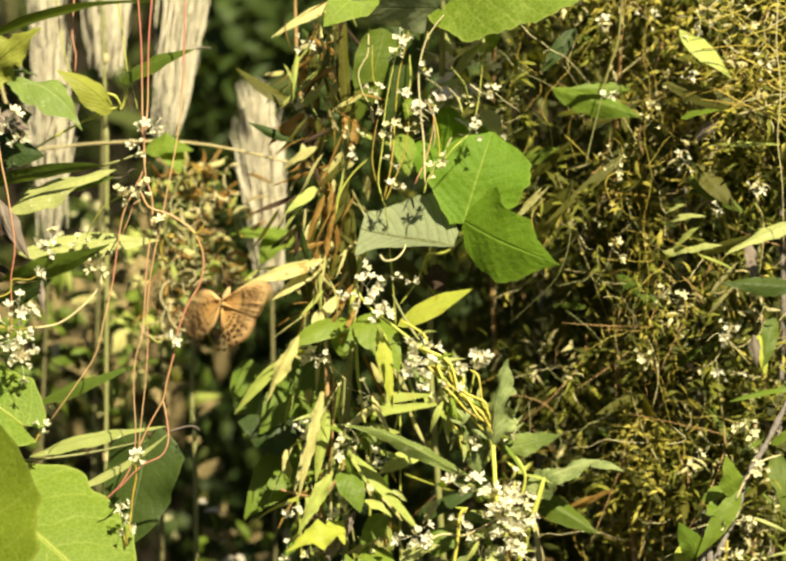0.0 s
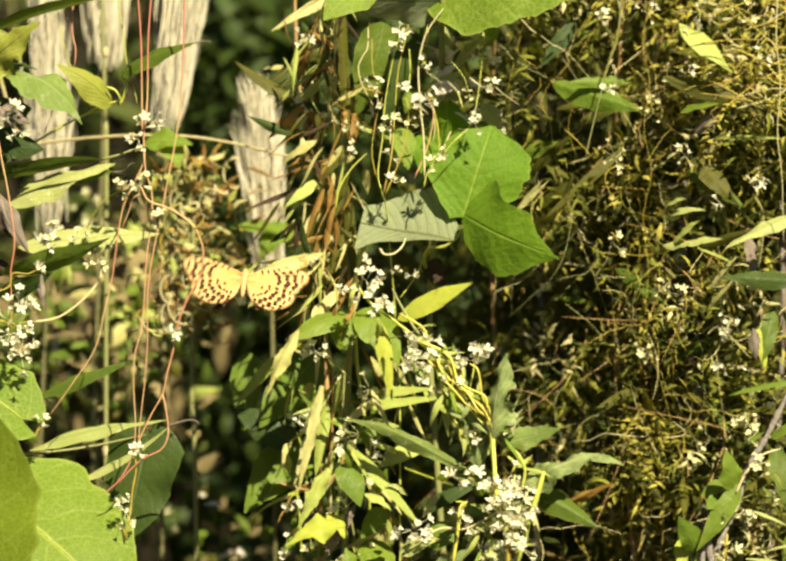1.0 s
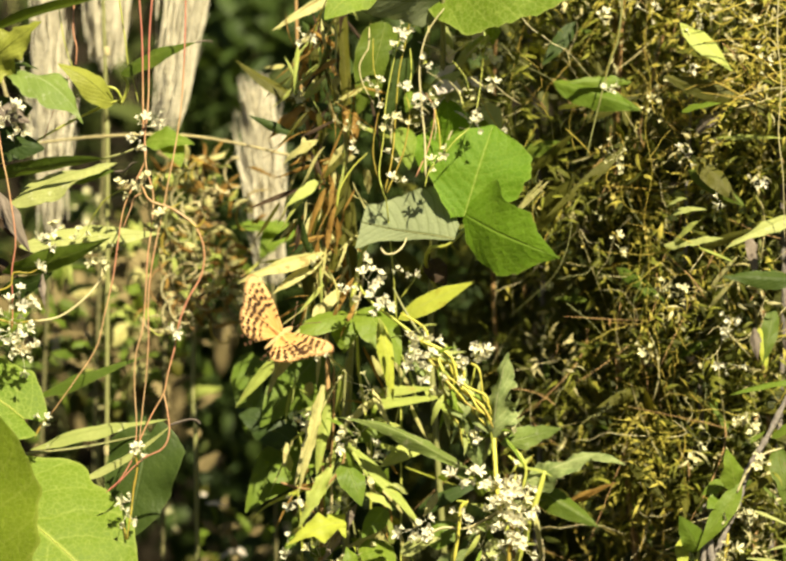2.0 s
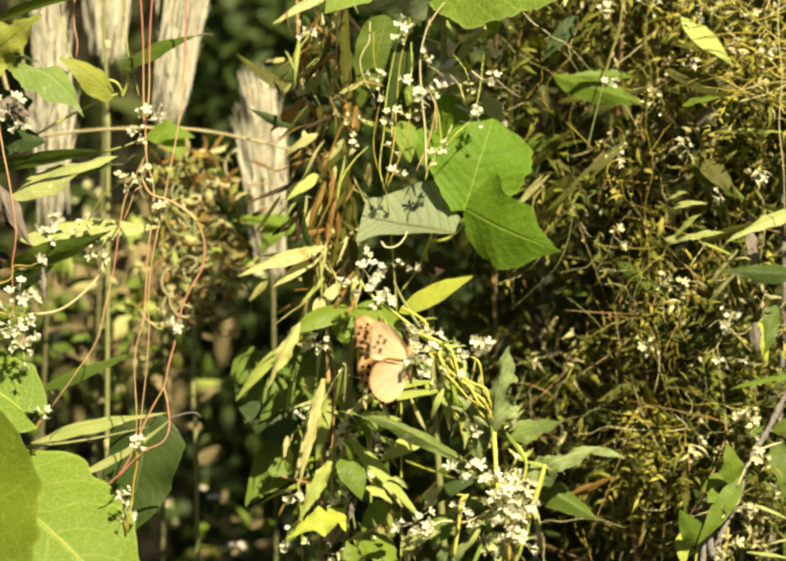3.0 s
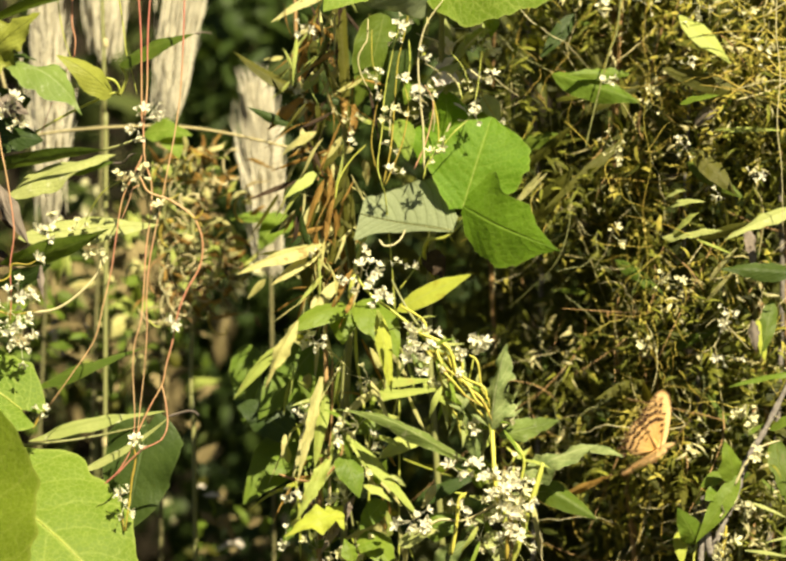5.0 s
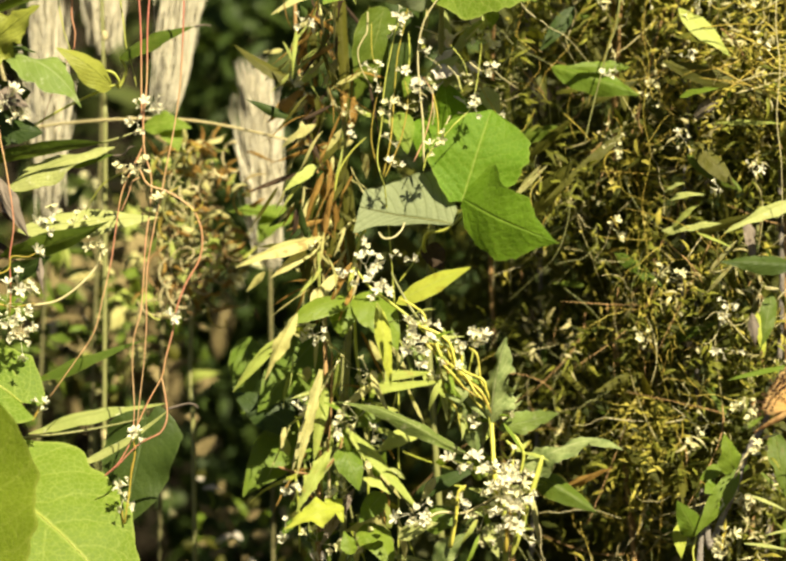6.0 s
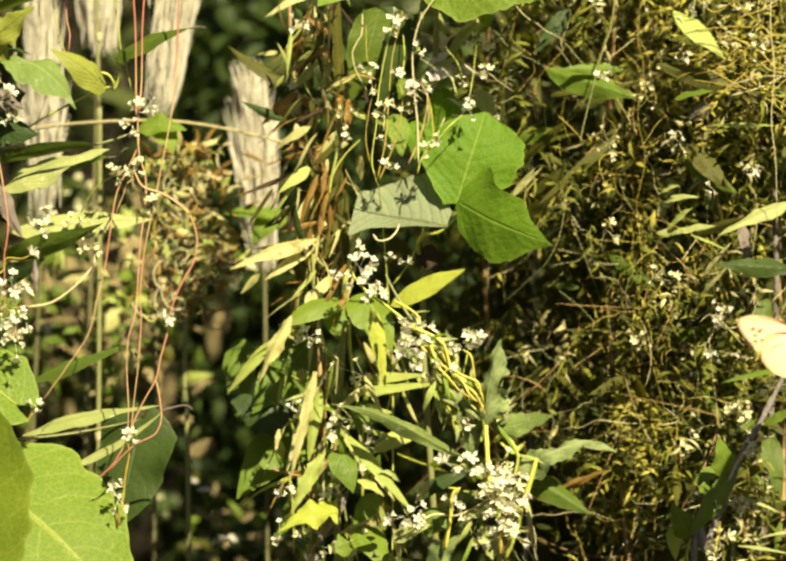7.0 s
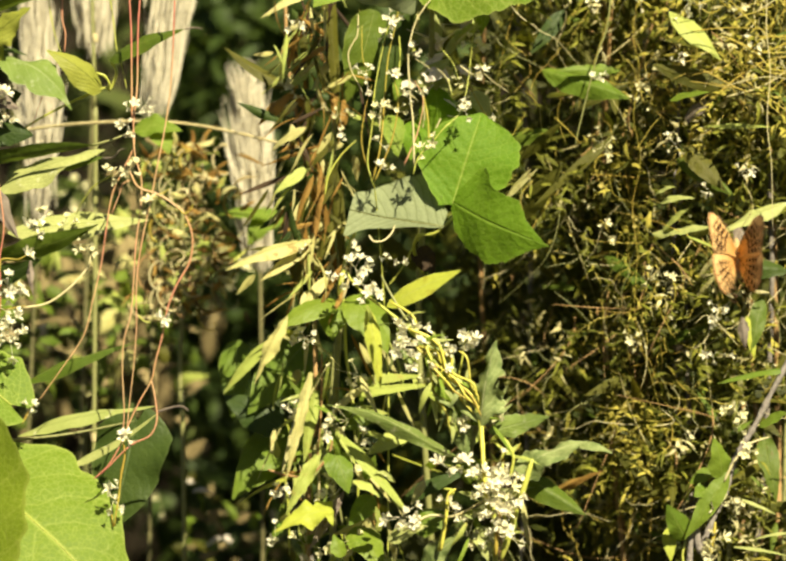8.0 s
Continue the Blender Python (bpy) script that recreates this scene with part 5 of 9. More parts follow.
    for x0, x1, z0, z1, m in ((665, 655, 720, 960, BROWN_STEM), (690, 670, 700, 900, STEM_DARK), (740, 732, 860, 1130, STEM_GREEN), (690, 715, 980, 1130, STEM_DARK), (660, 650, 950, 1140, DRYSTEM), (590, 600, 960, 1130, STEM_GREEN), (770, 765, 700, 860, STEM_DARK)):
        c = 0.0002877
        strand(ob, [((x0 - 784) * c, 0.05, 1.2 - (z0 - 560) * c), ((x0 + x1) / 2 * c - 784 * c + 0.001, 0.055, 1.2 - ((z0 + z1) / 2 - 560) * c), ((x1 - 784) * c, 0.06, 1.2 - (z1 - 560) * c)], 0.0009, m, "stalk")


# ------------------------------------------------------------------ centre: kudzu with its three-part leaf
def kudzu():
    ob = thing("kudzu_vine", "kudzu vine with broad three-part green leaves", "vine", (0.06, 0.16, 0))
    strand(ob, [(0.06, 0.16, 0), (0.06, 0.14, 0.6), (0.0285, 0.100, 1.0692), (0.0226, 0.100, 1.1822), (0.0284, 0.080, 1.2768), (0.0294, 0.030, 1.3598), (0.0294, 0.030, 1.4063)], 0.0022, STEM_DARK, "stem", 0.0016)
    strand(ob, [(0.0255, 0.090, 1.2000), (0.0193, 0.050, 1.2146), (0.0221, 0.030, 1.2232), (0.0307, 0.022, 1.2243), (0.0408, 0.020, 1.2327), (0.0434, 0.020, 1.2388)], 0.0013, STEM_GREEN, "petiole")
    # end leaflet, sunlit
    leaf(ob, (0.0411, 0.020, 1.2411), (0.0585, 0.035, 1.2943), 0.0596, "round", KUDZU, (0.05, -0.86, 0.50), "sunlit leaflet", arch=0.05, cup=0.12, wave=0.05, ragged=0.05, ns=60, nt=24, rib=LANCE_RIB,
         left=(0.25, 0.57, 0.80, 0.93, 0.84, 0.68, 0.45, 0.05), right=(0.25, 0.55, 0.84, 0.93, 1.02, 0.98, 0.66, 0.05), quilt=0.00022, veins=8)
    # right leaflet, hanging and half turned away
    leaf(ob, (0.0415, 0.008, 1.2421), (0.0961, -0.010, 1.2163), 0.0546, "ovate", KUDZU, (0.05, -0.90, -0.34), "hanging leaflet half in shade", arch=0.05, fold=0.10, wave=0.08, ragged=0.06, ns=60, nt=24,
         left=(0.30, 0.98, 0.84, 0.70, 0.68, 0.36, 0.15, 0.0), right=(0.15, 0.60, 0.84, 0.90, 0.86, 0.58, 0.24, 0.0), teeth=0.07, quilt=0.0001, veins=8)
    # left leaflet shows its pale underside
    leaf(ob, (0.0365, 0.020, 1.2278), (-0.0180, 0.030, 1.2384), 0.0616, "fan", KUDZU_UNDER, (0.12, -0.93, 0.30), "leaflet showing its pale ribbed underside", arch=-0.03, fold=0.04, wave=0.05, ragged=0.03, ns=60, nt=24, rib=STEM_DARK,
         left=(0.03, 0.07, 0.09, 0.14, 0.20, 0.25, 0.38, 0.55), right=(0.30, 0.75, 1.0, 0.95, 0.82, 0.68, 0.50, 0.36), quilt=0.00022, veins=9, slope=0.28)
    leaf(ob, (0.0340, 0.060, 1.2875), (0.0310, 0.050, 1.3112), 0.0236, "heart", KUDZU, (0.1, -0.85, 0.4), arch=0.06, ns=14)
    leaf(ob, (0.0229, 0.060, 1.2910), (0.0170, 0.050, 1.2673), 0.0173, "ovate", KUDZU, (-0.2, -0.85, 0.4), arch=0.06)
    leaf(ob, (0.0047, 0.060, 1.2939), (0.0099, 0.050, 1.2687), 0.0144, "ovate", HEART, (0.1, -0.85, 0.45), arch=0.06)
    # upper pair of leaves
    leaf(ob, (0.0317, 0.030, 1.3726), (0.1197, 0.000, 1.3801), 0.0639, "heart", HEART, (0.1, -0.88, 0.45), "broad sunlit green leaf", arch=0.05, fold=0.1, wave=0.06, ragged=0.05, teeth=0.05, ns=60, nt=24, rib=STEM_GREEN, quilt=0.00022, veins=6)
    leaf(ob, (0.0302, 0.030, 1.3662), (-0.0270, 0.000, 1.3675), 0.0331, "heart", KUDZU_UNDER, (0.05, -0.72, -0.6), "pale underside of a folded leaf", arch=0.04, ns=18)
    leaf(ob, (-0.0127, 0.010, 1.3790), (-0.0390, -0.010, 1.3531), 0.0273, "ovate", HEART, (0.1, -0.85, 0.4), arch=0.06)
    leaf(ob, (0.0193, 0.050, 1.3697), (-0.0047, 0.050, 1.2951), 0.0190, "blade", SHADE_DARK, (0.3, -0.9, 0.05), "dark green strap leaf", arch=0.03, fold=0.3)
    leaf(ob, (-0.0041, 0.060, 1.3555), (-0.0202, 0.060, 1.3012), 0.0273, "ovate", LANCE, (0.3, -0.85, 0.0), arch=0.05)
    leaf(ob, (0.0047, 0.070, 1.3207), (-0.0188, 0.070, 1.2883), 0.0230, "ovate", SHADE_DARK, (0.1, -0.9, 0.0), arch=0.05)
    leaf(ob, (0.0210, 0.045, 1.3110), (0.0411, 0.040, 1.3268), 0.0115, "ovate", LANCE_LIGHT, (0.1, -0.8, 0.5), "bleached curled leaf", arch=0.12, fold=0.4)
    for a, b, w, mat in (((0.0245, 0.045, 1.3197), (0.0411, 0.040, 1.3143), .014, PALE_DEAD), ((0.0426, 0.045, 1.3372), (0.0586, 0.040, 1.3452), .010, LANCE_LIGHT), ((0.0354, 0.050, 1.3316), (0.0280, 0.045, 1.3431), .008, PALE_DEAD), ((0.0515, 0.050, 1.3287), (0.0631, 0.045, 1.3343), .007, STRAW), ((0.0310, 0.050, 1.3126), (0.0426, 0.045, 1.3080), .009, LANCE_LIGHT), ((0.0442, 0.050, 1.3228), (0.0529, 0.045, 1.3153), .008, PALE_DEAD)):
        leaf(ob, a, b, w, "ovate", mat, (0.15, -0.75, 0.55), arch=0.25, fold=0.5, wave=0.5, ragged=0.15, ns=16)
    leaf(ob, (0.0252, 0.050, 1.3199), (0.0383, 0.045, 1.3308), 0.0069, "ovate", PALE_DEAD, (0.1, -0.8, 0.5), arch=0.12, fold=0.4, wave=0.4)
    leaf(ob, (0.0223, 0.060, 1.2161), (0.0310, 0.050, 1.2000), 0.0144, "ovate", BLACKENED, (0.1, -0.9, 0.0), "dark dead leaf", arch=0.1, wave=0.4)


def dodder_centre():
    ob = thing("dodder_vine", "golden dodder strands with tiny white flowers", "vine", (0.0, 0.06, 0))
    G, S = DODDER_GOLD, STEM_GREEN
    R = 0.00054
    strand(ob, [(0.0, 0.06, 0), (0.0047, 0.060, 1.0122), (0.0032, 0.060, 1.1589), (-0.0026, 0.030, 1.2407), (-0.0055, 0.020, 1.2550), (-0.0078, 0.020, 1.2666), (-0.0052, 0.020, 1.2869), (-0.0041, 0.020, 1.3043), (-0.0012, 0.020, 1.3216), (0.0026, 0.020, 1.3390), (0.0052, 0.020, 1.3463)], R, S, lumps=0.2)
    strand(ob, [(-0.0046, 0.025, 1.2551), (-0.0003, 0.025, 1.2754), (0.0017, 0.030, 1.2988), (0.0038, 0.030, 1.3250), (0.0076, 0.030, 1.3424), (0.0110, 0.030, 1.3598)], R, G)
    strand(ob, [(-0.0035, 0.020, 1.2545), (0.0017, 0.020, 1.2666), (0.0070, 0.020, 1.2811), (0.0098, 0.020, 1.3014), (0.0064, 0.020, 1.3159)], R * 0.9, G)
    strand(ob, [(-0.0084, 0.022, 1.2623), (-0.0113, 0.022, 1.2783), (-0.0093, 0.022, 1.2956), (-0.0055, 0.022, 1.3101)], R * 0.7, G)
    strand(ob, [(0.0191, 0.020, 1.2637), (0.0185, 0.020, 1.2869), (0.0168, 0.020, 1.3043), (0.0156, 0.020, 1.3274), (0.0191, 0.020, 1.3448), (0.0249, 0.020, 1.3550), (0.0301, 0.020, 1.3616)], R * 1.2, LANCE_STEM)
    strand(ob, [(0.0133, 0.020, 1.2637), (0.0206, 0.022, 1.2812), (0.0243, 0.022, 1.3014), (0.0191, 0.022, 1.3130)], R * 0.8, DODDER_PINK)
    strand(ob, [(0.0184, 0.005, 1.2576), (0.0213, 0.005, 1.2677), (0.0291, 0.005, 1.2764), (0.0363, 0.005, 1.2850), (0.0450, 0.010, 1.2935), (0.0492, 0.015, 1.3070), (0.0516, 0.020, 1.3245), (0.0539, 0.020, 1.3448), (0.0562, 0.020, 1.3535)], R * 0.75, S, lumps=0.3)
    strand(ob, [(0.0452, 0.020, 1.3216), (0.0524, 0.020, 1.3164), (0.0582, 0.020, 1.3173), (0.0657, 0.030, 1.3119), (0.0749, 0.050, 1.3068)], R, LANCE_STEM)
    strand(ob, [(0.0323, 0.030, 1.3337), (0.0381, 0.030, 1.3380), (0.0439, 0.030, 1.3424)], R * 1.2, LANCE_STEM)
    strand(ob, [(0.0424, 0.030, 1.3337), (0.0511, 0.030, 1.3424), (0.0564, 0.030, 1.3468)], R * 0.9, DRYSTEM)
    strand(ob, [(-0.0134, 0.030, 1.3511), (-0.0139, 0.030, 1.3395), (-0.0163, 0.030, 1.3351), (-0.0192, 0.030, 1.3279), (-0.0169, 0.030, 1.3177), (-0.0105, 0.030, 1.3061)], R, LANCE_STEM)
    strand(ob, [(-0.0113, 0.030, 1.3453), (-0.0110, 0.030, 1.3279), (-0.0078, 0.030, 1.3162)], R * 0.6, G)
    strand(ob, [(-0.0069, 0.010, 1.2231), (-0.0040, 0.008, 1.2196), (0.0017, 0.008, 1.2202), (0.0061, 0.010, 1.2242), (0.0081, 0.015, 1.2289)], R * 1.3, LANCE_STEM)
    strand(ob, [(-0.0325, 0.030, 1.2465), (-0.0302, 0.030, 1.2581), (-0.0230, 0.030, 1.2697), (-0.0142, 0.030, 1.2785)], R * 1.2, S)
    strand(ob, [(0.0047, 0.050, 1.1941), (0.0135, 0.050, 1.2059), (0.0193, 0.050, 1.2176), (0.0251, 0.040, 1.2233)], R * 0.8, S)
    rng = random.Random(61)
    for i in range(22):
        a0 = Vector((rng.uniform(0.0, 0.058), rng.uniform(0.02, 0.07), rng.uniform(1.29, 1.36)))
        b0 = a0 + Vector((rng.gauss(0.004, 0.012), rng.uniform(-0.01, 0.01), rng.uniform(-0.04, 0.0)))
        strand(ob, [tuple(a0), tuple(a0.lerp(b0, 0.5) + Vector((rng.gauss(0, 0.003), 0, 0))), tuple(b0)], rng.uniform(0.00025, 0.0006), rng.choice((LANCE_STEM, G, S, LANCE_STEM)), lumps=0.3)
        if i % 3 == 0:
            flowers(ob, tuple(b0), rng.randint(3, 6), rng.uniform(0.003, 0.006), size=0.0016, material=rng.choice((PETAL, PETAL_CREAM)))
    for i in range(14):
        q = Vector((rng.uniform(0.012, 0.058), rng.uniform(0.05, 0.09), rng.uniform(1.29, 1.365)))
        leaf(ob, tuple(q), tuple(q + Vector((rng.gauss(0, 0.012), -0.004, rng.gauss(-0.006, 0.010)))), rng.uniform(0.006, 0.013), "ovate", rng.choice((PALE_DEAD, LANCE_LIGHT, HEART, STRAW)), (0.1, -0.7, 0.6), arch=0.15, fold=0.3, ns=10, nt=5)
    for at, n, w in (((0.0040, 0.015, 1.3469), 9, 0.0075), ((0.0017, 0.015, 1.3382), 6, 0.0052), ((-0.0093, 0.020, 1.3173), 8, 0.0058), ((-0.0078, 0.020, 1.3095), 6, 0.0046), ((0.0185, 0.015, 1.3070), 12, 0.0081), ((0.0156, 0.015, 1.3027), 5, 0.0046),
                     ((0.0564, 0.030, 1.3322), 8, 0.0069), ((0.0511, 0.030, 1.3351), 6, 0.0058), ((0.0588, 0.020, 1.3164), 6, 0.0058), ((0.0485, 0.010, 1.2947), 7, 0.0063), ((0.0494, 0.010, 1.2996), 4, 0.0035), ((-0.0012, 0.015, 1.2769), 5, 0.0040),
                     ((-0.0515, 0.050, 1.3463), 8, 0.0086), ((0.0090, 0.020, 1.3159), 5, 0.0040), ((-0.0245, 0.040, 1.2773), 5, 0.0069), ((0.0017, 0.010, 1.2606), 6, 0.0086), ((-0.0174, 0.020, 1.2159), 4, 0.0058), ((0.0032, 0.030, 1.2102), 4, 0.0046), ((0.0122, 0.030, 1.2073), 4, 0.0040), ((-0.0442, 0.030, 1.2160), 3, 0.0029),
                     ((-0.0302, 0.030, 1.1977), 5, 0.0040), ((-0.0223, 0.020, 1.1971), 6, 0.0046)):
        flowers(ob, at, n, w, size=0.0019)
    for at, n, w in (((-0.0556, 0.050, 1.3103), 10, 0.0098), ((-0.0503, 0.050, 1.3059), 5, 0.0046), ((-0.0041, 0.020, 1.2956), 6, 0.0058), ((0.0081, 0.020, 1.2956), 8, 0.0069), ((-0.0186, 0.030, 1.2116), 4, 0.0075), ((0.0305, 0.004, 1.2772), 4, 0.0035), ((0.0242, 0.004, 1.2714), 4, 0.0035), ((-0.0245, 0.040, 1.2933), 10, 0.0144)):
        flowers(ob, at, n, w, size=0.0018, material=PETAL_CREAM)


# ------------------------------------------------------------------ centre: knotweed in flower
def knotweed():
    ob = thing("knotweed", "knotweed with yellow-green stems, white flowers and dull green leaves", "herb", (0.07, 0.02, 0))
    S = STEM_GREEN
    strand(ob, [(0.07, 0.02, 0), (0.068, 0.01, 0.6), (0.0665, 0.000, 1.0216), (0.0614, -0.010, 1.0681), (0.0593, -0.012, 1.0854), (0.0578, -0.015, 1.1084), (0.0544, -0.015, 1.1256), (0.0433, -0.012, 1.1413), (0.0275, -0.010, 1.1584), (0.0138, -0.008, 1.1713), (0.0017, -0.005, 1.1813), (-0.0112, 0.000, 1.1908), (-0.0178, 0.000, 1.1986), (-0.0196, 0.002, 1.2029)], 0.0017, S, "stem", 0.0007)
    strand(ob, [(0.0621, -0.000, 1.0648), (0.0549, -0.002, 1.0850), (0.0472, -0.002, 1.1080), (0.0397, -0.004, 1.1253), (0.0333, -0.006, 1.1426), (0.0241, -0.006, 1.1627), (0.0132, -0.004, 1.1770), (0.0046, 0.000, 1.1914), (0.0003, 0.000, 1.2000)], 0.0012, STEM_DARK, "stem", 0.0007)
    strand(ob, [(0.0506, 0.000, 1.0935), (0.0512, 0.000, 1.1022), (0.0550, 0.000, 1.1108), (0.0578, 0.000, 1.1180)], 0.0028, STEM_DARK, "stem", 0.0022)
    strand(ob, [(0.0691, -0.010, 1.0365), (0.0762, -0.015, 1.0597), (0.0824, -0.018, 1.0799), (0.0869, -0.018, 1.0956)], 0.0020, S, "stem", 0.0015)
    strand(ob, [(0.0633, -0.015, 1.1055), (0.0675, -0.018, 1.1085), (0.0732, -0.020, 1.1034), (0.0760, -0.020, 1.0957), (0.0738, -0.018, 1.0842)], 0.0014, S, "tendril")
    strand(ob, [(0.0662, -0.010, 1.1039), (0.0705, -0.010, 1.0991), (0.0671, -0.010, 1.0939), (0.0634, -0.010, 1.0982)], 0.0009, S, "tendril")
    strand(ob, [(0.0418, -0.015, 1.1399), (0.0518, -0.018, 1.1314), (0.0574, -0.020, 1.1200)], 0.0009, DODDER_GOLD, "tendril")
    strand(ob, [(0.0218, -0.014, 1.1599), (0.0303, -0.016, 1.1499), (0.0346, -0.016, 1.1399), (0.0503, -0.018, 1.1285)], 0.0009, DODDER_GOLD, "tendril")
    strand(ob, [(0.0333, -0.010, 1.0423), (0.0367, -0.010, 1.0566), (0.0390, -0.010, 1.0710), (0.0419, -0.010, 1.0767), (0.0362, -0.008, 1.0780)], 0.0011, S, "tendril")
    strand(ob, [(0.0132, -0.010, 1.0538), (0.0275, -0.010, 1.0624), (0.0419, -0.010, 1.0624), (0.0562, -0.012, 1.0696), (0.0619, -0.012, 1.0739)], 0.0009, LANCE_STEM, "tendril")
    strand(ob, [(0.0447, -0.010, 1.1426), (0.0470, -0.012, 1.1541), (0.0481, -0.012, 1.1627), (0.0504, -0.012, 1.1685)], 0.0007, S, "flower_stalk")
    strand(ob, [(0.0704, -0.015, 1.0483), (0.0719, -0.015, 1.0597), (0.0676, -0.015, 1.0683), (0.0690, -0.016, 1.0855), (0.0704, -0.016, 1.0941)], 0.0012, S, "flower_stalk")
    for at, n, w in (((-0.0147, -0.002, 1.2043), 8, 0.0086), ((-0.0078, -0.002, 1.2058), 4, 0.0040), ((-0.0046, -0.006, 1.1908), 11, 0.0086), ((-0.0092, -0.004, 1.1943), 5, 0.0058), ((0.0181, -0.012, 1.1728), 12, 0.0092), ((0.0120, -0.012, 1.1691), 7, 0.0058), ((0.0149, -0.014, 1.1608), 12, 0.0092),
                     ((0.0490, -0.014, 1.1679), 10, 0.0058), ((0.0510, -0.014, 1.1633), 7, 0.0046), ((0.0418, -0.014, 1.1593), 9, 0.0075), ((0.0361, -0.015, 1.1479), 10, 0.0086), 
                     ((0.0680, -0.020, 1.0937), 10, 0.0098), ((0.0632, -0.020, 1.0851), 14, 0.0104), ((0.0749, -0.020, 1.0871), 8, 0.0086), ((0.0674, -0.022, 1.0772), 12, 0.0115), ((0.0632, -0.020, 1.0671), 8, 0.0086),
                     ((0.0390, -0.012, 1.0897), 10, 0.0086), ((0.0462, -0.010, 1.0925), 6, 0.0058), ((0.0418, -0.012, 1.0653), 9, 0.0069), ((0.0117, -0.012, 1.0619), 12, 0.0098), ((0.0175, -0.012, 1.0590), 6, 0.0058), ((0.0633, -0.015, 1.0497), 12, 0.0086), ((0.0732, -0.020, 1.0528), 8, 0.0086),
                     ((-0.0442, 0.030, 1.1637), 14, 0.0098), ((-0.0498, 0.020, 1.1154), 11, 0.0081), ((-0.0585, 0.020, 1.0769), 10, 0.0069), ((-0.0105, 0.030, 1.1056), 4, 0.0040), ((-0.0601, 0.000, 1.0504), 6, 0.0069), ((0.0462, -0.010, 1.1183), 8, 0.0069), ((-0.0331, 0.030, 1.1085), 3, 0.0035), ((-0.0272, 0.020, 1.0726), 6, 0.0086)):
        flowers(ob, at, n, w, size=0.0024)
    for at, n, w in (((0.0289, -0.014, 1.1399), 6, 0.0144), ((0.0619, -0.010, 1.1226), 14, 0.0115), ((0.0646, -0.020, 1.0742), 10, 0.0201), ((0.0505, -0.010, 1.0509), 14, 0.0144), ((-0.0244, 0.030, 1.0867), 10, 0.0173), ((-0.0186, 0.030, 1.1157), 8, 0.0115), ((-0.0128, 0.040, 1.1417), 8, 0.0173), ((-0.0243, 0.020, 1.0436), 10, 0.0173), ((-0.0417, 0.020, 1.0436), 8, 0.0173)):
        flowers(ob, at, n, w, size=0.0025, material=PETAL_CREAM)
    for p, q, w in (((0.0298, -0.008, 1.1498), (0.0424, -0.010, 1.1220), 0.0063), ((0.0376, -0.006, 1.1440), (0.0522, -0.008, 1.1133), 0.0075), ((0.0328, -0.004, 1.1339), (0.0454, -0.006, 1.1075), 0.0069), ((0.0233, -0.006, 1.1598), (0.0347, -0.008, 1.1426), 0.0058), ((0.0448, -0.004, 1.1339), (0.0548, -0.006, 1.1167), 0.0052), ((0.0276, 0.000, 1.1468), (0.0348, 0.000, 1.1194), 0.0086)):
        leaf(ob, p, q, w, "lance", YGBLADE, (0.2, -0.8, 0.5), arch=0.06, fold=0.4)
    leaf(ob, (0.0443, 0.000, 1.0958), (-0.0333, -0.010, 1.1260), 0.0086, "lance", LANCE_DULL, (-0.10, -0.75, 0.45), "long arching dull green leaf", arch=0.13, fold=0.9, wave=0.5, twist=0.9, ragged=0.12, ns=30)
    leaf(ob, (0.0032, 0.030, 1.1820), (0.0472, 0.020, 1.2038), 0.0144, "lance", YELLOW, (0.1, -0.75, 0.6), "sunlit yellow leaf", arch=0.03, fold=0.15, wave=0.06)
    leaf(ob, (0.0575, -0.016, 1.1141), (0.0663, -0.020, 1.1634), 0.0190, "lance", GREYGREEN, (-0.30, -0.80, 0.5), "ragged felted grey-green leaf", arch=0.10, fold=0.7, ragged=0.40, wave=0.7, teeth=0.12, ns=30, nt=12)
    leaf(ob, (0.0418, -0.012, 1.1341), (0.0347, -0.014, 1.1691), 0.0081, "lance", GREYGREEN, (-0.2, -0.8, 0.5), arch=0.06, fold=0.3, ragged=0.2, wave=0.3)
    for tip in ((0.0751, -0.010, 1.1312), (0.0728, -0.010, 1.1369), (0.0705, -0.012, 1.1269), (0.0757, -0.010, 1.1269), (0.0677, -0.010, 1.1398)):
        leaf(ob, (0.0592, -0.005, 1.1133), tip, 0.0040, "blade", GREYGREEN, (0.1, -0.9, 0.4), arch=0.04, fold=0.3)
    leaf(ob, (0.0586, -0.004, 1.1081), (0.0605, -0.012, 1.1312), 0.0063, "lance", GREYDEAD, (-0.2, -0.9, 0.2), arch=0.05, wave=0.4)
    leaf(ob, (0.0419, -0.005, 1.1253), (0.0506, -0.005, 1.0952), 0.0144, "lance", GREYGREEN, (-0.2, -0.8, 0.0), arch=0.05, fold=0.3)
    leaf(ob, (0.0204, -0.000, 1.1626), (0.0420, 0.000, 1.1540), 0.0104, "lance", GREYGREEN, (0.1, -0.7, 0.5), arch=0.1, fold=0.2)
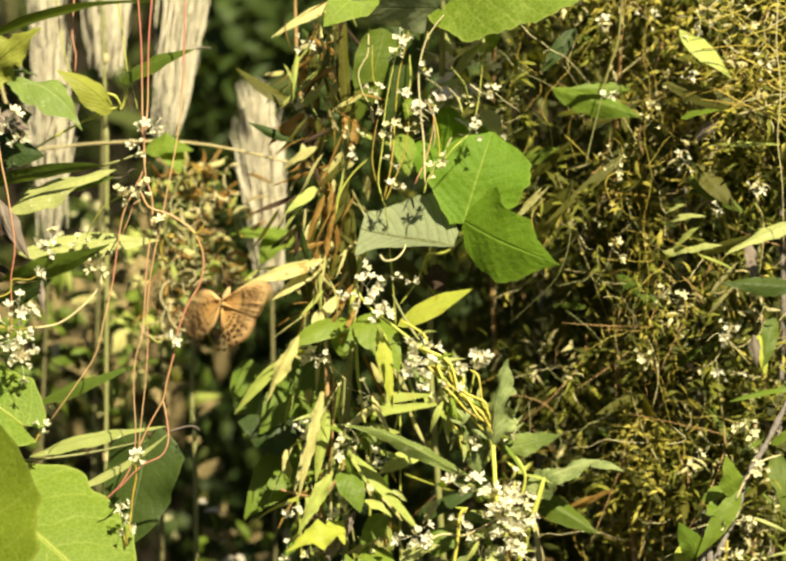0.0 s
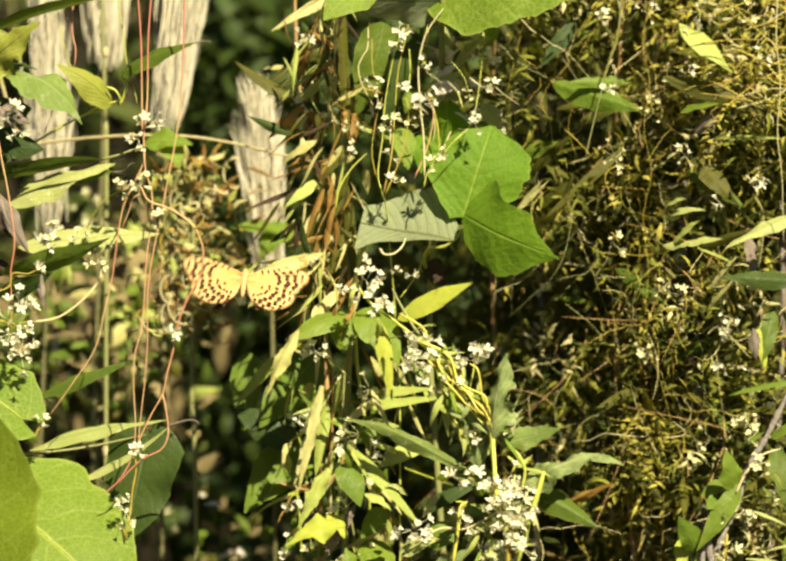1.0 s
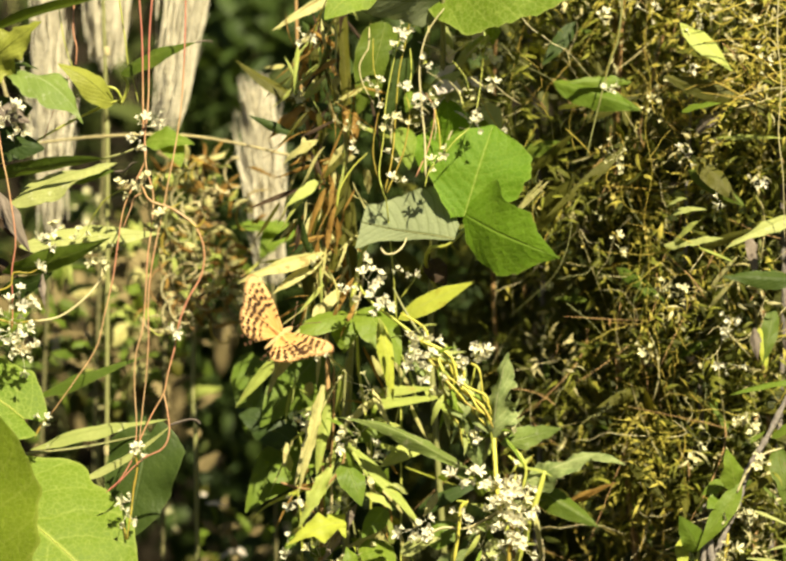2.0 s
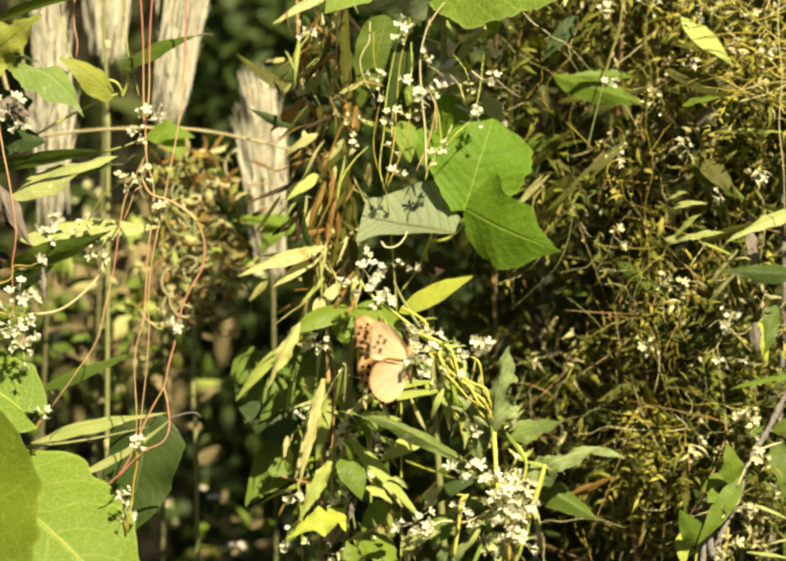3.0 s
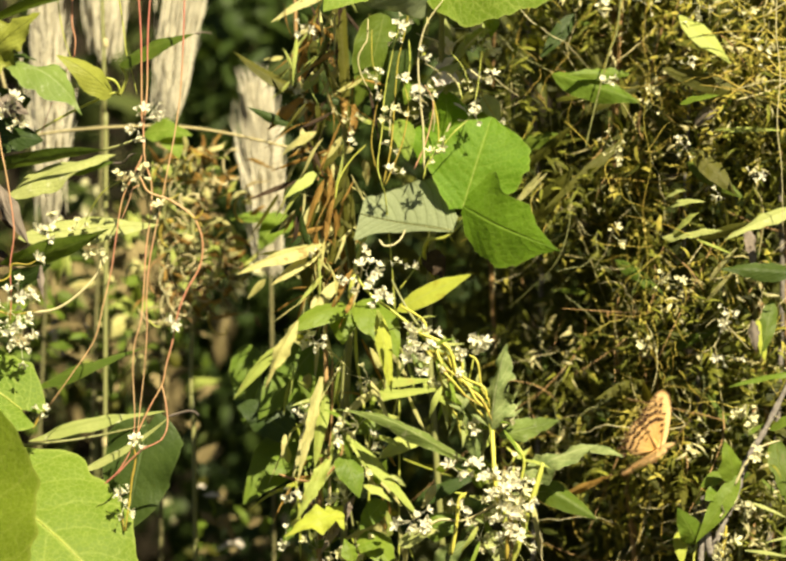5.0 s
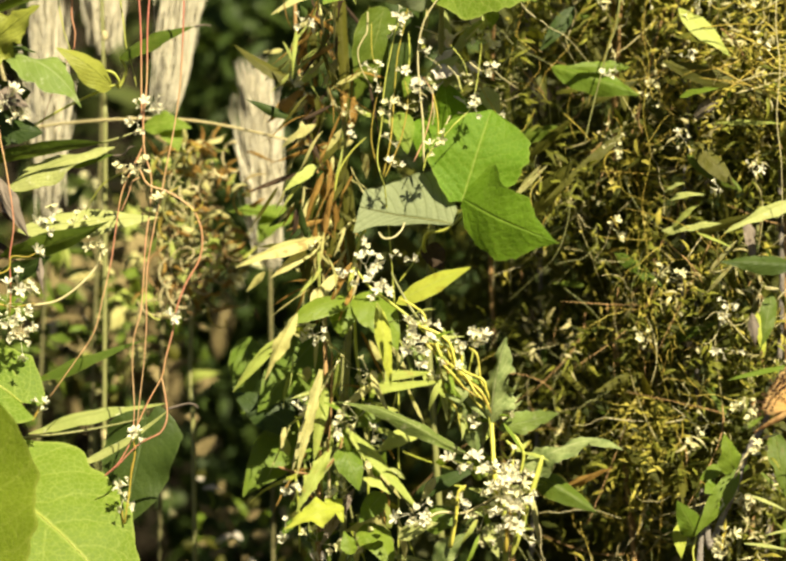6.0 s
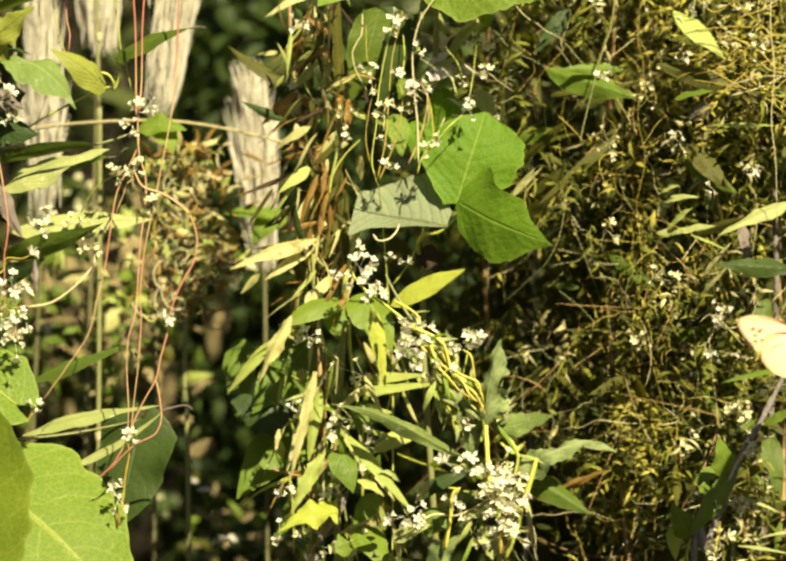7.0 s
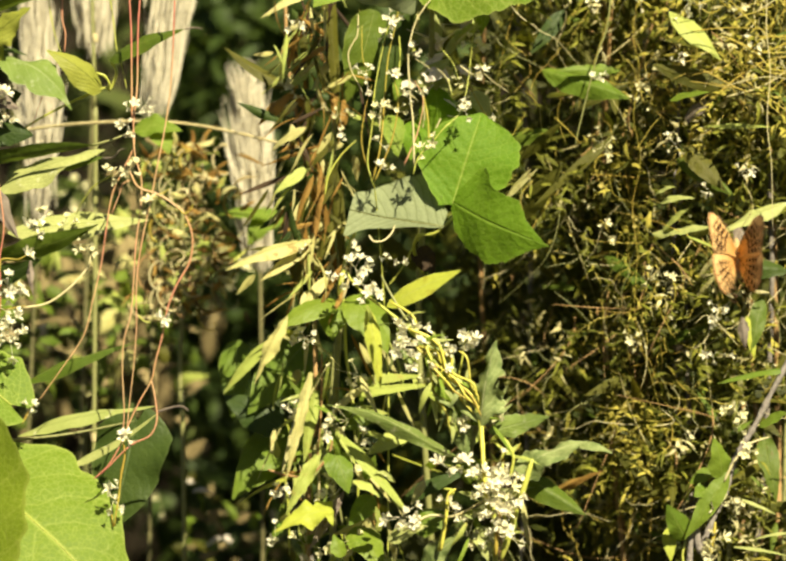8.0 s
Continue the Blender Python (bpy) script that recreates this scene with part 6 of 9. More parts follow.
    leaf(ob, (0.0347, -0.008, 1.1483), (0.0539, -0.010, 1.1168), 0.0127, "lance", GREYGREEN, (0.25, -0.8, 0.4), arch=0.04, fold=0.2, wave=0.2)
    leaf(ob, (0.0621, 0.000, 1.1102), (0.0972, -0.000, 1.1194), 0.0125, "lance", GREYGREEN_DEEP, (0.2, -0.8, 0.0), "holed dull green leaf", arch=-0.05, ragged=0.2, fold=0.1)
    leaf(ob, (0.0748, -0.012, 1.0882), (0.1189, -0.020, 1.1057), 0.0167, "ovate", GREYGREEN, (0.1, -0.7, 0.6), "mottled leaf with curled tip", arch=0.08, fold=0.55, ragged=0.2, wave=0.5, ns=30)
    leaf(ob, (0.1126, -0.020, 1.1034), (0.1322, -0.030, 1.0992), 0.0075, "lance", GREYGREEN, (0.1, -0.6, 0.75), arch=0.14, fold=0.4)
    leaf(ob, (0.0794, -0.000, 1.0855), (0.1179, -0.010, 1.0629), 0.0150, "lance", LANCE, (0.05, -0.75, 0.35), "dark green pointed leaf", arch=0.08, fold=0.6)
    leaf(ob, (0.0046, -0.000, 1.0489), (0.0275, -0.010, 1.0566), 0.0144, "ovate", LANCE_LIGHT, (0.1, -0.7, 0.7), "small pale rounded leaf", arch=0.06)
    leaf(ob, (0.0192, 0.030, 1.0547), (0.0424, 0.030, 1.0605), 0.0173, "ovate", GREEN, (0.1, -0.8, 0.3), arch=0.06)
    leaf(ob, (0.0135, 0.060, 1.0679), (0.0517, 0.060, 1.0855), 0.0104, "lance", SHADE_DARK, (0.1, -0.7, 0.5), arch=0.06)
    leaf(ob, (0.0450, 0.010, 1.0874), (0.0621, 0.000, 1.0921), 0.0173, "ovate", GREEN, (0.1, -0.8, 0.1), arch=0.06)
    leaf(ob, (0.0576, -0.010, 1.0566), (0.0618, -0.015, 1.0368), 0.0127, "ovate", LANCE_LIGHT, (0.1, -0.8, 0.5), arch=0.06)
    leaf(ob, (0.0247, -0.000, 1.0331), (0.0447, -0.010, 1.0509), 0.0144, "ovate", GREYGREEN, (0.1, -0.8, 0.4), arch=0.08, wave=0.3)
    leaf(ob, (0.0817, 0.030, 1.0721), (0.0860, 0.030, 1.0402), 0.0035, "blade", STRAW, (0.1, -0.8, 0.4), arch=0.1)
    # bundle of yellow stems that climbs through the flowers, and its side shoots
    rng = random.Random(84)
    for a, b, r in (((0.0155, -0.016, 1.1700), (0.0576, -0.014, 1.1170), .0013), ((0.0246, -0.018, 1.1628), (0.0590, -0.016, 1.1227), .0011), ((0.0218, -0.012, 1.1599), (0.0546, -0.018, 1.1314), .0012), ((0.0289, -0.018, 1.1485), (0.0619, -0.012, 1.1112), .0010), ((0.0332, -0.014, 1.1599), (0.0347, -0.012, 1.1226), .0009), ((0.0175, -0.010, 1.1627), (0.0405, -0.008, 1.1082), .0010), ((0.0046, -0.006, 1.1856), (0.0346, -0.016, 1.1499), .0011), ((0.0446, -0.016, 1.1571), (0.0576, -0.014, 1.1198), .0009)):
        a, b = Vector(a), Vector(b)
        side = Vector((rng.uniform(-0.004, 0.006), -0.002, rng.uniform(0.0, 0.006)))
        strand(ob, [a, a.lerp(b, 0.3) + side * 1.3, a.lerp(b, 0.55) + side * 0.2, a.lerp(b, 0.8) + side * 0.8, b], r * 0.72, YELLOW_STEM, "stem", r * 0.55, lumps=0.2)
    strand(ob, [(0.0576, -0.014, 1.1170), (0.0583, -0.018, 1.1028), (0.0594, -0.022, 1.0858), (0.0617, -0.020, 1.0714)], 0.0015, YELLOW_STEM, "stem", 0.0012)
    strand(ob, [(0.0347, -0.012, 1.0424), (0.0375, -0.014, 1.0597), (0.0389, -0.014, 1.0740), (0.0432, -0.014, 1.0783)], 0.0011, YELLOW_STEM, "stem", 0.0009)
    strand(ob, [(0.0660, -0.020, 1.0400), (0.0668, -0.022, 1.0543), (0.0703, -0.020, 1.0714)], 0.0013, DODDER_GOLD, "stem", 0.0010)
    for x, y, n, w in ((1005,985,9,.011), (1025,965,8,.010), (1040,1010,9,.011), (1015,1035,9,.011), (1000,1010,8,.010), (1045,1045,7,.009), (985,955,6,.008), (1030,1065,6,.008), (925,1010,6,.007), (830,715,6,.008), (850,700,6,.007), (832,735,5,.006)):
        k = 0.0002877 * (1 - 0.024 / 3)
        flowers(ob, ((x - 784) * k, -0.024, 1.2 - (y - 560) * k), n, w, size=0.0026)
    rng = random.Random(83)
    for i in range(64):
        s = rng.random()
        if i % 3:
            q = Vector((-0.0069, 0.000, 1.1885)).lerp(Vector((0.0577, -0.005, 1.1138)), s) + Vector((rng.gauss(0.002, 0.006), rng.uniform(-0.018, 0.004), rng.gauss(-0.003, 0.006)))
        else:
            q = Vector((0.0577, -0.006, 1.1024)).lerp(Vector((0.0649, -0.006, 1.0421)), s) + Vector((rng.gauss(-0.003, 0.013), rng.uniform(-0.018, 0.01), rng.gauss(0, 0.004)))
        d = Vector((rng.gauss(0.3, 0.5), rng.gauss(-0.2, 0.4), rng.gauss(-0.5, 0.6))).normalized()
        leaf(ob, tuple(q), tuple(q + d * rng.uniform(0.010, 0.026)), rng.uniform(0.002, 0.0042), rng.choice(("lance", "ovate")), rng.choice((YGBLADE, YGBLADE, LANCE_LIGHT, GREYGREEN, HEART)),
             (rng.gauss(0.15, 0.3), -0.75, rng.gauss(0.45, 0.3)), arch=rng.uniform(0.02, 0.2), fold=rng.uniform(0.1, 0.5), wave=0.2, ns=10, nt=4)


# ------------------------------------------------------------------ right: hedge overgrown with dodder
def hedge_front(x, z):
    """Depth of the hedge's uneven front."""
    p = Vector((x * 14, z * 14, 0))
    return 0.10 + 0.055 * noise.noise(p) + 0.03 * noise.noise(p * 2.7) - 0.05 * max(0.0, z - 1.33) * 8 - 0.03 * max(0.0, x - 0.16) * 8 + 0.09 * math.exp(-((x - 0.085) / 0.04) ** 2 - ((z - 1.195) / 0.065) ** 2) + 0.05 * math.exp(-((x - 0.098) / 0.032) ** 2 - ((z - 1.12) / 0.045) ** 2) + 0.12 * math.exp(-((x - 0.135) / 0.035) ** 2 - ((z - 1.34) / 0.035) ** 2) + 0.09 * math.exp(-((x - 0.14) / 0.03) ** 2 - ((z - 1.06) / 0.03) ** 2)


def hedge_density(x, z):
    """How thickly the hedge's front is set with small growth, from 0 to 1."""
    d = 0.42 + 1.1 * noise.noise(Vector((x * 22, z * 17, 7.0))) + 0.5 * noise.noise(Vector((x * 55, z * 45, 2.0)))
    d += 0.7 * math.exp(-((x - 0.152) / 0.013) ** 2) + 0.6 * math.exp(-((x - 0.20) / 0.04) ** 2 - ((z - 1.35) / 0.03) ** 2) + 0.3 * math.exp(-((x - 0.20) / 0.03) ** 2 - ((z - 1.17) / 0.05) ** 2)
    d -= 0.9 * math.exp(-((x - 0.10) / 0.035) ** 2 - ((z - 1.29) / 0.06) ** 2) + 0.4 * math.exp(-((x - 0.115) / 0.02) ** 2 - ((z - 1.34) / 0.03) ** 2)
    d -= 0.55 * math.exp(-((x - 0.118) / 0.022) ** 2 - ((z - 1.165) / 0.03) ** 2) + 0.30 * math.exp(-((x - 0.165) / 0.022) ** 2 - ((z - 1.205) / 0.025) ** 2)
    d += 0.22 * math.exp(-((x - 0.078) / 0.016) ** 2 - ((z - 1.185) / 0.04) ** 2)
    return d - (0.30 if z < 1.15 and x < 0.19 else 0.0)


def hedge_mass():
    rng = np.random.default_rng(21)
    pieces = []
    # dense core, then the leaves of the front
    for n, lo, hi, deep, ln, wd in ((9000, (0.00, 0, 0.0), (0.75, 0, 1.72), (0.05, 0.40), (0.02, 0.05), (0.006, 0.014)),
                                    (9000, (0.055, 0, 0.98), (0.30, 0, 1.42), (-0.01, 0.10), (0.007, 0.024), (0.0018, 0.0050)),
                                    (650, (0.055, 0, 0.98), (0.30, 0, 1.42), (0.0, 0.05), (0.03, 0.06), (0.006, 0.011))):
        p = clumps(rng, n, lo, hi, 22, (0.009, 0, 0.013)) if n == 9000 and lo[0] > 0.05 else cloud(rng, n, lo, hi)
        for q in p:
            q[1] = hedge_front(q[0], q[2]) + rng.uniform(*deep) + max(0.0, 0.10 - q[0]) * 0.8 + (0.0 if n > 9500 or hedge_density(q[0], q[2]) > 0.30 else 0.14)
        pieces.append(scatter_blades(p, rand_dirs(rng, n, (0.1, -0.3, -0.35)), rand_dirs(rng, n, (0.1, -0.4, 0.6)), rng.uniform(*ln, n), rng.uniform(*wd, n), 0.10))
    stuff("hedge_foliage", "dense hedge of small narrow olive leaves, coloured dark for shade", "hedge", HEDGE_SHADE_LEAF, pieces)
    n = 1450
    p = np.concatenate([clumps(rng, n - 700, (0.07, 0, 0.98), (0.30, 0, 1.42), 16, (0.006, 0, 0.012)), clumps(rng, 400, (0.138, 0, 1.05), (0.158, 0, 1.40), 20, (0.006, 0, 0.012)), clumps(rng, 300, (0.165, 0, 1.27), (0.24, 0, 1.40), 20, (0.010, 0, 0.008))])
    for q in p:
        q[1] = hedge_front(q[0], q[2]) + rng.uniform(-0.03, 0.06) + (0.0 if hedge_density(q[0], q[2]) > 0.4 else 0.10)
    a = scatter_blades(p, rand_dirs(rng, n, (0.2, -0.3, -0.2)), rand_dirs(rng, n, (0.1, -0.6, 0.6)), rng.uniform(0.004, 0.014, n), rng.uniform(0.0011, 0.0030, n), 0.18)
    stuff("hedge_yellow_leaves", "small yellowed leaves scattered through the hedge", "leaves", HEDGE_YELLOW, [a])


def hedge_sprigs():
    """Hanging sprigs with small narrow curved leaves, which give the hedge its texture."""
    rng = np.random.default_rng(47)
    for name, label, mat, count, size in (("hedge_sprigs", "hanging sprigs of small narrow olive-green leaves", SPRIG, 520, 1.15), ("pale_sprigs", "straw-coloured sprigs in the hedge, sunlight put into their pale colour", SPRIG_PALE, 210, 0.9), ("golden_sprigs", "golden sprigs twined with dodder in the hedge", HEDGE_YELLOW, 230, 0.8)):
        base, way = [], []
        for i in range(count):
            x, z = rng.uniform(0.06, 0.28), rng.uniform(1.02, 1.42)
            if name == "golden_sprigs" and i % 3:
                x, z = (rng.normal(0.150, 0.012), rng.uniform(1.05, 1.40)) if i % 3 == 1 else (rng.uniform(0.165, 0.25), rng.uniform(1.27, 1.40))
            if hedge_density(x, z) < rng.uniform(0.05, 0.8):
                continue
            q = np.array((x, hedge_front(x, z) + rng.uniform(-0.045, 0.03), z))
            d = np.array((rng.normal(0, 0.5), rng.normal(-0.1, 0.2), -0.7 + rng.normal(0, 0.5)))
            for k in range(rng.integers(7, 15)):
                d = d / np.linalg.norm(d) + rng.normal(size=3) * 0.16
                q = q + d * 0.0035
                out = rng.normal(size=3) * (1.0, 0.6, 0.8)
                base.append(q.copy())
                way.append(out / np.linalg.norm(out) + d * 0.7)
        n = len(base)
        a = scatter_blades(np.array(base), np.array(way), rand_dirs(rng, n, (0.15, -0.6, 0.6), 0.8), rng.uniform(0.005, 0.013, n) * size, rng.uniform(0.0011, 0.0024, n), 0.22, "lance", 4)
        stuff(name, label, "sprigs", mat, [a])


def hedge_tendrils():
    """Thin dry tendrils and dodder ends that cross the hedge's front in all directions."""
    rng = random.Random(139)
    for name, label, mat, count in (("straw_tendrils", "thin straw-coloured dry tendrils across the hedge", SPRIG_PALE, 60), ("rusty_tendrils", "thin rust-brown dry tendrils across the hedge", BROWN_STEM, 90), ("golden_tendrils", "thin golden dodder ends across the hedge", DODDER_GOLD, 80)):
        vs, fs = [], []
        for i in range(count):
            x, z = rng.uniform(0.075, 0.26), rng.uniform(1.02, 1.41)
            if i % 4 == 0:
                x = rng.gauss(0.152, 0.010)
            y = hedge_front(x, z) + rng.uniform(-0.05, 0.03)
            d = Vector((rng.gauss(0, 0.8), rng.gauss(0, 0.3), rng.gauss(0, 1.0))).normalized()
            bend = Vector((rng.gauss(0, 0.5), rng.gauss(0, 0.2), -0.3 + rng.gauss(0, 0.4)))
            ln = rng.uniform(0.012, 0.050)
            p = Vector((x, y, z))
            path = smooth_path([tuple(p + d * (ln * u) + bend * (ln * u * u * 1.3)) for u in (0.0, 0.33, 0.66, 1.0)], 4)
            r = rng.uniform(0.00025, 0.00050)
            v, f = tube_data(path, r, r * 0.6, 5, 0.15, i)
            k = len(vs)
            vs += v
            fs += [tuple(q + k for q in g) for g in f]
        tagged(new(name, mesh_of(name, vs, fs, None, mat)), label, "tendrils", kind="stuff")


def hedge_shrub():
    """The shrub that carries the hedge: its stems, and the leaves of the front that can be told apart."""
    ob = thing("hedge_shrub", "shrub with upright stems and narrow olive leaves under dodder", "shrub", (0.16, 0.25, 0))
    rng = random.Random(77)
    for i in range(16):
        x = rng.uniform(0.07, 0.30)
        pts = [(x + rng.uniform(-0.03, 0.03), 0.25, 0.0)]
        for k in range(1, 7):
            z = 0.3 * k
            pts.append((x + 0.012 * math.sin(2.1 * k + i), hedge_front(x, z) + 0.05 + rng.uniform(-0.015, 0.03), z))
        strand(ob, pts, rng.uniform(0.0016, 0.0032), rng.choice((STEM_DARK, BROWN_STEM, TWIG)), "stem", 0.001, step=5, sides=6)
    blades = [blade_mesh(ln, w, "lance", m, arch=a, fold=f, wave=0.15, seed=900 + i, ns=10, nt=4)
              for i, (ln, w, m, a, f) in enumerate(((0.020, 0.0034, HEDGE_SHADE_LEAF, 0.08, 0.4), (0.015, 0.003, HEDGE_SHADE_LEAF, 0.15, 0.3), (0.022, 0.0045, LANCE, 0.06, 0.5),
                                                    (0.014, 0.003, HEDGE_YELLOW, 0.2, 0.4), (0.018, 0.004, OLIVE, 0.15, 0.5), (0.040, 0.006, OLIVE, 0.08, 0.6), (0.020, 0.0045, HEDGE_SHADE_LEAF, 0.1, 0.3)))]
    for i in range(290):
        x, z = rng.uniform(0.085, 0.245), rng.uniform(1.02, 1.38)
        y = hedge_front(x, z) + rng.uniform(-0.035, 0.02)
        d = Vector((rng.gauss(0.2, 0.8), rng.gauss(-0.4, 0.5), rng.gauss(-0.25, 0.6)))
        m, _ = blade_frame((x, y, z), tuple(Vector((x, y, z)) + d.normalized()), (rng.gauss(0.1, 0.4), -0.6, rng.gauss(0.6, 0.4)))
        part_of("leaf", blades[i % len(blades)], ob, "", m)


def wiggle(rng, p, d, n, step, turn):
    pts = [Vector(p)]
    d = Vector(d).normalized()
    for _ in range(n):
        d = (d + Vector((rng.gauss(0, turn), rng.gauss(0, turn * 0.6), rng.gauss(0, turn)))).normalized()
        pts.append(pts[-1] + d * step)
    return pts


def dodder_right():
    """Threads and small flowers that run all over the hedge."""
    rng = random.Random(31)
    for name, label, mat, count in (("dodder_tangle", "tangled golden dodder threads over the hedge", DODDER_GOLD, 260), ("dry_threads", "pale dry thread-like stems over the hedge", LANCE_STEM, 90), ("green_threads", "thin green twining stems over the hedge", STEM_DARK, 90)):
        vs, fs, k = [], [], 0
        for i in range(count):
            x, z = rng.uniform(0.06, 0.27), rng.uniform(1.0, 1.40)
            if mat is DODDER_GOLD and i % 3 == 0:
                x, z = rng.gauss(0.150, 0.012), rng.uniform(1.05, 1.38)
            elif mat is DODDER_GOLD and i % 3 == 1:
                x, z = rng.uniform(0.16, 0.26), rng.uniform(1.28, 1.38)
            y = hedge_front(x, z) + rng.uniform(-0.05, 0.01)
            d = (rng.gauss(0, 0.6), rng.gauss(0, 0.2), rng.gauss(-0.5, 0.7))
            path = smooth_path(wiggle(rng, (x, y, z), d, rng.randint(4, 10), 0.006, 0.26), 3)
            v, f = tube_data(path, rng.uniform(0.00016, 0.00036), 0.00014, 5)
            vs += v
            fs += [tuple(q + k for q in g) for g in f]
            k = len(vs)
        tagged(new(name, mesh_of(name, vs, fs, None, mat)), label, "vine", kind="stuff")
    for name, label, mat, count, size in (("hedge_blossoms", "tiny cream flowers dotted over the hedge", PETAL_CREAM, 340, 0.0014), ("hedge_buds", "tiny golden buds dotted over the hedge", HEDGE_BUD, 560, 0.0012)):
        verts, faces = [], []
        for i in range(count // 4):
            x, z = rng.uniform(0.05, 0.27), rng.uniform(1.0, 1.40)
            if i % 3 == 0:
                x = rng.gauss(0.155, 0.02)
            if hedge_density(x, z) < 0.35:
                continue
            y = hedge_front(x, z) + rng.uniform(-0.045, 0.03)
            for _ in range(4):
                c = Vector((x + rng.gauss(0, 0.004), y + rng.gauss(0, 0.003), z + rng.gauss(0, 0.004)))
                blossom(verts, faces, c, Vector((rng.gauss(0, 0.7), -0.5, rng.gauss(0.2, 0.7))), size * rng.uniform(0.6, 1.3), rng)
        tagged(new(name, mesh_of(name, verts, faces, None, mat)), label, "flowers", kind="stuff")


def right_leaves():
    ob = thing("hedge_climber", "climber with pale and yellowed lance leaves in the hedge", "climber", (0.24, 0.1, 0))
    strand(ob, [(0.24, 0.1, 0), (0.235, 0.07, 0.6), (0.2396, 0.100, 1.0395), (0.2442, 0.120, 1.1581), (0.2426, 0.100, 1.2773), (0.2351, 0.080, 1.3359), (0.2292, 0.080, 1.3891)], 0.0014, STEM_DARK, "stem", 0.0012)
    strand(ob, [(0.2214, -0.010, 1.3778), (0.2202, -0.010, 1.3434), (0.2225, -0.010, 1.3176), (0.2208, -0.010, 1.2889), (0.2234, -0.010, 1.2631), (0.2246, -0.005, 1.2259)], 0.00037, LANCE_STEM, "tendril")
    for a, b, w, mat, f in (((0.0947, 0.075, 1.3209), (0.1470, 0.060, 1.3033), .017, GREEN, .6), ((0.1734, 0.060, 1.2690), (0.2065, 0.050, 1.2468), .0105, LANCE, .5), ((0.0803, 0.090, 1.2326), (0.1079, 0.075, 1.2664), .013, OLIVE, .6), ((0.0672, 0.100, 1.2773), (0.1052, 0.080, 1.2857), .011, LANCE, .5), ((0.1322, 0.090, 1.2119), (0.1607, 0.070, 1.1912), .008, LANCE, .5), ((0.1499, 0.090, 1.1407), (0.1195, 0.070, 1.1293), .008, OLIVE, .5), ((0.1618, 0.090, 1.1585), (0.1931, 0.070, 1.1706), .007, LANCE, .5), ((0.1022, 0.080, 1.0730), (0.1309, 0.060, 1.0856), .008, BROWN, .5), ((0.1381, 0.090, 1.0992), (0.1607, 0.070, 1.0734), .007, OLIVE, .5)):
        leaf(ob, a, b, w, "lance", mat, (0.05, -0.85, 0.30), arch=0.06, fold=f, wave=0.25, ragged=0.06)
    leaf(ob, (0.1668, 0.030, 1.3534), (0.1964, 0.020, 1.3245), 0.0138, "lance", YGBLADE, (0.2, -0.75, 0.6), "sunlit yellow-green leaf", arch=0.05, fold=0.2)
    leaf(ob, (0.1577, 0.040, 1.3230), (0.2278, 0.030, 1.2988), 0.0115, "lance", OLIVE, (0.1, -0.85, 0.2), "olive-brown narrow leaf", arch=0.03, fold=0.4)
    leaf(ob, (0.1679, 0.040, 1.3020), (0.1906, 0.030, 1.3069), 0.0069, "lance", GREEN, (0.1, -0.6, 0.7), arch=0.06)
    leaf(ob, (0.1773, 0.050, 1.2907), (0.1942, 0.040, 1.3035), 0.0081, "ovate", GREYDEAD, (0.1, -0.8, 0.4), arch=0.1, wave=0.3)
    leaf(ob, (0.1883, 0.040, 1.2869), (0.2270, 0.030, 1.2866), 0.0046, "blade", YGBLADE, (0.1, -0.7, 0.6), arch=0.02)
    leaf(ob, (0.1587, 0.030, 1.2465), (0.1703, 0.020, 1.2516), 0.0058, "lance", LANCE_LIGHT, (0.1, -0.65, 0.75), "pale leaf, sunlight put into its colour", arch=0.1)
    leaf(ob, (0.1616, 0.030, 1.2421), (0.1819, 0.020, 1.2449), 0.0063, "lance", LANCE_LIGHT, (0.1, -0.65, 0.75), "pale leaf, sunlight put into its colour", arch=0.1)
    leaf(ob, (0.1572, 0.030, 1.2247), (0.1911, 0.015, 1.2283), 0.0086, "lance", LANCE_LIGHT, (0.1, -0.65, 0.75), "pale leaf, sunlight put into its colour", arch=0.04, fold=0.4, wave=0.3, ragged=0.15)
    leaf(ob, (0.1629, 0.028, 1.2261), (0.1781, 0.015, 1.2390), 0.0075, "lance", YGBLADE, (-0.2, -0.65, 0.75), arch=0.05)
    leaf(ob, (0.2356, 0.010, 1.2433), (0.1910, -0.000, 1.2224), 0.0098, "lance", LANCE_LIGHT, (0.05, -0.65, 0.75), "pale leaf, sunlight put into its colour", arch=0.05, fold=0.4, wave=0.3, ragged=0.15)
    leaf(ob, (0.2363, 0.020, 1.2035), (0.1894, 0.010, 1.2064), 0.0115, "lance", SHADE_DARK, (0.0, -0.75, 0.3), "dark green leaf", arch=0.04, fold=0.5, ragged=0.1, wave=0.2)
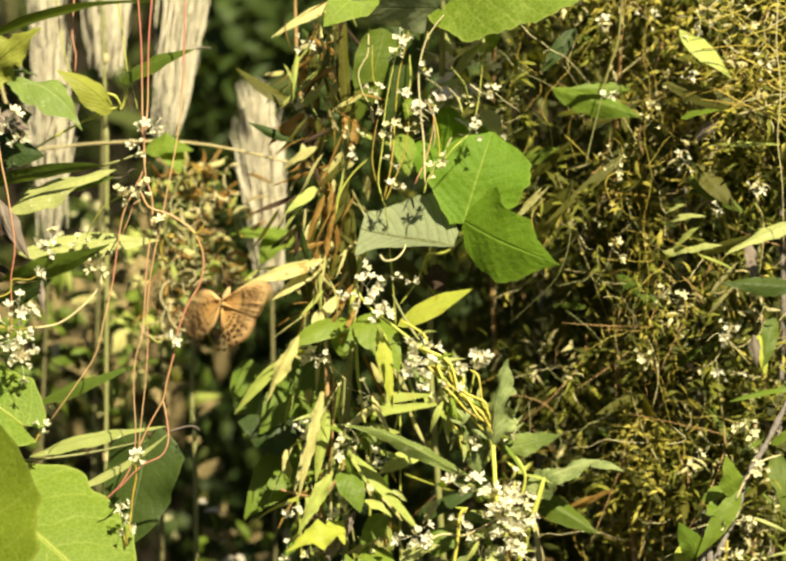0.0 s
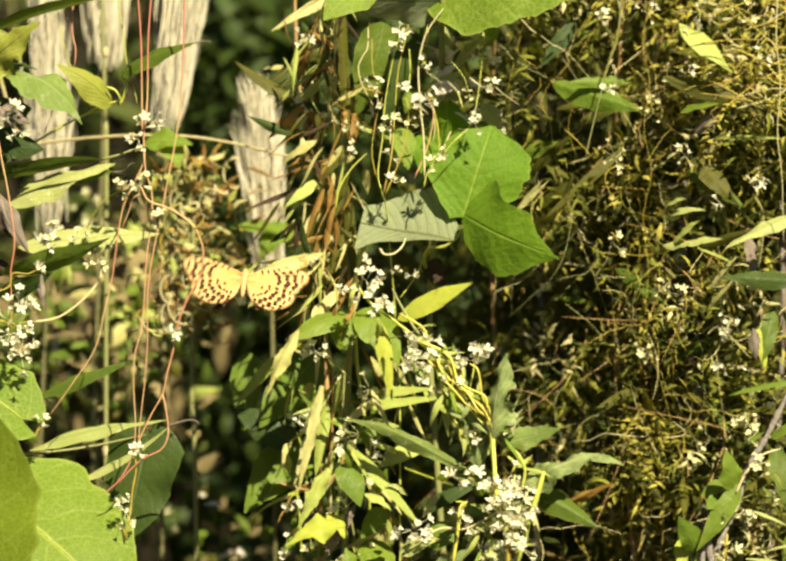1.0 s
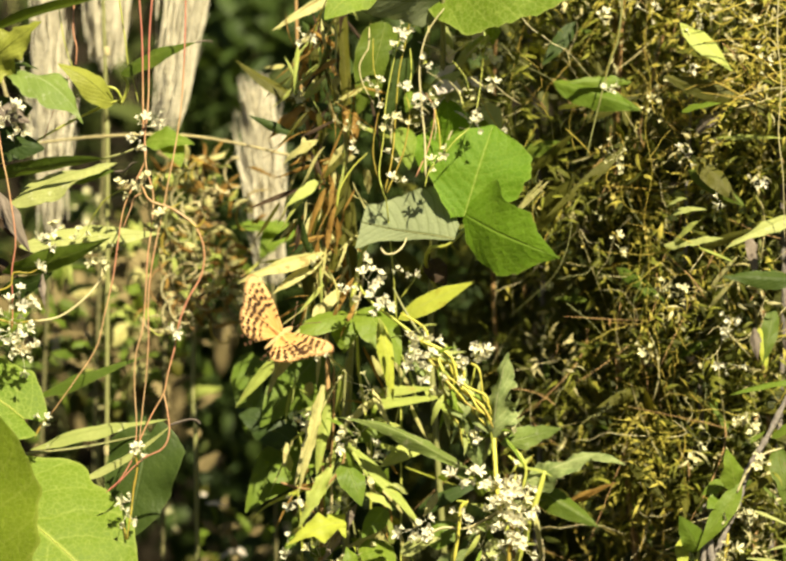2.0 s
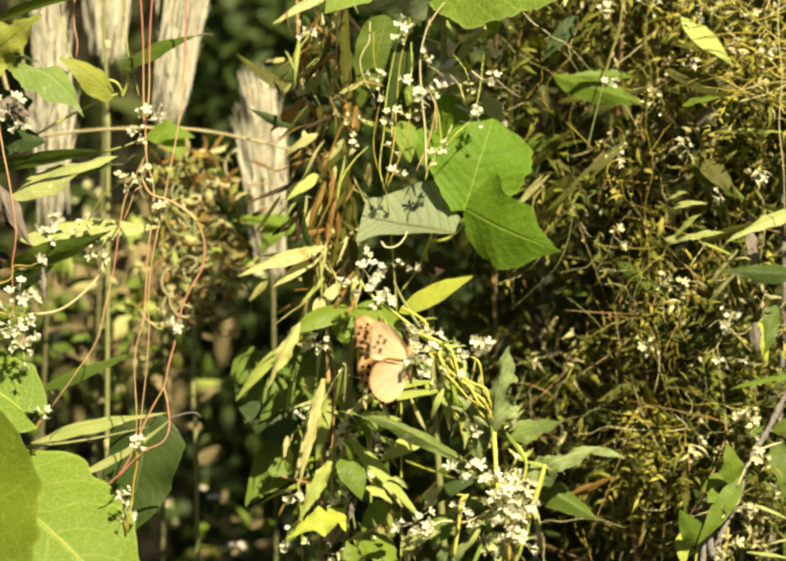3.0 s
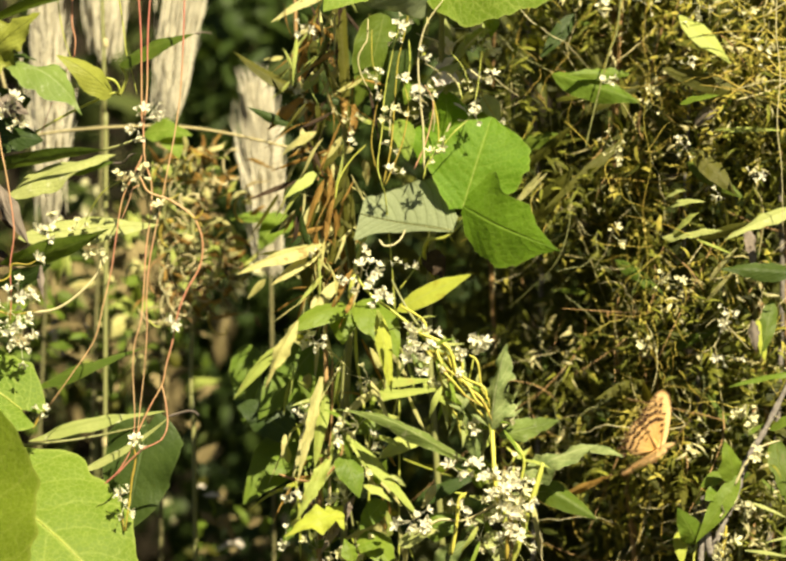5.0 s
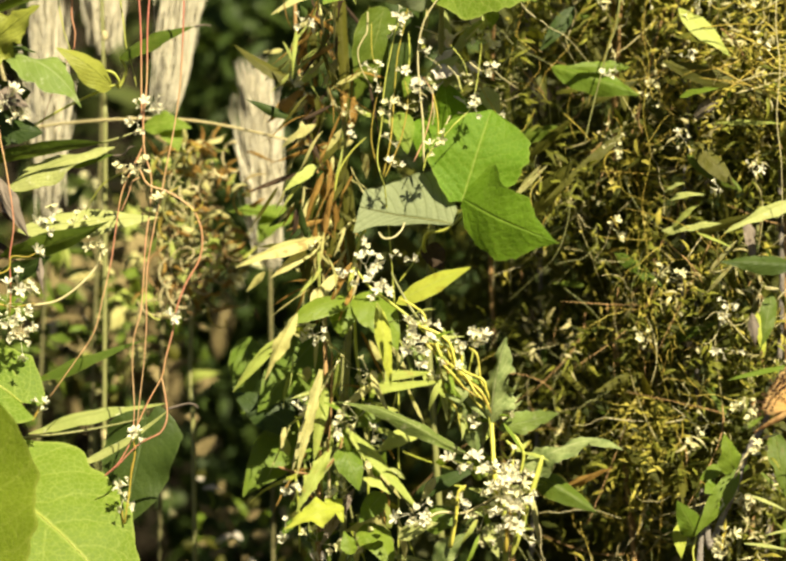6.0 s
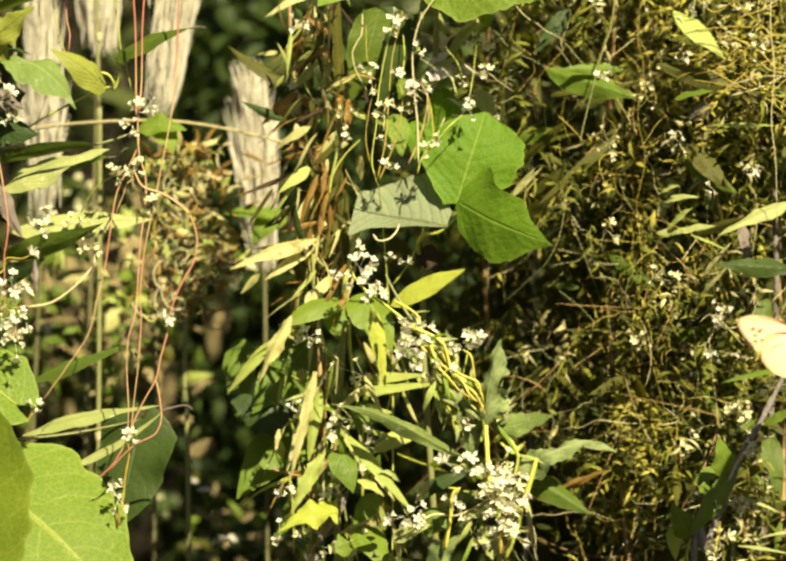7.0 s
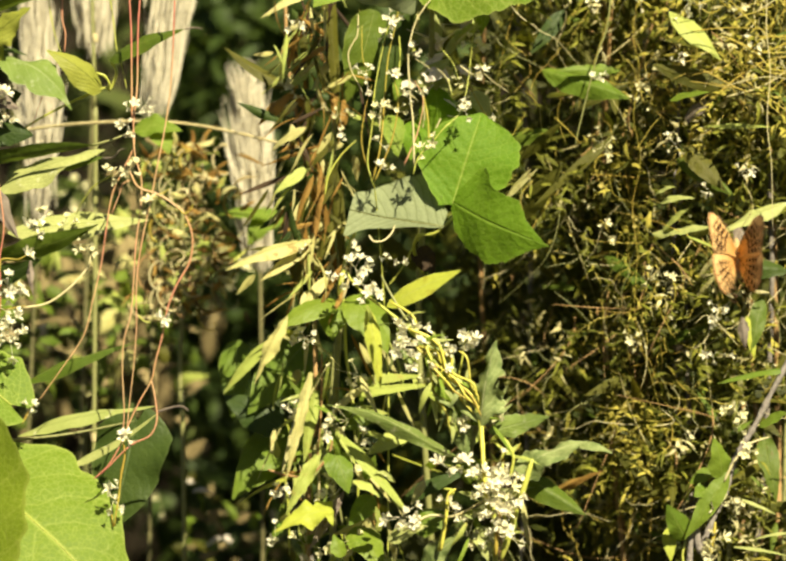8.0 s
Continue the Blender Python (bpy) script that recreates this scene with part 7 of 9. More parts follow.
    leaf(ob, (0.2073, 0.040, 1.2306), (0.2104, 0.030, 1.2058), 0.0075, "lance", GREYDEAD, (0.3, -0.85, 0.1), "mauve-grey dead leaf", arch=0.1, fold=0.7, wave=0.4, ragged=0.2)
    leaf(ob, (0.2088, 0.020, 1.1768), (0.2105, 0.015, 1.1581), 0.0063, "lance", GREYDEAD, (-0.2, -0.85, 0.2), arch=0.1, fold=0.6, wave=0.4, ragged=0.2)
    leaf(ob, (0.2211, 0.030, 1.1884), (0.2138, 0.020, 1.1551), 0.0104, "lance", LANCE, (0.1, -0.8, 0.4), arch=0.06, fold=0.3)
    leaf(ob, (0.2121, 0.025, 1.1768), (0.2161, 0.020, 1.1522), 0.0075, "lance", YELLOW, (0.3, -0.8, 0.4), "yellow and green leaf", arch=0.06, fold=0.3)
    leaf(ob, (0.2348, -0.000, 1.1468), (0.1931, 0.000, 1.1381), 0.0075, "lance", GREEN, (0.1, -0.45, 0.85), "bright green leaf", arch=0.06, fold=0.4)
    leaf(ob, (0.2175, 0.000, 1.1137), (0.2340, -0.010, 1.1226), 0.0104, "lance", GREEN, (0.1, -0.6, 0.7), arch=0.05)
    leaf(ob, (0.2226, 0.030, 1.1070), (0.2291, 0.020, 1.0697), 0.0127, "ovate", LANCE, (-0.1, -0.85, 0.3), arch=0.05)
    leaf(ob, (0.1848, 0.030, 1.2000), (0.2001, 0.020, 1.2188), 0.0040, "blade", STRAW, (0.1, -0.85, 0.4), arch=0.03)
    leaf(ob, (0.1834, 0.030, 1.1884), (0.1987, 0.020, 1.2058), 0.0029, "blade", STRAW, (0.1, -0.85, 0.4), arch=0.03)
    leaf(ob, (0.1770, 0.020, 1.2232), (0.1987, 0.020, 1.2139), 0.0020, "blade", YGBLADE, (0.1, -0.85, 0.4), arch=0.03)
    leaf(ob, (0.1773, 0.050, 1.2761), (0.2000, 0.040, 1.2496), 0.0132, "lance", OLIVE, (0.1, -0.85, 0.3), arch=0.04, fold=0.3)
    leaf(ob, (0.1401, 0.070, 1.3207), (0.1015, 0.060, 1.3203), 0.0075, "lance", GREEN, (0.0, -0.8, 0.2), arch=0.04, fold=0.3, ragged=0.2)
    leaf(ob, (0.1085, 0.090, 1.3571), (0.0874, 0.080, 1.3300), 0.0098, "lance", SHADE_DARK, (0.0, -0.9, 0.1), arch=0.04, fold=0.3)
    leaf(ob, (0.0815, 0.080, 1.2679), (0.1074, 0.060, 1.2910), 0.0069, "blade", OLIVE, (0.1, -0.8, 0.3), arch=0.04, fold=0.3)
    leaf(ob, (0.0720, 0.050, 1.2439), (0.0915, 0.040, 1.2627), 0.0035, "blade", STRAW, (0.1, -0.8, 0.4), arch=0.02)
    leaf(ob, (0.0749, 0.050, 1.2483), (0.0878, 0.040, 1.2627), 0.0029, "blade", STRAW, (0.1, -0.8, 0.4), arch=0.02)
    leaf(ob, (0.1377, 0.080, 1.2827), (0.0901, 0.070, 1.2412), 0.0069, "blade", OLIVE, (0.0, -0.8, 0.2), arch=0.04, fold=0.3)
    strand(ob, [(0.2067, 0.010, 1.1596), (0.1894, 0.010, 1.1769), (0.1807, 0.010, 1.1726)], 0.00028, LANCE_STEM, "tendril")
    strand(ob, [(0.1587, 0.030, 1.1128), (0.1703, 0.030, 1.1157), (0.1630, 0.030, 1.1230)], 0.00031, LANCE_STEM, "tendril")
    strand(ob, [(0.1606, 0.040, 1.2175), (0.1732, 0.030, 1.2058), (0.1819, 0.030, 1.1927)], 0.00043, BROWN_STEM, "tendril")
    strand(ob, [(0.1012, 0.050, 1.1912), (0.1158, 0.050, 1.1795), (0.1246, 0.050, 1.1693)], 0.00025, STEM_DARK, "tendril")
    strand(ob, [(0.1522, 0.040, 1.3749), (0.1464, 0.040, 1.3429), (0.1502, 0.040, 1.3195), (0.1469, 0.040, 1.2933), (0.1510, 0.040, 1.2671), (0.1464, 0.040, 1.2408), (0.1493, 0.040, 1.2117), (0.1481, 0.040, 1.1767), (0.1592, 0.040, 1.1359), (0.1685, 0.050, 1.1005), (0.1729, 0.050, 1.0771)], 0.00019, DODDER_GOLD, "tendril", lumps=0.35)
    strand(ob, [(0.1348, 0.050, 1.3755), (0.1319, 0.050, 1.3463), (0.1261, 0.050, 1.3287), (0.1158, 0.050, 1.2878), (0.1135, 0.050, 1.2761)], 0.00062, STEM_DARK, "tendril")
    strand(ob, [(0.1049, 0.030, 1.2479), (0.1020, 0.030, 1.2262), (0.0947, 0.030, 1.2087), (0.0805, 0.040, 1.1942), (0.0676, 0.050, 1.1824)], 0.00025, STEM_DARK, "tendril")
    for at, n, w in (((0.1193, 0.020, 1.3564), 8, 0.0075), ((0.1499, 0.030, 1.3587), 8, 0.0086), ((0.1951, 0.010, 1.1827), 9, 0.0127), ((0.1937, 0.010, 1.1769), 8, 0.0086), ((0.1906, 0.030, 1.2494), 4, 0.0046), ((0.1914, 0.020, 1.1566), 6, 0.0115), ((0.1703, 0.030, 1.2770), 8, 0.0069), ((0.2095, 0.030, 1.2610), 6, 0.0069), ((0.2132, 0.020, 1.3303), 12, 0.0115), ((0.1712, 0.020, 1.3245), 7, 0.0075), ((0.1790, 0.030, 1.3598), 10, 0.0144), ((0.1227, 0.040, 1.3152), 9, 0.0086)):
        flowers(ob, at, n, w, size=0.0018)
    for at, n, w in (((0.1668, 0.020, 1.1957), 12, 0.0115), ((0.1558, 0.030, 1.2000), 8, 0.0115), ((0.2035, 0.005, 1.1222), 12, 0.0115), ((0.2063, 0.005, 1.1135), 8, 0.0069), ((0.1305, 0.050, 1.2761), 14, 0.0132), ((0.1568, 0.050, 1.3141), 20, 0.0173), ((0.2016, 0.020, 1.3564), 16, 0.0173), ((0.1290, 0.050, 1.2263), 8, 0.0115), ((0.1504, 0.040, 1.1621), 12, 0.0173), ((0.1848, 0.030, 1.1128), 8, 0.0115), ((0.1761, 0.030, 1.1012), 10, 0.0086)):
        flowers(ob, at, n, w, size=0.0017, material=PETAL_CREAM)
    # golden strands across the upper corner
    rng = random.Random(9)
    for i in range(34):
        a = Vector((rng.uniform(0.165, 0.235), rng.uniform(0.0, 0.03), rng.uniform(1.30, 1.37)))
        b = a + Vector((rng.uniform(0.02, 0.06), rng.uniform(-0.01, 0.01), rng.uniform(-0.035, 0.03)))
        strand(ob, [tuple(a), tuple(a.lerp(b, 0.5) + Vector((0, 0, rng.uniform(-0.008, 0.008)))), tuple(b)], rng.uniform(0.0003, 0.0007), rng.choice((DODDER_GOLD, DODDER_GOLD, LANCE_STEM)), "tendril")


def twig():
    ob = thing("woody_twig", "grey woody twig with a few small fresh green leaves", "twig", (0.17, 0.03, 0))
    strand(ob, [(0.17, 0.03, 0), (0.172, 0.02, 0.6), (0.1772, 0.000, 1.0216), (0.1844, 0.000, 1.0418), (0.1910, -0.000, 1.0605), (0.1988, -0.000, 1.0777), (0.2037, -0.000, 1.0950), (0.2146, -0.000, 1.1137), (0.2256, -0.000, 1.1353), (0.2463, 0.000, 1.1741)], 0.0023, TWIG, "stem", 0.0015, lumps=0.28, sides=9, step=10)
    strand(ob, [(0.1970, -0.006, 1.0823), (0.2027, -0.007, 1.0938), (0.2113, -0.007, 1.1038), (0.2228, -0.006, 1.1081)], 0.0009, LANCE_STEM, "tendril")
    strand(ob, [(0.1884, -0.005, 1.0391), (0.1912, -0.006, 1.0507), (0.1921, -0.006, 1.0593)], 0.0016, DODDER_GOLD, "tendril", lumps=0.4)
    leaf(ob, (0.1962, -0.005, 1.0845), (0.1910, -0.010, 1.1077), 0.0150, "ovate", GREEN, (0.2, -0.72, 0.65), "fresh green ribbed leaf", arch=0.06, fold=0.25)
    leaf(ob, (0.2000, -0.004, 1.0879), (0.1743, -0.010, 1.0495), 0.0121, "lance", GREEN, (0.25, -0.85, 0.3), "fresh green leaf", arch=0.05, fold=0.2)
    leaf(ob, (0.1758, -0.000, 1.0489), (0.1640, -0.010, 1.0695), 0.0144, "ovate", GREEN, (-0.1, -0.85, 0.3), arch=0.06, fold=0.25)
    leaf(ob, (0.1887, -0.000, 1.0777), (0.1795, -0.010, 1.0738), 0.0115, "ovate", GREEN, (-0.1, -0.8, 0.3), arch=0.06)
    leaf(ob, (0.1663, 0.010, 1.0557), (0.1672, 0.000, 1.0360), 0.0086, "lance", YELLOW, (-0.1, -0.85, 0.3), arch=0.06)
    leaf(ob, (0.1923, 0.010, 1.0889), (0.1778, 0.010, 1.0802), 0.0086, "lance", GREEN, (-0.1, -0.8, 0.4), arch=0.04)
    strand(ob, [(0.1962, -0.005, 1.0845), (0.1972, -0.003, 1.0778), (0.1985, -0.001, 1.0763)], 0.0007, STEM_GREEN, "petiole")
    strand(ob, [(0.1758, -0.000, 1.0489), (0.1738, 0.000, 1.0389), (0.1772, 0.000, 1.0216)], 0.0008, STEM_GREEN, "petiole")
    leaf(ob, (0.2068, -0.010, 1.0724), (0.2264, -0.015, 1.0640), 0.0029, "blade", LANCE_LIGHT, (0.0, -0.7, 0.7), arch=0.02)
    leaf(ob, (0.2025, -0.010, 1.0452), (0.2336, -0.015, 1.0403), 0.0029, "blade", LANCE_LIGHT, (0.0, -0.7, 0.7), arch=0.03)
    leaf(ob, (0.2340, -0.010, 1.0532), (0.2136, -0.015, 1.0497), 0.0026, "blade", LANCE_LIGHT, (0.0, -0.7, 0.7), arch=0.05)
    for at, n, w in (((0.1954, -0.008, 1.0703), 6, 0.0063), ((0.2026, -0.008, 1.0694), 5, 0.0052), ((0.2106, -0.008, 1.1010), 6, 0.0046), ((0.1911, -0.008, 1.0494), 10, 0.0075), ((0.1897, -0.008, 1.0422), 8, 0.0058), ((0.2043, -0.004, 1.1224), 8, 0.0069)):
        flowers(ob, at, n, w, size=0.0024, material=PETAL_CREAM)



# ------------------------------------------------------------------ butterfly
def wing_material(name, inner, outer, edge, through_light):
    m, nt, bsdf, out = shader(name)
    uv = nt.nodes.new("ShaderNodeUVMap")
    uv.uv_map = "blade"
    sep = nt.nodes.new("ShaderNodeSeparateXYZ")
    nt.links.new(uv.outputs["UV"], sep.inputs[0])
    r, a = sep.outputs["X"], sep.outputs["Y"]
    co = nt.nodes.new("ShaderNodeTexCoord").outputs["Object"]
    f = noise_of(nt, 900.0, 3.0, co)
    col = blend(nt, r, inner, outer)
    col = blend(nt, calc(nt, "MULTIPLY", ramp(nt, f, 0.4, 0.7), 0.25), col, tuple(0.6 * c for c in inner))
    vein = ramp(nt, calc(nt, "ABSOLUTE", calc(nt, "SUBTRACT", calc(nt, "FRACT", calc(nt, "MULTIPLY", a, 9.0)), 0.5)), 0.05, 0.0)
    col = blend(nt, calc(nt, "MULTIPLY", vein, 0.35), col, tuple(0.45 * c for c in inner))
    col = blend(nt, calc(nt, "MULTIPLY", ramp(nt, r, 0.955, 0.985), 0.8), col, edge)
    nt.links.new(col, bsdf.inputs["Base Color"])
    bsdf.inputs["Roughness"].default_value = 0.75
    bsdf.inputs["Specular IOR Level"].default_value = 0.2
    bump(nt, bsdf, calc(nt, "ADD", f, vein), 0.3, 0.0003)
    tr = nt.nodes.new("ShaderNodeBsdfTranslucent")
    nt.links.new(col, tr.inputs["Color"])
    mx = nt.nodes.new("ShaderNodeMixShader")
    mx.inputs[0].default_value = through_light
    nt.links.new(bsdf.outputs[0], mx.inputs[1])
    nt.links.new(tr.outputs[0], mx.inputs[2])
    nt.links.new(mx.outputs[0], out.inputs["Surface"])
    return m


WING = wing_material("orange_wing", (0.70, 0.38, 0.10), (0.85, 0.60, 0.28), (0.30, 0.13, 0.04), 0.34)
WING_UNDER = wing_material("pale_wing_underside", (0.78, 0.72, 0.52), (0.84, 0.56, 0.28), (0.76, 0.44, 0.22), 0.30)
FORE_UNDER = wing_material("cream_wing_underside", (0.84, 0.70, 0.42), (0.84, 0.62, 0.36), (0.72, 0.46, 0.24), 0.30)
SPOT = plain_material("wing_spot", (0.035, 0.018, 0.010), (0.07, 0.035, 0.018), 0.8, 900.0, 0.1, 0.1)
FUR = plain_material("body_fur", (0.34, 0.22, 0.09), (0.50, 0.36, 0.17), 0.9, 1500.0, 0.8, 0.1)
FUR_DARK = plain_material("antenna_brown", (0.10, 0.06, 0.03), (0.18, 0.10, 0.05), 0.6, 900.0, 0.1)


def wing_outline(points, n=44):
    """A closed smooth outline that starts at the wing's root."""
    p = [Vector((x, y, 0)) * 0.001 for x, y in points]
    return smooth_path(p, max(2, n // (len(p) - 1)))


def wing_mesh(outline, side, root, lift, material, rings=7):
    n = len(outline)
    verts, uvs, faces = [], [], []
    r0 = Vector((root[0], root[1], 0)) * 0.001
    for i in range(rings + 1):
        s = i / rings
        for j, q in enumerate(outline):
            p = r0.lerp(q, s)
            flute = 0.00012 * s * math.sin(j * 9 * 2 * math.pi / n)
            z = 0.0016 * math.sin(math.pi * s) + flute + lift
            verts.append((side * p.x, p.y, z))
            uvs.append((s, j / n))
    for i in range(rings):
        for j in range(n - 1):
            a = i * n + j
            faces.append((a, a + 1, a + n + 1, a + n))
    return mesh_of("wing", verts, faces, uvs, material)


def spots_mesh(spots, side, up):
    verts, faces = [], []
    for x, y, rx, ry, turn in spots:
        k = len(verts)
        c, s = math.cos(turn), math.sin(turn)
        for i in range(9):
            w = 2 * math.pi * i / 9
            px, py = rx * math.cos(w), ry * math.sin(w)
            verts.append((side * (x + px * c - py * s) * 0.001, (y + px * s + py * c) * 0.001, 0.0016 * 0.8 + up))
        faces.append(tuple(range(k, k + 9)))
    return mesh_of("spots", verts, faces, None, SPOT)


FORE = ((0, 3.5), (8, 8.0), (18, 12.2), (28, 14.0), (35, 13.0), (37.5, 9.5), (35.5, 4.0), (31.5, -2.0), (29, -6.5), (24, -7.0), (14, -4.5), (0, -2.0))
HIND = ((0, 0.5), (7, 3.2), (18, 5.2), (26, 1.5), (28.8, -6.5), (26, -14), (21.5, -18.5), (15.5, -21.5), (9.5, -20.5), (4.0, -16), (1.0, -9), (0, -3))


def spot_rows(hind):
    rng = random.Random(3 + hind)
    rows = []
    if hind:
        c, spans = (2.0, -3.0), ((24.2, 0.8, 0.9), (20.4, 1.0, 1.0), (16.0, 0.95, 0.9), (11.5, 0.6, 0.6))
        a0, a1, count = -4, -76, 7
    else:
        c, spans = (0.0, 0.0), ((33.2, 0.75, 0.8), (28.8, 1.0, 0.95), (24.0, 1.05, 1.0), (19.0, 0.9, 0.9))
        a0, a1, count = 19, -9, 5
    for k, (r, rx, ry) in enumerate(spans):
        for i in range(count):
            a = radians(a0 + (a1 - a0) * i / (count - 1))
            q = r * (1 + (0.02 if i % 2 else -0.02) - (0.06 * abs(i / (count - 1) - 0.4) if not hind else 0.0))
            rows.append((c[0] + q * math.cos(a), c[1] + q * math.sin(a), 1.3 * rx * rng.uniform(0.85, 1.25), 1.35 * ry * rng.uniform(0.8, 1.2), a))
    if not hind:
        for x, y in ((9, 5.5), (12.5, 6.8), (16, 8.0), (19, 9.6)):
            rows.append((x, y, 0.55, 1.5, 0.3))
    else:
        for x, y in ((9, -6), (12, -9)):
            rows.append((x, y, 0.6, 1.1, -0.5))
    return rows


def butterfly():
    ob = thing("butterfly", "orange fritillary butterfly with black spotted wings in flight", "butterfly", (0, 0, 1.2))

    def piece(name, me, parent, label="", m=None):
        q = new(name, me)
        q.parent = parent
        if m is not None:
            q.matrix_basis = m
        if label:
            q["label"] = label
        return q
    body = smooth_path([(0, 0.0105, 0), (0, 0.008, 0.0002), (0, 0.004, 0.0006), (0, -0.001, 0.0004), (0, -0.007, -0.0002), (0, -0.0135, -0.0010)], 5)
    widths = [0.0006, 0.0016, 0.0024, 0.0020, 0.0016, 0.0006]
    verts, faces = [], []
    n = len(body)
    for i, p in enumerate(body):
        q = i / (n - 1) * 5
        k = min(4, int(q))
        r = widths[k] + (widths[k + 1] - widths[k]) * (q - k)
        r *= 1 + 0.05 * math.sin(i * 2.2)
        for j in range(10):
            w = 2 * math.pi * j / 10
            verts.append((r * math.cos(w), p.y, p.z + r * math.sin(w)))
    for i in range(n - 1):
        for j in range(10):
            faces.append((i * 10 + j, i * 10 + (j + 1) % 10, (i + 1) * 10 + (j + 1) % 10, (i + 1) * 10 + j))
    faces.append(tuple(range(10)))
    faces.append(tuple(range((n - 1) * 10, n * 10)))
    piece("body", mesh_of("body", verts, faces, None, FUR), ob, "furry tan body")
    for side in (-1, 1):
        v, f = tube_data(smooth_path([(side * 0.0006, 0.0102, 0.0006), (side * 0.004, 0.016, 0.003), (side * 0.0085, 0.0225, 0.004)], 6), 0.00018, 0.00022, 5)
        k = len(v)
        v2, f2 = tube_data([Vector((side * 0.0083, 0.0222, 0.0040)), Vector((side * 0.0088, 0.0230, 0.0040)), Vector((side * 0.0093, 0.0238, 0.0040))], 0.0004, 0.0004, 6)
        piece("antenna", mesh_of("antenna", v + v2, f + [tuple(q + k for q in g) for g in f2], None, FUR_DARK), ob)
    wings = []
    for side in (-1, 1):
        fore = piece("forewing", wing_mesh(wing_outline(FORE), side, (0, 1), 0.0004, WING), ob, "orange forewing with rows of black spots")
        piece("spot_pattern", spots_mesh(spot_rows(False), side, 0.0013), fore, "black spots")
        piece("underside_spot_pattern", spots_mesh([(x, y, 0.8 * a, 0.8 * b, c) for x, y, a, b, c in spot_rows(False)[6:9] + spot_rows(False)[11:14:2]], side, -0.0012), fore, "few black spots")
        piece("underside", wing_mesh(wing_outline(FORE), side, (0, 1), -0.0001, FORE_UNDER), fore, "cream and peach underside")
        hind = piece("hindwing", wing_mesh(wing_outline(HIND), side, (0, -1), -0.0002, WING), ob, "orange hindwing with rows of black spots")
        piece("spot_pattern", spots_mesh(spot_rows(True), side, 0.0009), hind, "black spots")
        piece("underside", wing_mesh(wing_outline(HIND), side, (0, -1), -0.0007, WING_UNDER), hind, "pale silvery buff underside")
        wings.append((fore, hind))
    return ob, wings


# ------------------------------------------------------------------ build
ground()
bank()
far_foliage()
plumes()
floor_tangle()
withered_climber()
heart_climber()
lance_herb()
dodder_left()
grass_clump()
kudzu()
dodder_centre()
knotweed()
hedge_mass()
hedge_sprigs()
hedge_tendrils()
right_leaves()
twig()
dodder_right()
hedge_shrub()
INSECT, WINGS = butterfly()


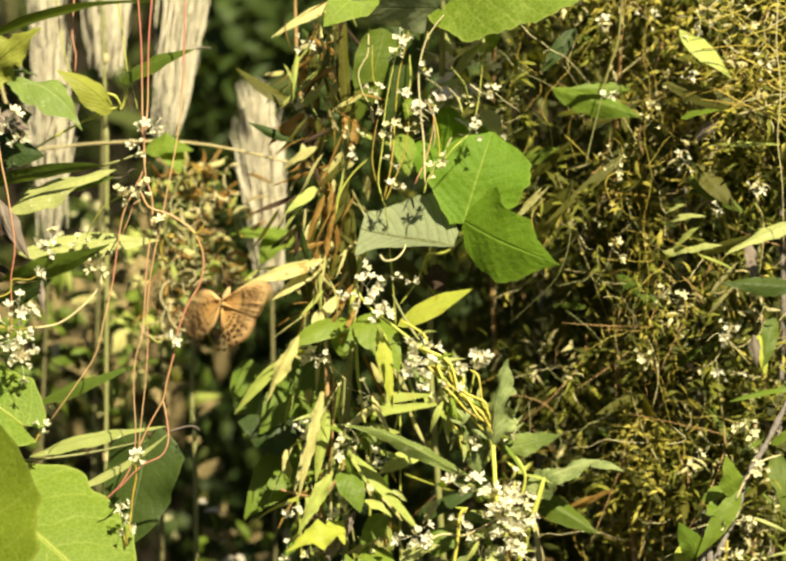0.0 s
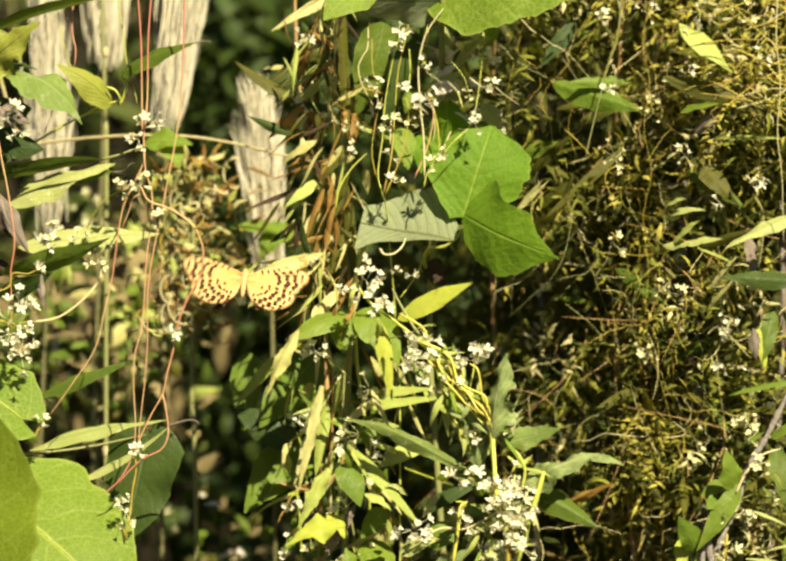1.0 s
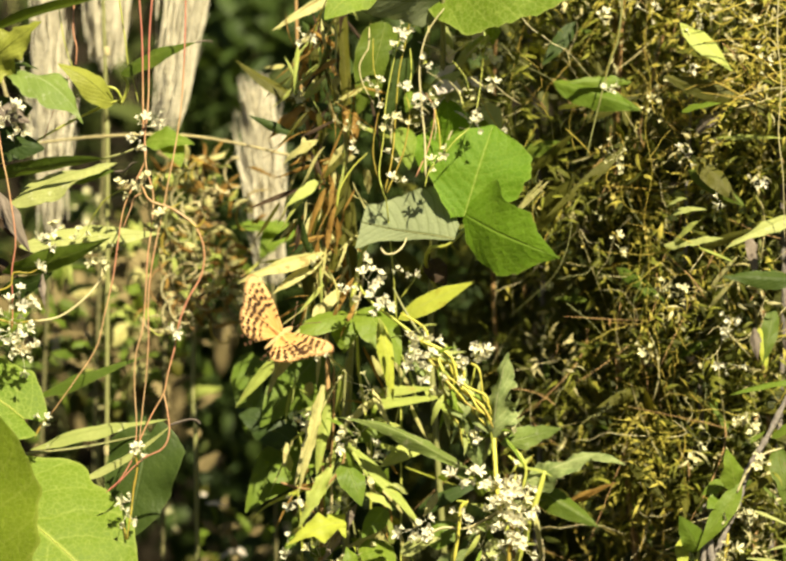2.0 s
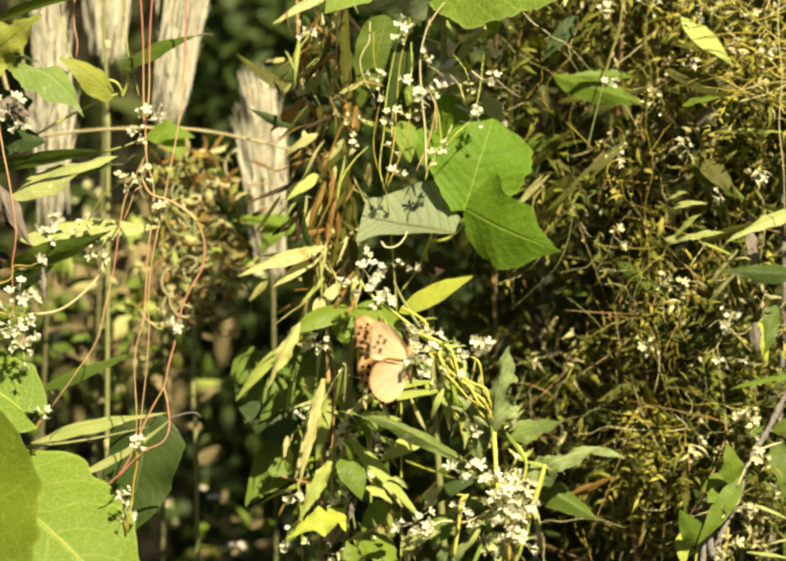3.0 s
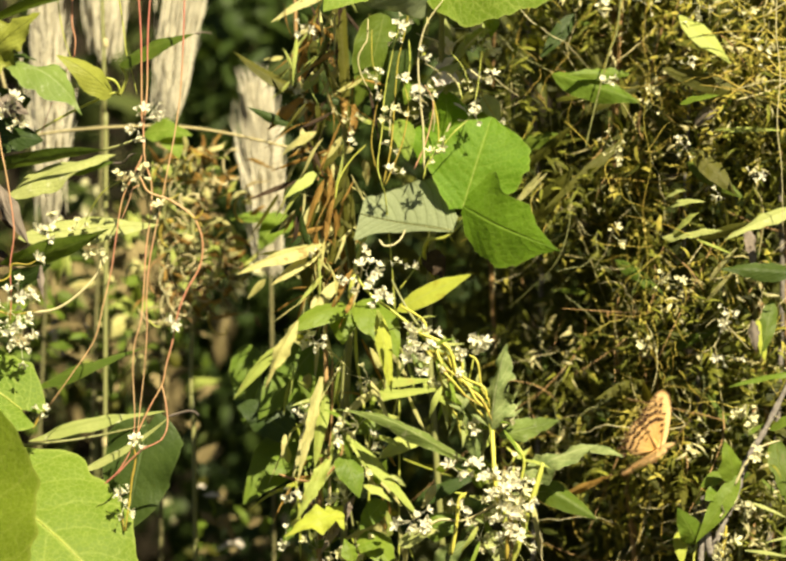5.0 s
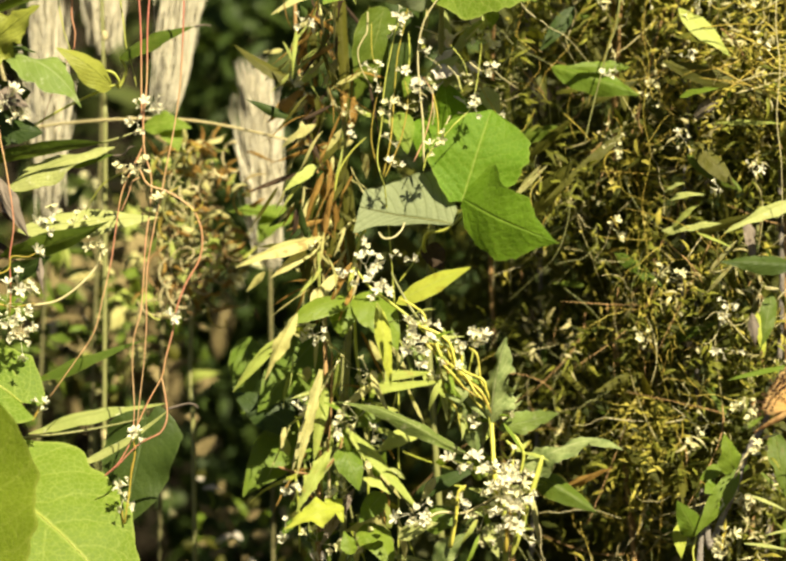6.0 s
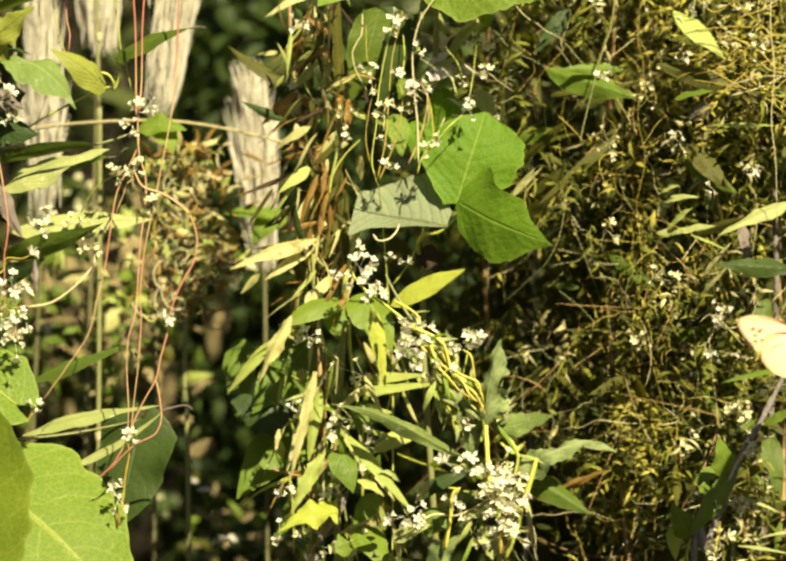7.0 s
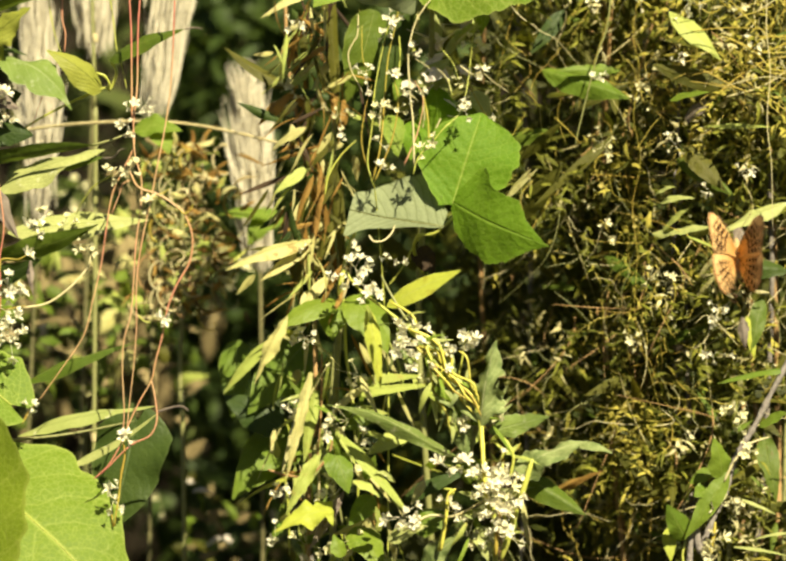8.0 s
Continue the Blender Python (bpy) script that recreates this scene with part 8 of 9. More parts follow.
def motions():
    walk(INSECT, [
        (0, pose(-0.096, 0, 1.1946, 78, 10, -53)),
        (0.1, pose(-0.0959, 0, 1.1961, 77, 23, -17)),
        (0.2, pose(-0.0968, 0, 1.1994, 81, 15, -29)),
        (0.3, pose(-0.0935, 0, 1.2013, 92, 19, 30)),
        (0.4, pose(-0.0913, 0, 1.2059, 99, 28, -7)),
        (0.5, pose(-0.0891, 0, 1.2063, 107, 22, 13)),
        (0.6, pose(-0.0854, 0, 1.2037, 65, 5, -35)),
        (0.7, pose(-0.076, 0, 1.2097, 67, 8, -72)),
        (0.8, pose(-0.0832, 0, 1.2031, 79, 2, -79)),
        (0.9, pose(-0.0842, 0, 1.2046, 95, 27, -62)),
        (0.95, pose(-0.0844, 0, 1.2045, 70, 9, -32)),
        (1, pose(-0.0846, 0, 1.2045, 40, 7, 1)),
        (1.1, pose(-0.081, 0, 1.2058, 53, 4, -26)),
        (1.2, pose(-0.0802, 0, 1.2057, 54, 11, -20)),
        (1.3, pose(-0.0781, 0, 1.2058, 70, 18, -10)),
        (1.4, pose(-0.0782, 0, 1.2039, 93, 20, -26)),
        (1.5, pose(-0.075, 0, 1.202, 75, 16, -44)),
        (1.6, pose(-0.0748, 0, 1.1986, 73, 26, -15)),
        (1.7, pose(-0.0721, 0.005, 1.1914, 41, 46, -14)),
        (2.8, pose(-0.0102, 0, 1.154, 62, 11, -47)),
        (2.9, pose(0.0043, 0, 1.1577, 92, 30, -63)),
        (3, pose(0.0098, -0.012, 1.1542, 91, 16, -77)),
        (3.1, pose(0.0108, 0.005, 1.1487, 46, 28, -69)),
        (3.2, pose(0.0161, 0.01, 1.1403, 61, 51, -49)),
        (3.3, pose(0.0243, 0.02, 1.1339, 55, 20, -62)),
        (3.4, pose(0.0282, 0.025, 1.1267, 43, 12, -69)),
        (3.6, pose(0.0364, 0.035, 1.1232, 45, 12, -74)),
        (3.8, pose(0.0569, 0.0375, 1.1102, 45, 48, -31)),
        (4, pose(0.0774, 0.04, 1.0971, 106, 63, 65)),
        (4.05, pose(0.0787, 0.0475, 1.0976, 22, 58, -61)),
        (4.1, pose(0.0801, 0.055, 1.098, 24, 20, -110)),
        (4.2, pose(0.0869, 0.055, 1.0964, 20, 23, -103)),
        (4.3, pose(0.0923, 0.055, 1.0967, 16, 21, -100)),
        (4.4, pose(0.1006, 0.055, 1.0961, 12, 31, -131)),
        (4.45, pose(0.1111, 0.0525, 1.0984, 40, 32, -72)),
        (4.5, pose(0.1216, 0.05, 1.1007, 56, 13, -21)),
        (4.6, pose(0.1297, 0.045, 1.0942, 54, 30, -44)),
        (4.7, pose(0.1346, 0.04, 1.0843, 19, 26, -101)),
        (5.3, pose(0.1805, 0, 1.1221, 54, 37, -84)),
        (5.8, pose(0.214, -0.03, 1.1274, 84, 9, -83)),
        (5.9, pose(0.2177, -0.03, 1.1262, 17, 33, -101)),
        (6, pose(0.2302, -0.03, 1.1215, 31, 32, -100)),
        (6.1, pose(0.2353, -0.06, 1.1244, 51, 12, -80)),
        (6.2, pose(0.2385, -0.06, 1.1309, 56, 4, -76)),
        (6.3, pose(0.2387, -0.1, 1.1459, 99, 10, -136)),
        (6.4, pose(0.2267, -0.1, 1.1499, 99, 10, -136)),
        (6.5, pose(0.2306, -0.1, 1.1558, 84, 13, -142)),
        (6.6, pose(0.2319, -0.1, 1.1587, 85, 1, -139)),
        (6.9, pose(0.2475, -0.1, 1.1663, 85, 1, -141)),
        (7, pose(0.2299, -0.1, 1.168, 104, 15, -142)),
        (7.1, pose(0.2237, -0.1, 1.1701, 111, -6, -179)),
        (7.2, pose(0.2279, -0.1, 1.1846, 95, 0, -177)),
        (7.3, pose(0.2302, -0.1, 1.1835, 106, 2, 179)),
        (7.5, pose(0.2199, -0.1, 1.1897, 60, 34, -164)),
        (7.55, pose(0.218, -0.1, 1.1924, 75, 30, 159)),
        (7.6, pose(0.216, -0.1, 1.1951, 89, 34, 121)),
        (7.7, pose(0.2092, -0.1, 1.1965, 71, 18, -172)),
        (7.75, pose(0.21, -0.1, 1.1974, 88, -4, -116)),
        (7.8, pose(0.2108, -0.1, 1.1983, 78, -30, -58)),
        (8, pose(0.1978, -0.1, 1.211, 85, -4, -4)),
    ])
    walk(WINGS[0][0], [
        (0, pose(-0.0015, 0, 0.001, -2, -2, 42)), (0.1, pose(-0.0015, 0, 0.001, -8, 39, -12)), (0.2, pose(-0.0015, 0, 0.001, -1, 10, -7)),
        (0.3, pose(-0.0015, 0, 0.001, 0, 2, -4)), (0.4, pose(-0.0015, 0, 0.001, 0, 42, 0)), (0.5, pose(-0.0015, 0, 0.001, -7, 39, -12)),
        (0.55, pose(-0.0015, 0, 0.001, -5, -1, 4)), (0.6, pose(-0.0015, 0, 0.001, -16, -41, 23)), (0.7, pose(-0.0015, 0, 0.001, 6, -22, -17)),
        (0.8, pose(-0.0015, 0, 0.001, -4, -11, 19)), (0.9, pose(-0.0015, 0, 0.001, -32, 46, -41)), (1, pose(-0.0015, 0, 0.001, 2, -9, -10)),
        (1.1, pose(-0.0015, 0, 0.001, -8, -20, 22)), (1.2, pose(-0.0015, 0, 0.001, -11, -25, 24)), (1.3, pose(-0.0015, 0, 0.001, -5, -11, 23)),
        (1.4, pose(-0.0015, 0, 0.001, 0, 6, -2)), (1.5, pose(-0.0015, 0, 0.001, -4, 10, -21)), (1.6, pose(-0.0015, 0, 0.001, -45, 76, -46)),
        (1.7, pose(-0.0015, 0, 0.001, 9, 33, 17)), (1.9, pose(-0.0015, 0, 0.001, 2, 8, 15)), (2.1, pose(-0.0015, 0, 0.001, 27, 58, 31)),
        (2.3, pose(-0.0015, 0, 0.001, -1, -5, 17)), (2.5, pose(-0.0015, 0, 0.001, 26, 54, 32)), (2.6, pose(-0.0015, 0, 0.001, 7, 19, 20)),
        (2.8, pose(-0.0015, 0, 0.001, -6, -17, 21)), (2.85, pose(-0.0015, 0, 0.001, -6, 33, 3)), (2.9, pose(-0.0015, 0, 0.001, -67, 74, -68)),
        (3, pose(-0.0015, 0, 0.001, -53, 63, -57)), (3.1, pose(-0.0015, 0, 0.001, 5, 25, 12)), (3.2, pose(-0.0015, 0, 0.001, -13, 81, -14)),
        (3.25, pose(-0.0015, 0, 0.001, 2, 36, 9)), (3.3, pose(-0.0015, 0, 0.001, -3, -9, 18)), (3.4, pose(-0.0015, 0, 0.001, -2, -5, 21)),
        (3.6, pose(-0.0015, 0, 0.001, 0, 0, 22)), (3.8, pose(-0.0015, 0, 0.001, -5, 35, -8)), (4, pose(-0.0015, 0, 0.001, -2, 5, -24)),
        (4.1, pose(-0.0015, 0, 0.001, 0, -10, -1)), (4.2, pose(-0.0015, 0, 0.001, -1, -14, 3)), (4.3, pose(-0.0015, 0, 0.001, 0, -12, 0)),
        (4.35, pose(-0.0015, 0, 0.001, -16, 33, -17)), (4.4, pose(-0.0015, 0, 0.001, -78, 61, -80)), (4.5, pose(-0.0015, 0, 0.001, -6, 19, -18)),
        (4.6, pose(-0.0015, 0, 0.001, -2, 11, -13)), (4.7, pose(-0.0015, 0, 0.001, 2, -4, -25)), (4.9, pose(-0.0015, 0, 0.001, -5, 55, -6)),
        (5.1, pose(-0.0015, 0, 0.001, -1, -8, 7)), (5.3, pose(-0.0015, 0, 0.001, 9, 27, 19)), (5.5, pose(-0.0015, 0, 0.001, 0, 5, 5)),
        (5.6, pose(-0.0015, 0, 0.001, 0, 30, -1)), (5.8, pose(-0.0015, 0, 0.001, -4, 42, -5)), (5.9, pose(-0.0015, 0, 0.001, 15, 22, 36)),
        (6, pose(-0.0015, 0, 0.001, 4, 13, 16)), (6.1, pose(-0.0015, 0, 0.001, 8, 21, 22)), (6.2, pose(-0.0015, 0, 0.001, 2, 6, 21)),
        (6.3, pose(-0.0015, 0, 0.001, 0, 5, -4)), (6.4, pose(-0.0015, 0, 0.001, 0, 5, -4)), (6.5, pose(-0.0015, 0, 0.001, -2, 10, -10)),
        (6.6, pose(-0.0015, 0, 0.001, 4, 18, 12)), (6.9, pose(-0.0015, 0, 0.001, -2, -5, 22)), (7, pose(-0.0015, 0, 0.001, -1, 3, -10)),
        (7.1, pose(-0.0015, 0, 0.001, 2, -69, -3)), (7.2, pose(-0.0015, 0, 0.001, -32, -55, 38)), (7.25, pose(-0.0015, 0, 0.001, -3, -7, 21)),
        (7.3, pose(-0.0015, 0, 0.001, 20, 43, 29)), (7.4, pose(-0.0015, 0, 0.001, 4, -1, 11)), (7.5, pose(-0.0015, 0, 0.001, 0, -47, 0)),
        (7.6, pose(-0.0015, 0, 0.001, -2, -16, 8)), (7.7, pose(-0.0015, 0, 0.001, -23, 41, -33)), (7.8, pose(-0.0015, 0, 0.001, -77, 65, -78)),
        (8, pose(-0.0015, 0, 0.001, -34, 61, -38)),
    ])
    walk(WINGS[0][1], [
        (0, pose(-0.0015, 0, 0.001, 0, -3, 0)), (0.1, pose(-0.0015, 0, 0.001, 0, 40, 0)), (0.2, pose(-0.0015, 0, 0.001, 0, 10, 0)),
        (0.3, pose(-0.0015, 0, 0.001, 0, 2, 0)), (0.4, pose(-0.0015, 0, 0.001, 0, 42, 0)), (0.5, pose(-0.0015, 0, 0.001, 0, 40, 0)),
        (0.55, pose(-0.0015, 0, 0.001, 0, -2, 0)), (0.6, pose(-0.0015, 0, 0.001, 0, -43, 0)), (0.7, pose(-0.0015, 0, 0.001, 0, -23, 0)),
        (0.8, pose(-0.0015, 0, 0.001, 0, -12, 0)), (0.9, pose(-0.0015, 0, 0.001, 0, 54, 0)), (1, pose(-0.0015, 0, 0.001, 0, -9, 0)),
        (1.1, pose(-0.0015, 0, 0.001, 0, -22, 0)), (1.2, pose(-0.0015, 0, 0.001, 0, -27, 0)), (1.3, pose(-0.0015, 0, 0.001, 0, -12, 0)),
        (1.4, pose(-0.0015, 0, 0.001, 0, 6, 0)), (1.5, pose(-0.0015, 0, 0.001, 0, 11, 0)), (1.6, pose(-0.0015, 0, 0.001, 0, 80, 0)),
        (1.7, pose(-0.0015, 0, 0.001, 0, 34, 0)), (1.9, pose(-0.0015, 0, 0.001, 0, 8, 0)), (2.1, pose(-0.0015, 0, 0.001, 0, 62, 0)),
        (2.3, pose(-0.0015, 0, 0.001, 0, -5, 0)), (2.5, pose(-0.0015, 0, 0.001, 0, 58, 0)), (2.6, pose(-0.0015, 0, 0.001, 0, 20, 0)),
        (2.8, pose(-0.0015, 0, 0.001, 0, -18, 0)), (2.85, pose(-0.0015, 0, 0.001, 0, 33, 0)), (2.9, pose(-0.0015, 0, 0.001, 0, 84, 0)),
        (3, pose(-0.0015, 0, 0.001, 0, 74, 0)), (3.1, pose(-0.0015, 0, 0.001, 0, 26, 0)), (3.2, pose(-0.0015, 0, 0.001, 0, 82, 0)),
        (3.25, pose(-0.0015, 0, 0.001, 0, 36, 0)), (3.3, pose(-0.0015, 0, 0.001, 0, -10, 0)), (3.4, pose(-0.0015, 0, 0.001, 0, -5, 0)),
        (3.6, pose(-0.0015, 0, 0.001, 0, 0, 0)), (3.8, pose(-0.0015, 0, 0.001, 0, 35, 0)), (4, pose(-0.0015, 0, 0.001, 0, 5, 0)),
        (4.1, pose(-0.0015, 0, 0.001, 0, -10, 0)), (4.2, pose(-0.0015, 0, 0.001, 0, -14, 0)), (4.3, pose(-0.0015, 0, 0.001, 0, -12, 0)),
        (4.35, pose(-0.0015, 0, 0.001, 0, 36, 0)), (4.4, pose(-0.0015, 0, 0.001, 0, 84, 0)), (4.5, pose(-0.0015, 0, 0.001, 0, 20, 0)),
        (4.6, pose(-0.0015, 0, 0.001, 0, 11, 0)), (4.7, pose(-0.0015, 0, 0.001, 0, -5, 0)), (4.9, pose(-0.0015, 0, 0.001, 0, 55, 0)),
        (5.1, pose(-0.0015, 0, 0.001, 0, -8, 0)), (5.3, pose(-0.0015, 0, 0.001, 0, 60, 0)), (5.5, pose(-0.0015, 0, 0.001, 0, 5, 0)),
        (5.6, pose(-0.0015, 0, 0.001, 0, 30, 0)), (5.8, pose(-0.0015, 0, 0.001, 0, 42, 0)), (5.9, pose(-0.0015, 0, 0.001, 0, 26, 0)),
        (6, pose(-0.0015, 0, 0.001, 0, 14, 0)), (6.1, pose(-0.0015, 0, 0.001, 0, 23, 0)), (6.2, pose(-0.0015, 0, 0.001, 0, 6, 0)),
        (6.3, pose(-0.0015, 0, 0.001, 0, 5, 0)), (6.4, pose(-0.0015, 0, 0.001, 0, 5, 0)), (6.5, pose(-0.0015, 0, 0.001, 0, 11, 0)),
        (6.6, pose(-0.0015, 0, 0.001, 0, 19, 0)), (6.9, pose(-0.0015, 0, 0.001, 0, -5, 0)), (7, pose(-0.0015, 0, 0.001, 0, 3, 0)),
        (7.1, pose(-0.0015, 0, 0.001, 0, -69, 0)), (7.2, pose(-0.0015, 0, 0.001, 0, -61, 0)), (7.25, pose(-0.0015, 0, 0.001, 0, -7, 0)),
        (7.3, pose(-0.0015, 0, 0.001, 0, 47, 0)), (7.4, pose(-0.0015, 0, 0.001, 0, 0, 0)), (7.5, pose(-0.0015, 0, 0.001, 0, -47, 0)),
        (7.6, pose(-0.0015, 0, 0.001, 0, -16, 0)), (7.7, pose(-0.0015, 0, 0.001, 0, 46, 0)), (7.8, pose(-0.0015, 0, 0.001, 0, 85, 0)),
        (8, pose(-0.0015, 0, 0.001, 0, 66, 0)),
    ])
    walk(WINGS[1][0], [
        (0, pose(0.0015, 0, 0.001, 1, 4, 10)), (0.1, pose(0.0015, 0, 0.001, 2, 13, 10)), (0.2, pose(0.0015, 0, 0.001, 0, -6, -1)),
        (0.3, pose(0.0015, 0, 0.001, 2, 31, 4)), (0.4, pose(0.0015, 0, 0.001, -1, -39, 2)), (0.5, pose(0.0015, 0, 0.001, 1, -40, -2)),
        (0.6, pose(0.0015, 0, 0.001, 2, -7, -18)), (0.7, pose(0.0015, 0, 0.001, -5, -16, 16)), (0.8, pose(0.0015, 0, 0.001, 3, -9, -19)),
        (0.9, pose(0.0015, 0, 0.001, 6, 12, 28)), (1, pose(0.0015, 0, 0.001, 1, 8, 8)), (1.1, pose(0.0015, 0, 0.001, -20, 42, -28)),
        (1.2, pose(0.0015, 0, 0.001, -21, 42, -30)), (1.3, pose(0.0015, 0, 0.001, -8, 19, -24)), (1.4, pose(0.0015, 0, 0.001, 0, -3, 6)),
        (1.5, pose(0.0015, 0, 0.001, -4, -8, 25)), (1.6, pose(0.0015, 0, 0.001, -34, -73, 35)), (1.7, pose(0.0015, 0, 0.001, 25, -59, -28)),
        (1.9, pose(0.0015, 0, 0.001, 2, -8, -15)), (2.1, pose(0.0015, 0, 0.001, 27, -58, -31)), (2.3, pose(0.0015, 0, 0.001, -1, 5, -17)),
        (2.5, pose(0.0015, 0, 0.001, 26, -54, -32)), (2.6, pose(0.0015, 0, 0.001, 7, -19, -20)), (2.8, pose(0.0015, 0, 0.001, 5, -14, -20)),
        (2.9, pose(0.0015, 0, 0.001, -67, -74, 68)), (3, pose(0.0015, 0, 0.001, -45, -52, 51)), (3.1, pose(0.0015, 0, 0.001, 4, -22, -12)),
        (3.2, pose(0.0015, 0, 0.001, -2, -48, 3)), (3.3, pose(0.0015, 0, 0.001, 6, -19, -18)), (3.4, pose(0.0015, 0, 0.001, 4, -12, -21)),
        (3.6, pose(0.0015, 0, 0.001, 4, -11, -22)), (3.8, pose(0.0015, 0, 0.001, -5, -35, 8)), (3.9, pose(0.0015, 0, 0.001, 10, 29, 14)),
        (4, pose(0.0015, 0, 0.001, 112, 71, 111)), (4.05, pose(0.0015, 0, 0.001, 15, 52, 15)), (4.1, pose(0.0015, 0, 0.001, 0, 10, 1)),
        (4.2, pose(0.0015, 0, 0.001, 0, 4, -3)), (4.3, pose(0.0015, 0, 0.001, 0, -2, 0)), (4.35, pose(0.0015, 0, 0.001, -18, -40, 19)),
        (4.4, pose(0.0015, 0, 0.001, -78, -61, 79)), (4.42, pose(0.0015, 0, 0.001, -148, -43, 143)), (4.45, pose(0.0015, 0, 0.001, -171, -3, 159)),
        (4.47, pose(0.0015, 0, 0.001, 172, 38, 159)), (4.5, pose(0.0015, 0, 0.001, 117, 74, 116)), (4.55, pose(0.0015, 0, 0.001, 12, 41, 17)),
        (4.6, pose(0.0015, 0, 0.001, -2, -11, 12)), (4.7, pose(0.0015, 0, 0.001, 1, 5, 15)), (4.9, pose(0.0015, 0, 0.001, -5, -55, 6)),
        (5.1, pose(0.0015, 0, 0.001, -1, 8, -7)), (5.3, pose(0.0015, 0, 0.001, 9, -27, -19)), (5.5, pose(0.0015, 0, 0.001, 0, -5, -5)),
        (5.6, pose(0.0015, 0, 0.001, 0, -30, 1)), (5.8, pose(0.0015, 0, 0.001, 0, -82, 0)), (5.85, pose(0.0015, 0, 0.001, 9, -43, -22)),
        (5.9, pose(0.0015, 0, 0.001, 2, -4, -33)), (6, pose(0.0015, 0, 0.001, 8, -26, -17)), (6.1, pose(0.0015, 0, 0.001, 23, -47, -30)),
        (6.2, pose(0.0015, 0, 0.001, 12, -28, -24)), (6.3, pose(0.0015, 0, 0.001, 0, -5, 0)), (6.4, pose(0.0015, 0, 0.001, 0, -5, 0)),
        (6.5, pose(0.0015, 0, 0.001, -2, -10, 10)), (6.6, pose(0.0015, 0, 0.001, -3, 14, -12)), (6.9, pose(0.0015, 0, 0.001, 1, -3, -22)),
        (7, pose(0.0015, 0, 0.001, -1, -3, 10)), (7.1, pose(0.0015, 0, 0.001, 2, 60, 2)), (7.2, pose(0.0015, 0, 0.001, -34, 56, -39)),
        (7.25, pose(0.0015, 0, 0.001, -3, 7, -21)), (7.3, pose(0.0015, 0, 0.001, 21, -43, -29)), (7.4, pose(0.0015, 0, 0.001, 3, 1, -14)),
        (7.5, pose(0.0015, 0, 0.001, -8, 47, -11)), (7.6, pose(0.0015, 0, 0.001, -1, 17, -2)), (7.7, pose(0.0015, 0, 0.001, 5, -46, -7)),
        (7.8, pose(0.0015, 0, 0.001, -78, -65, 80)), (8, pose(0.0015, 0, 0.001, -23, -64, 25)),
    ])
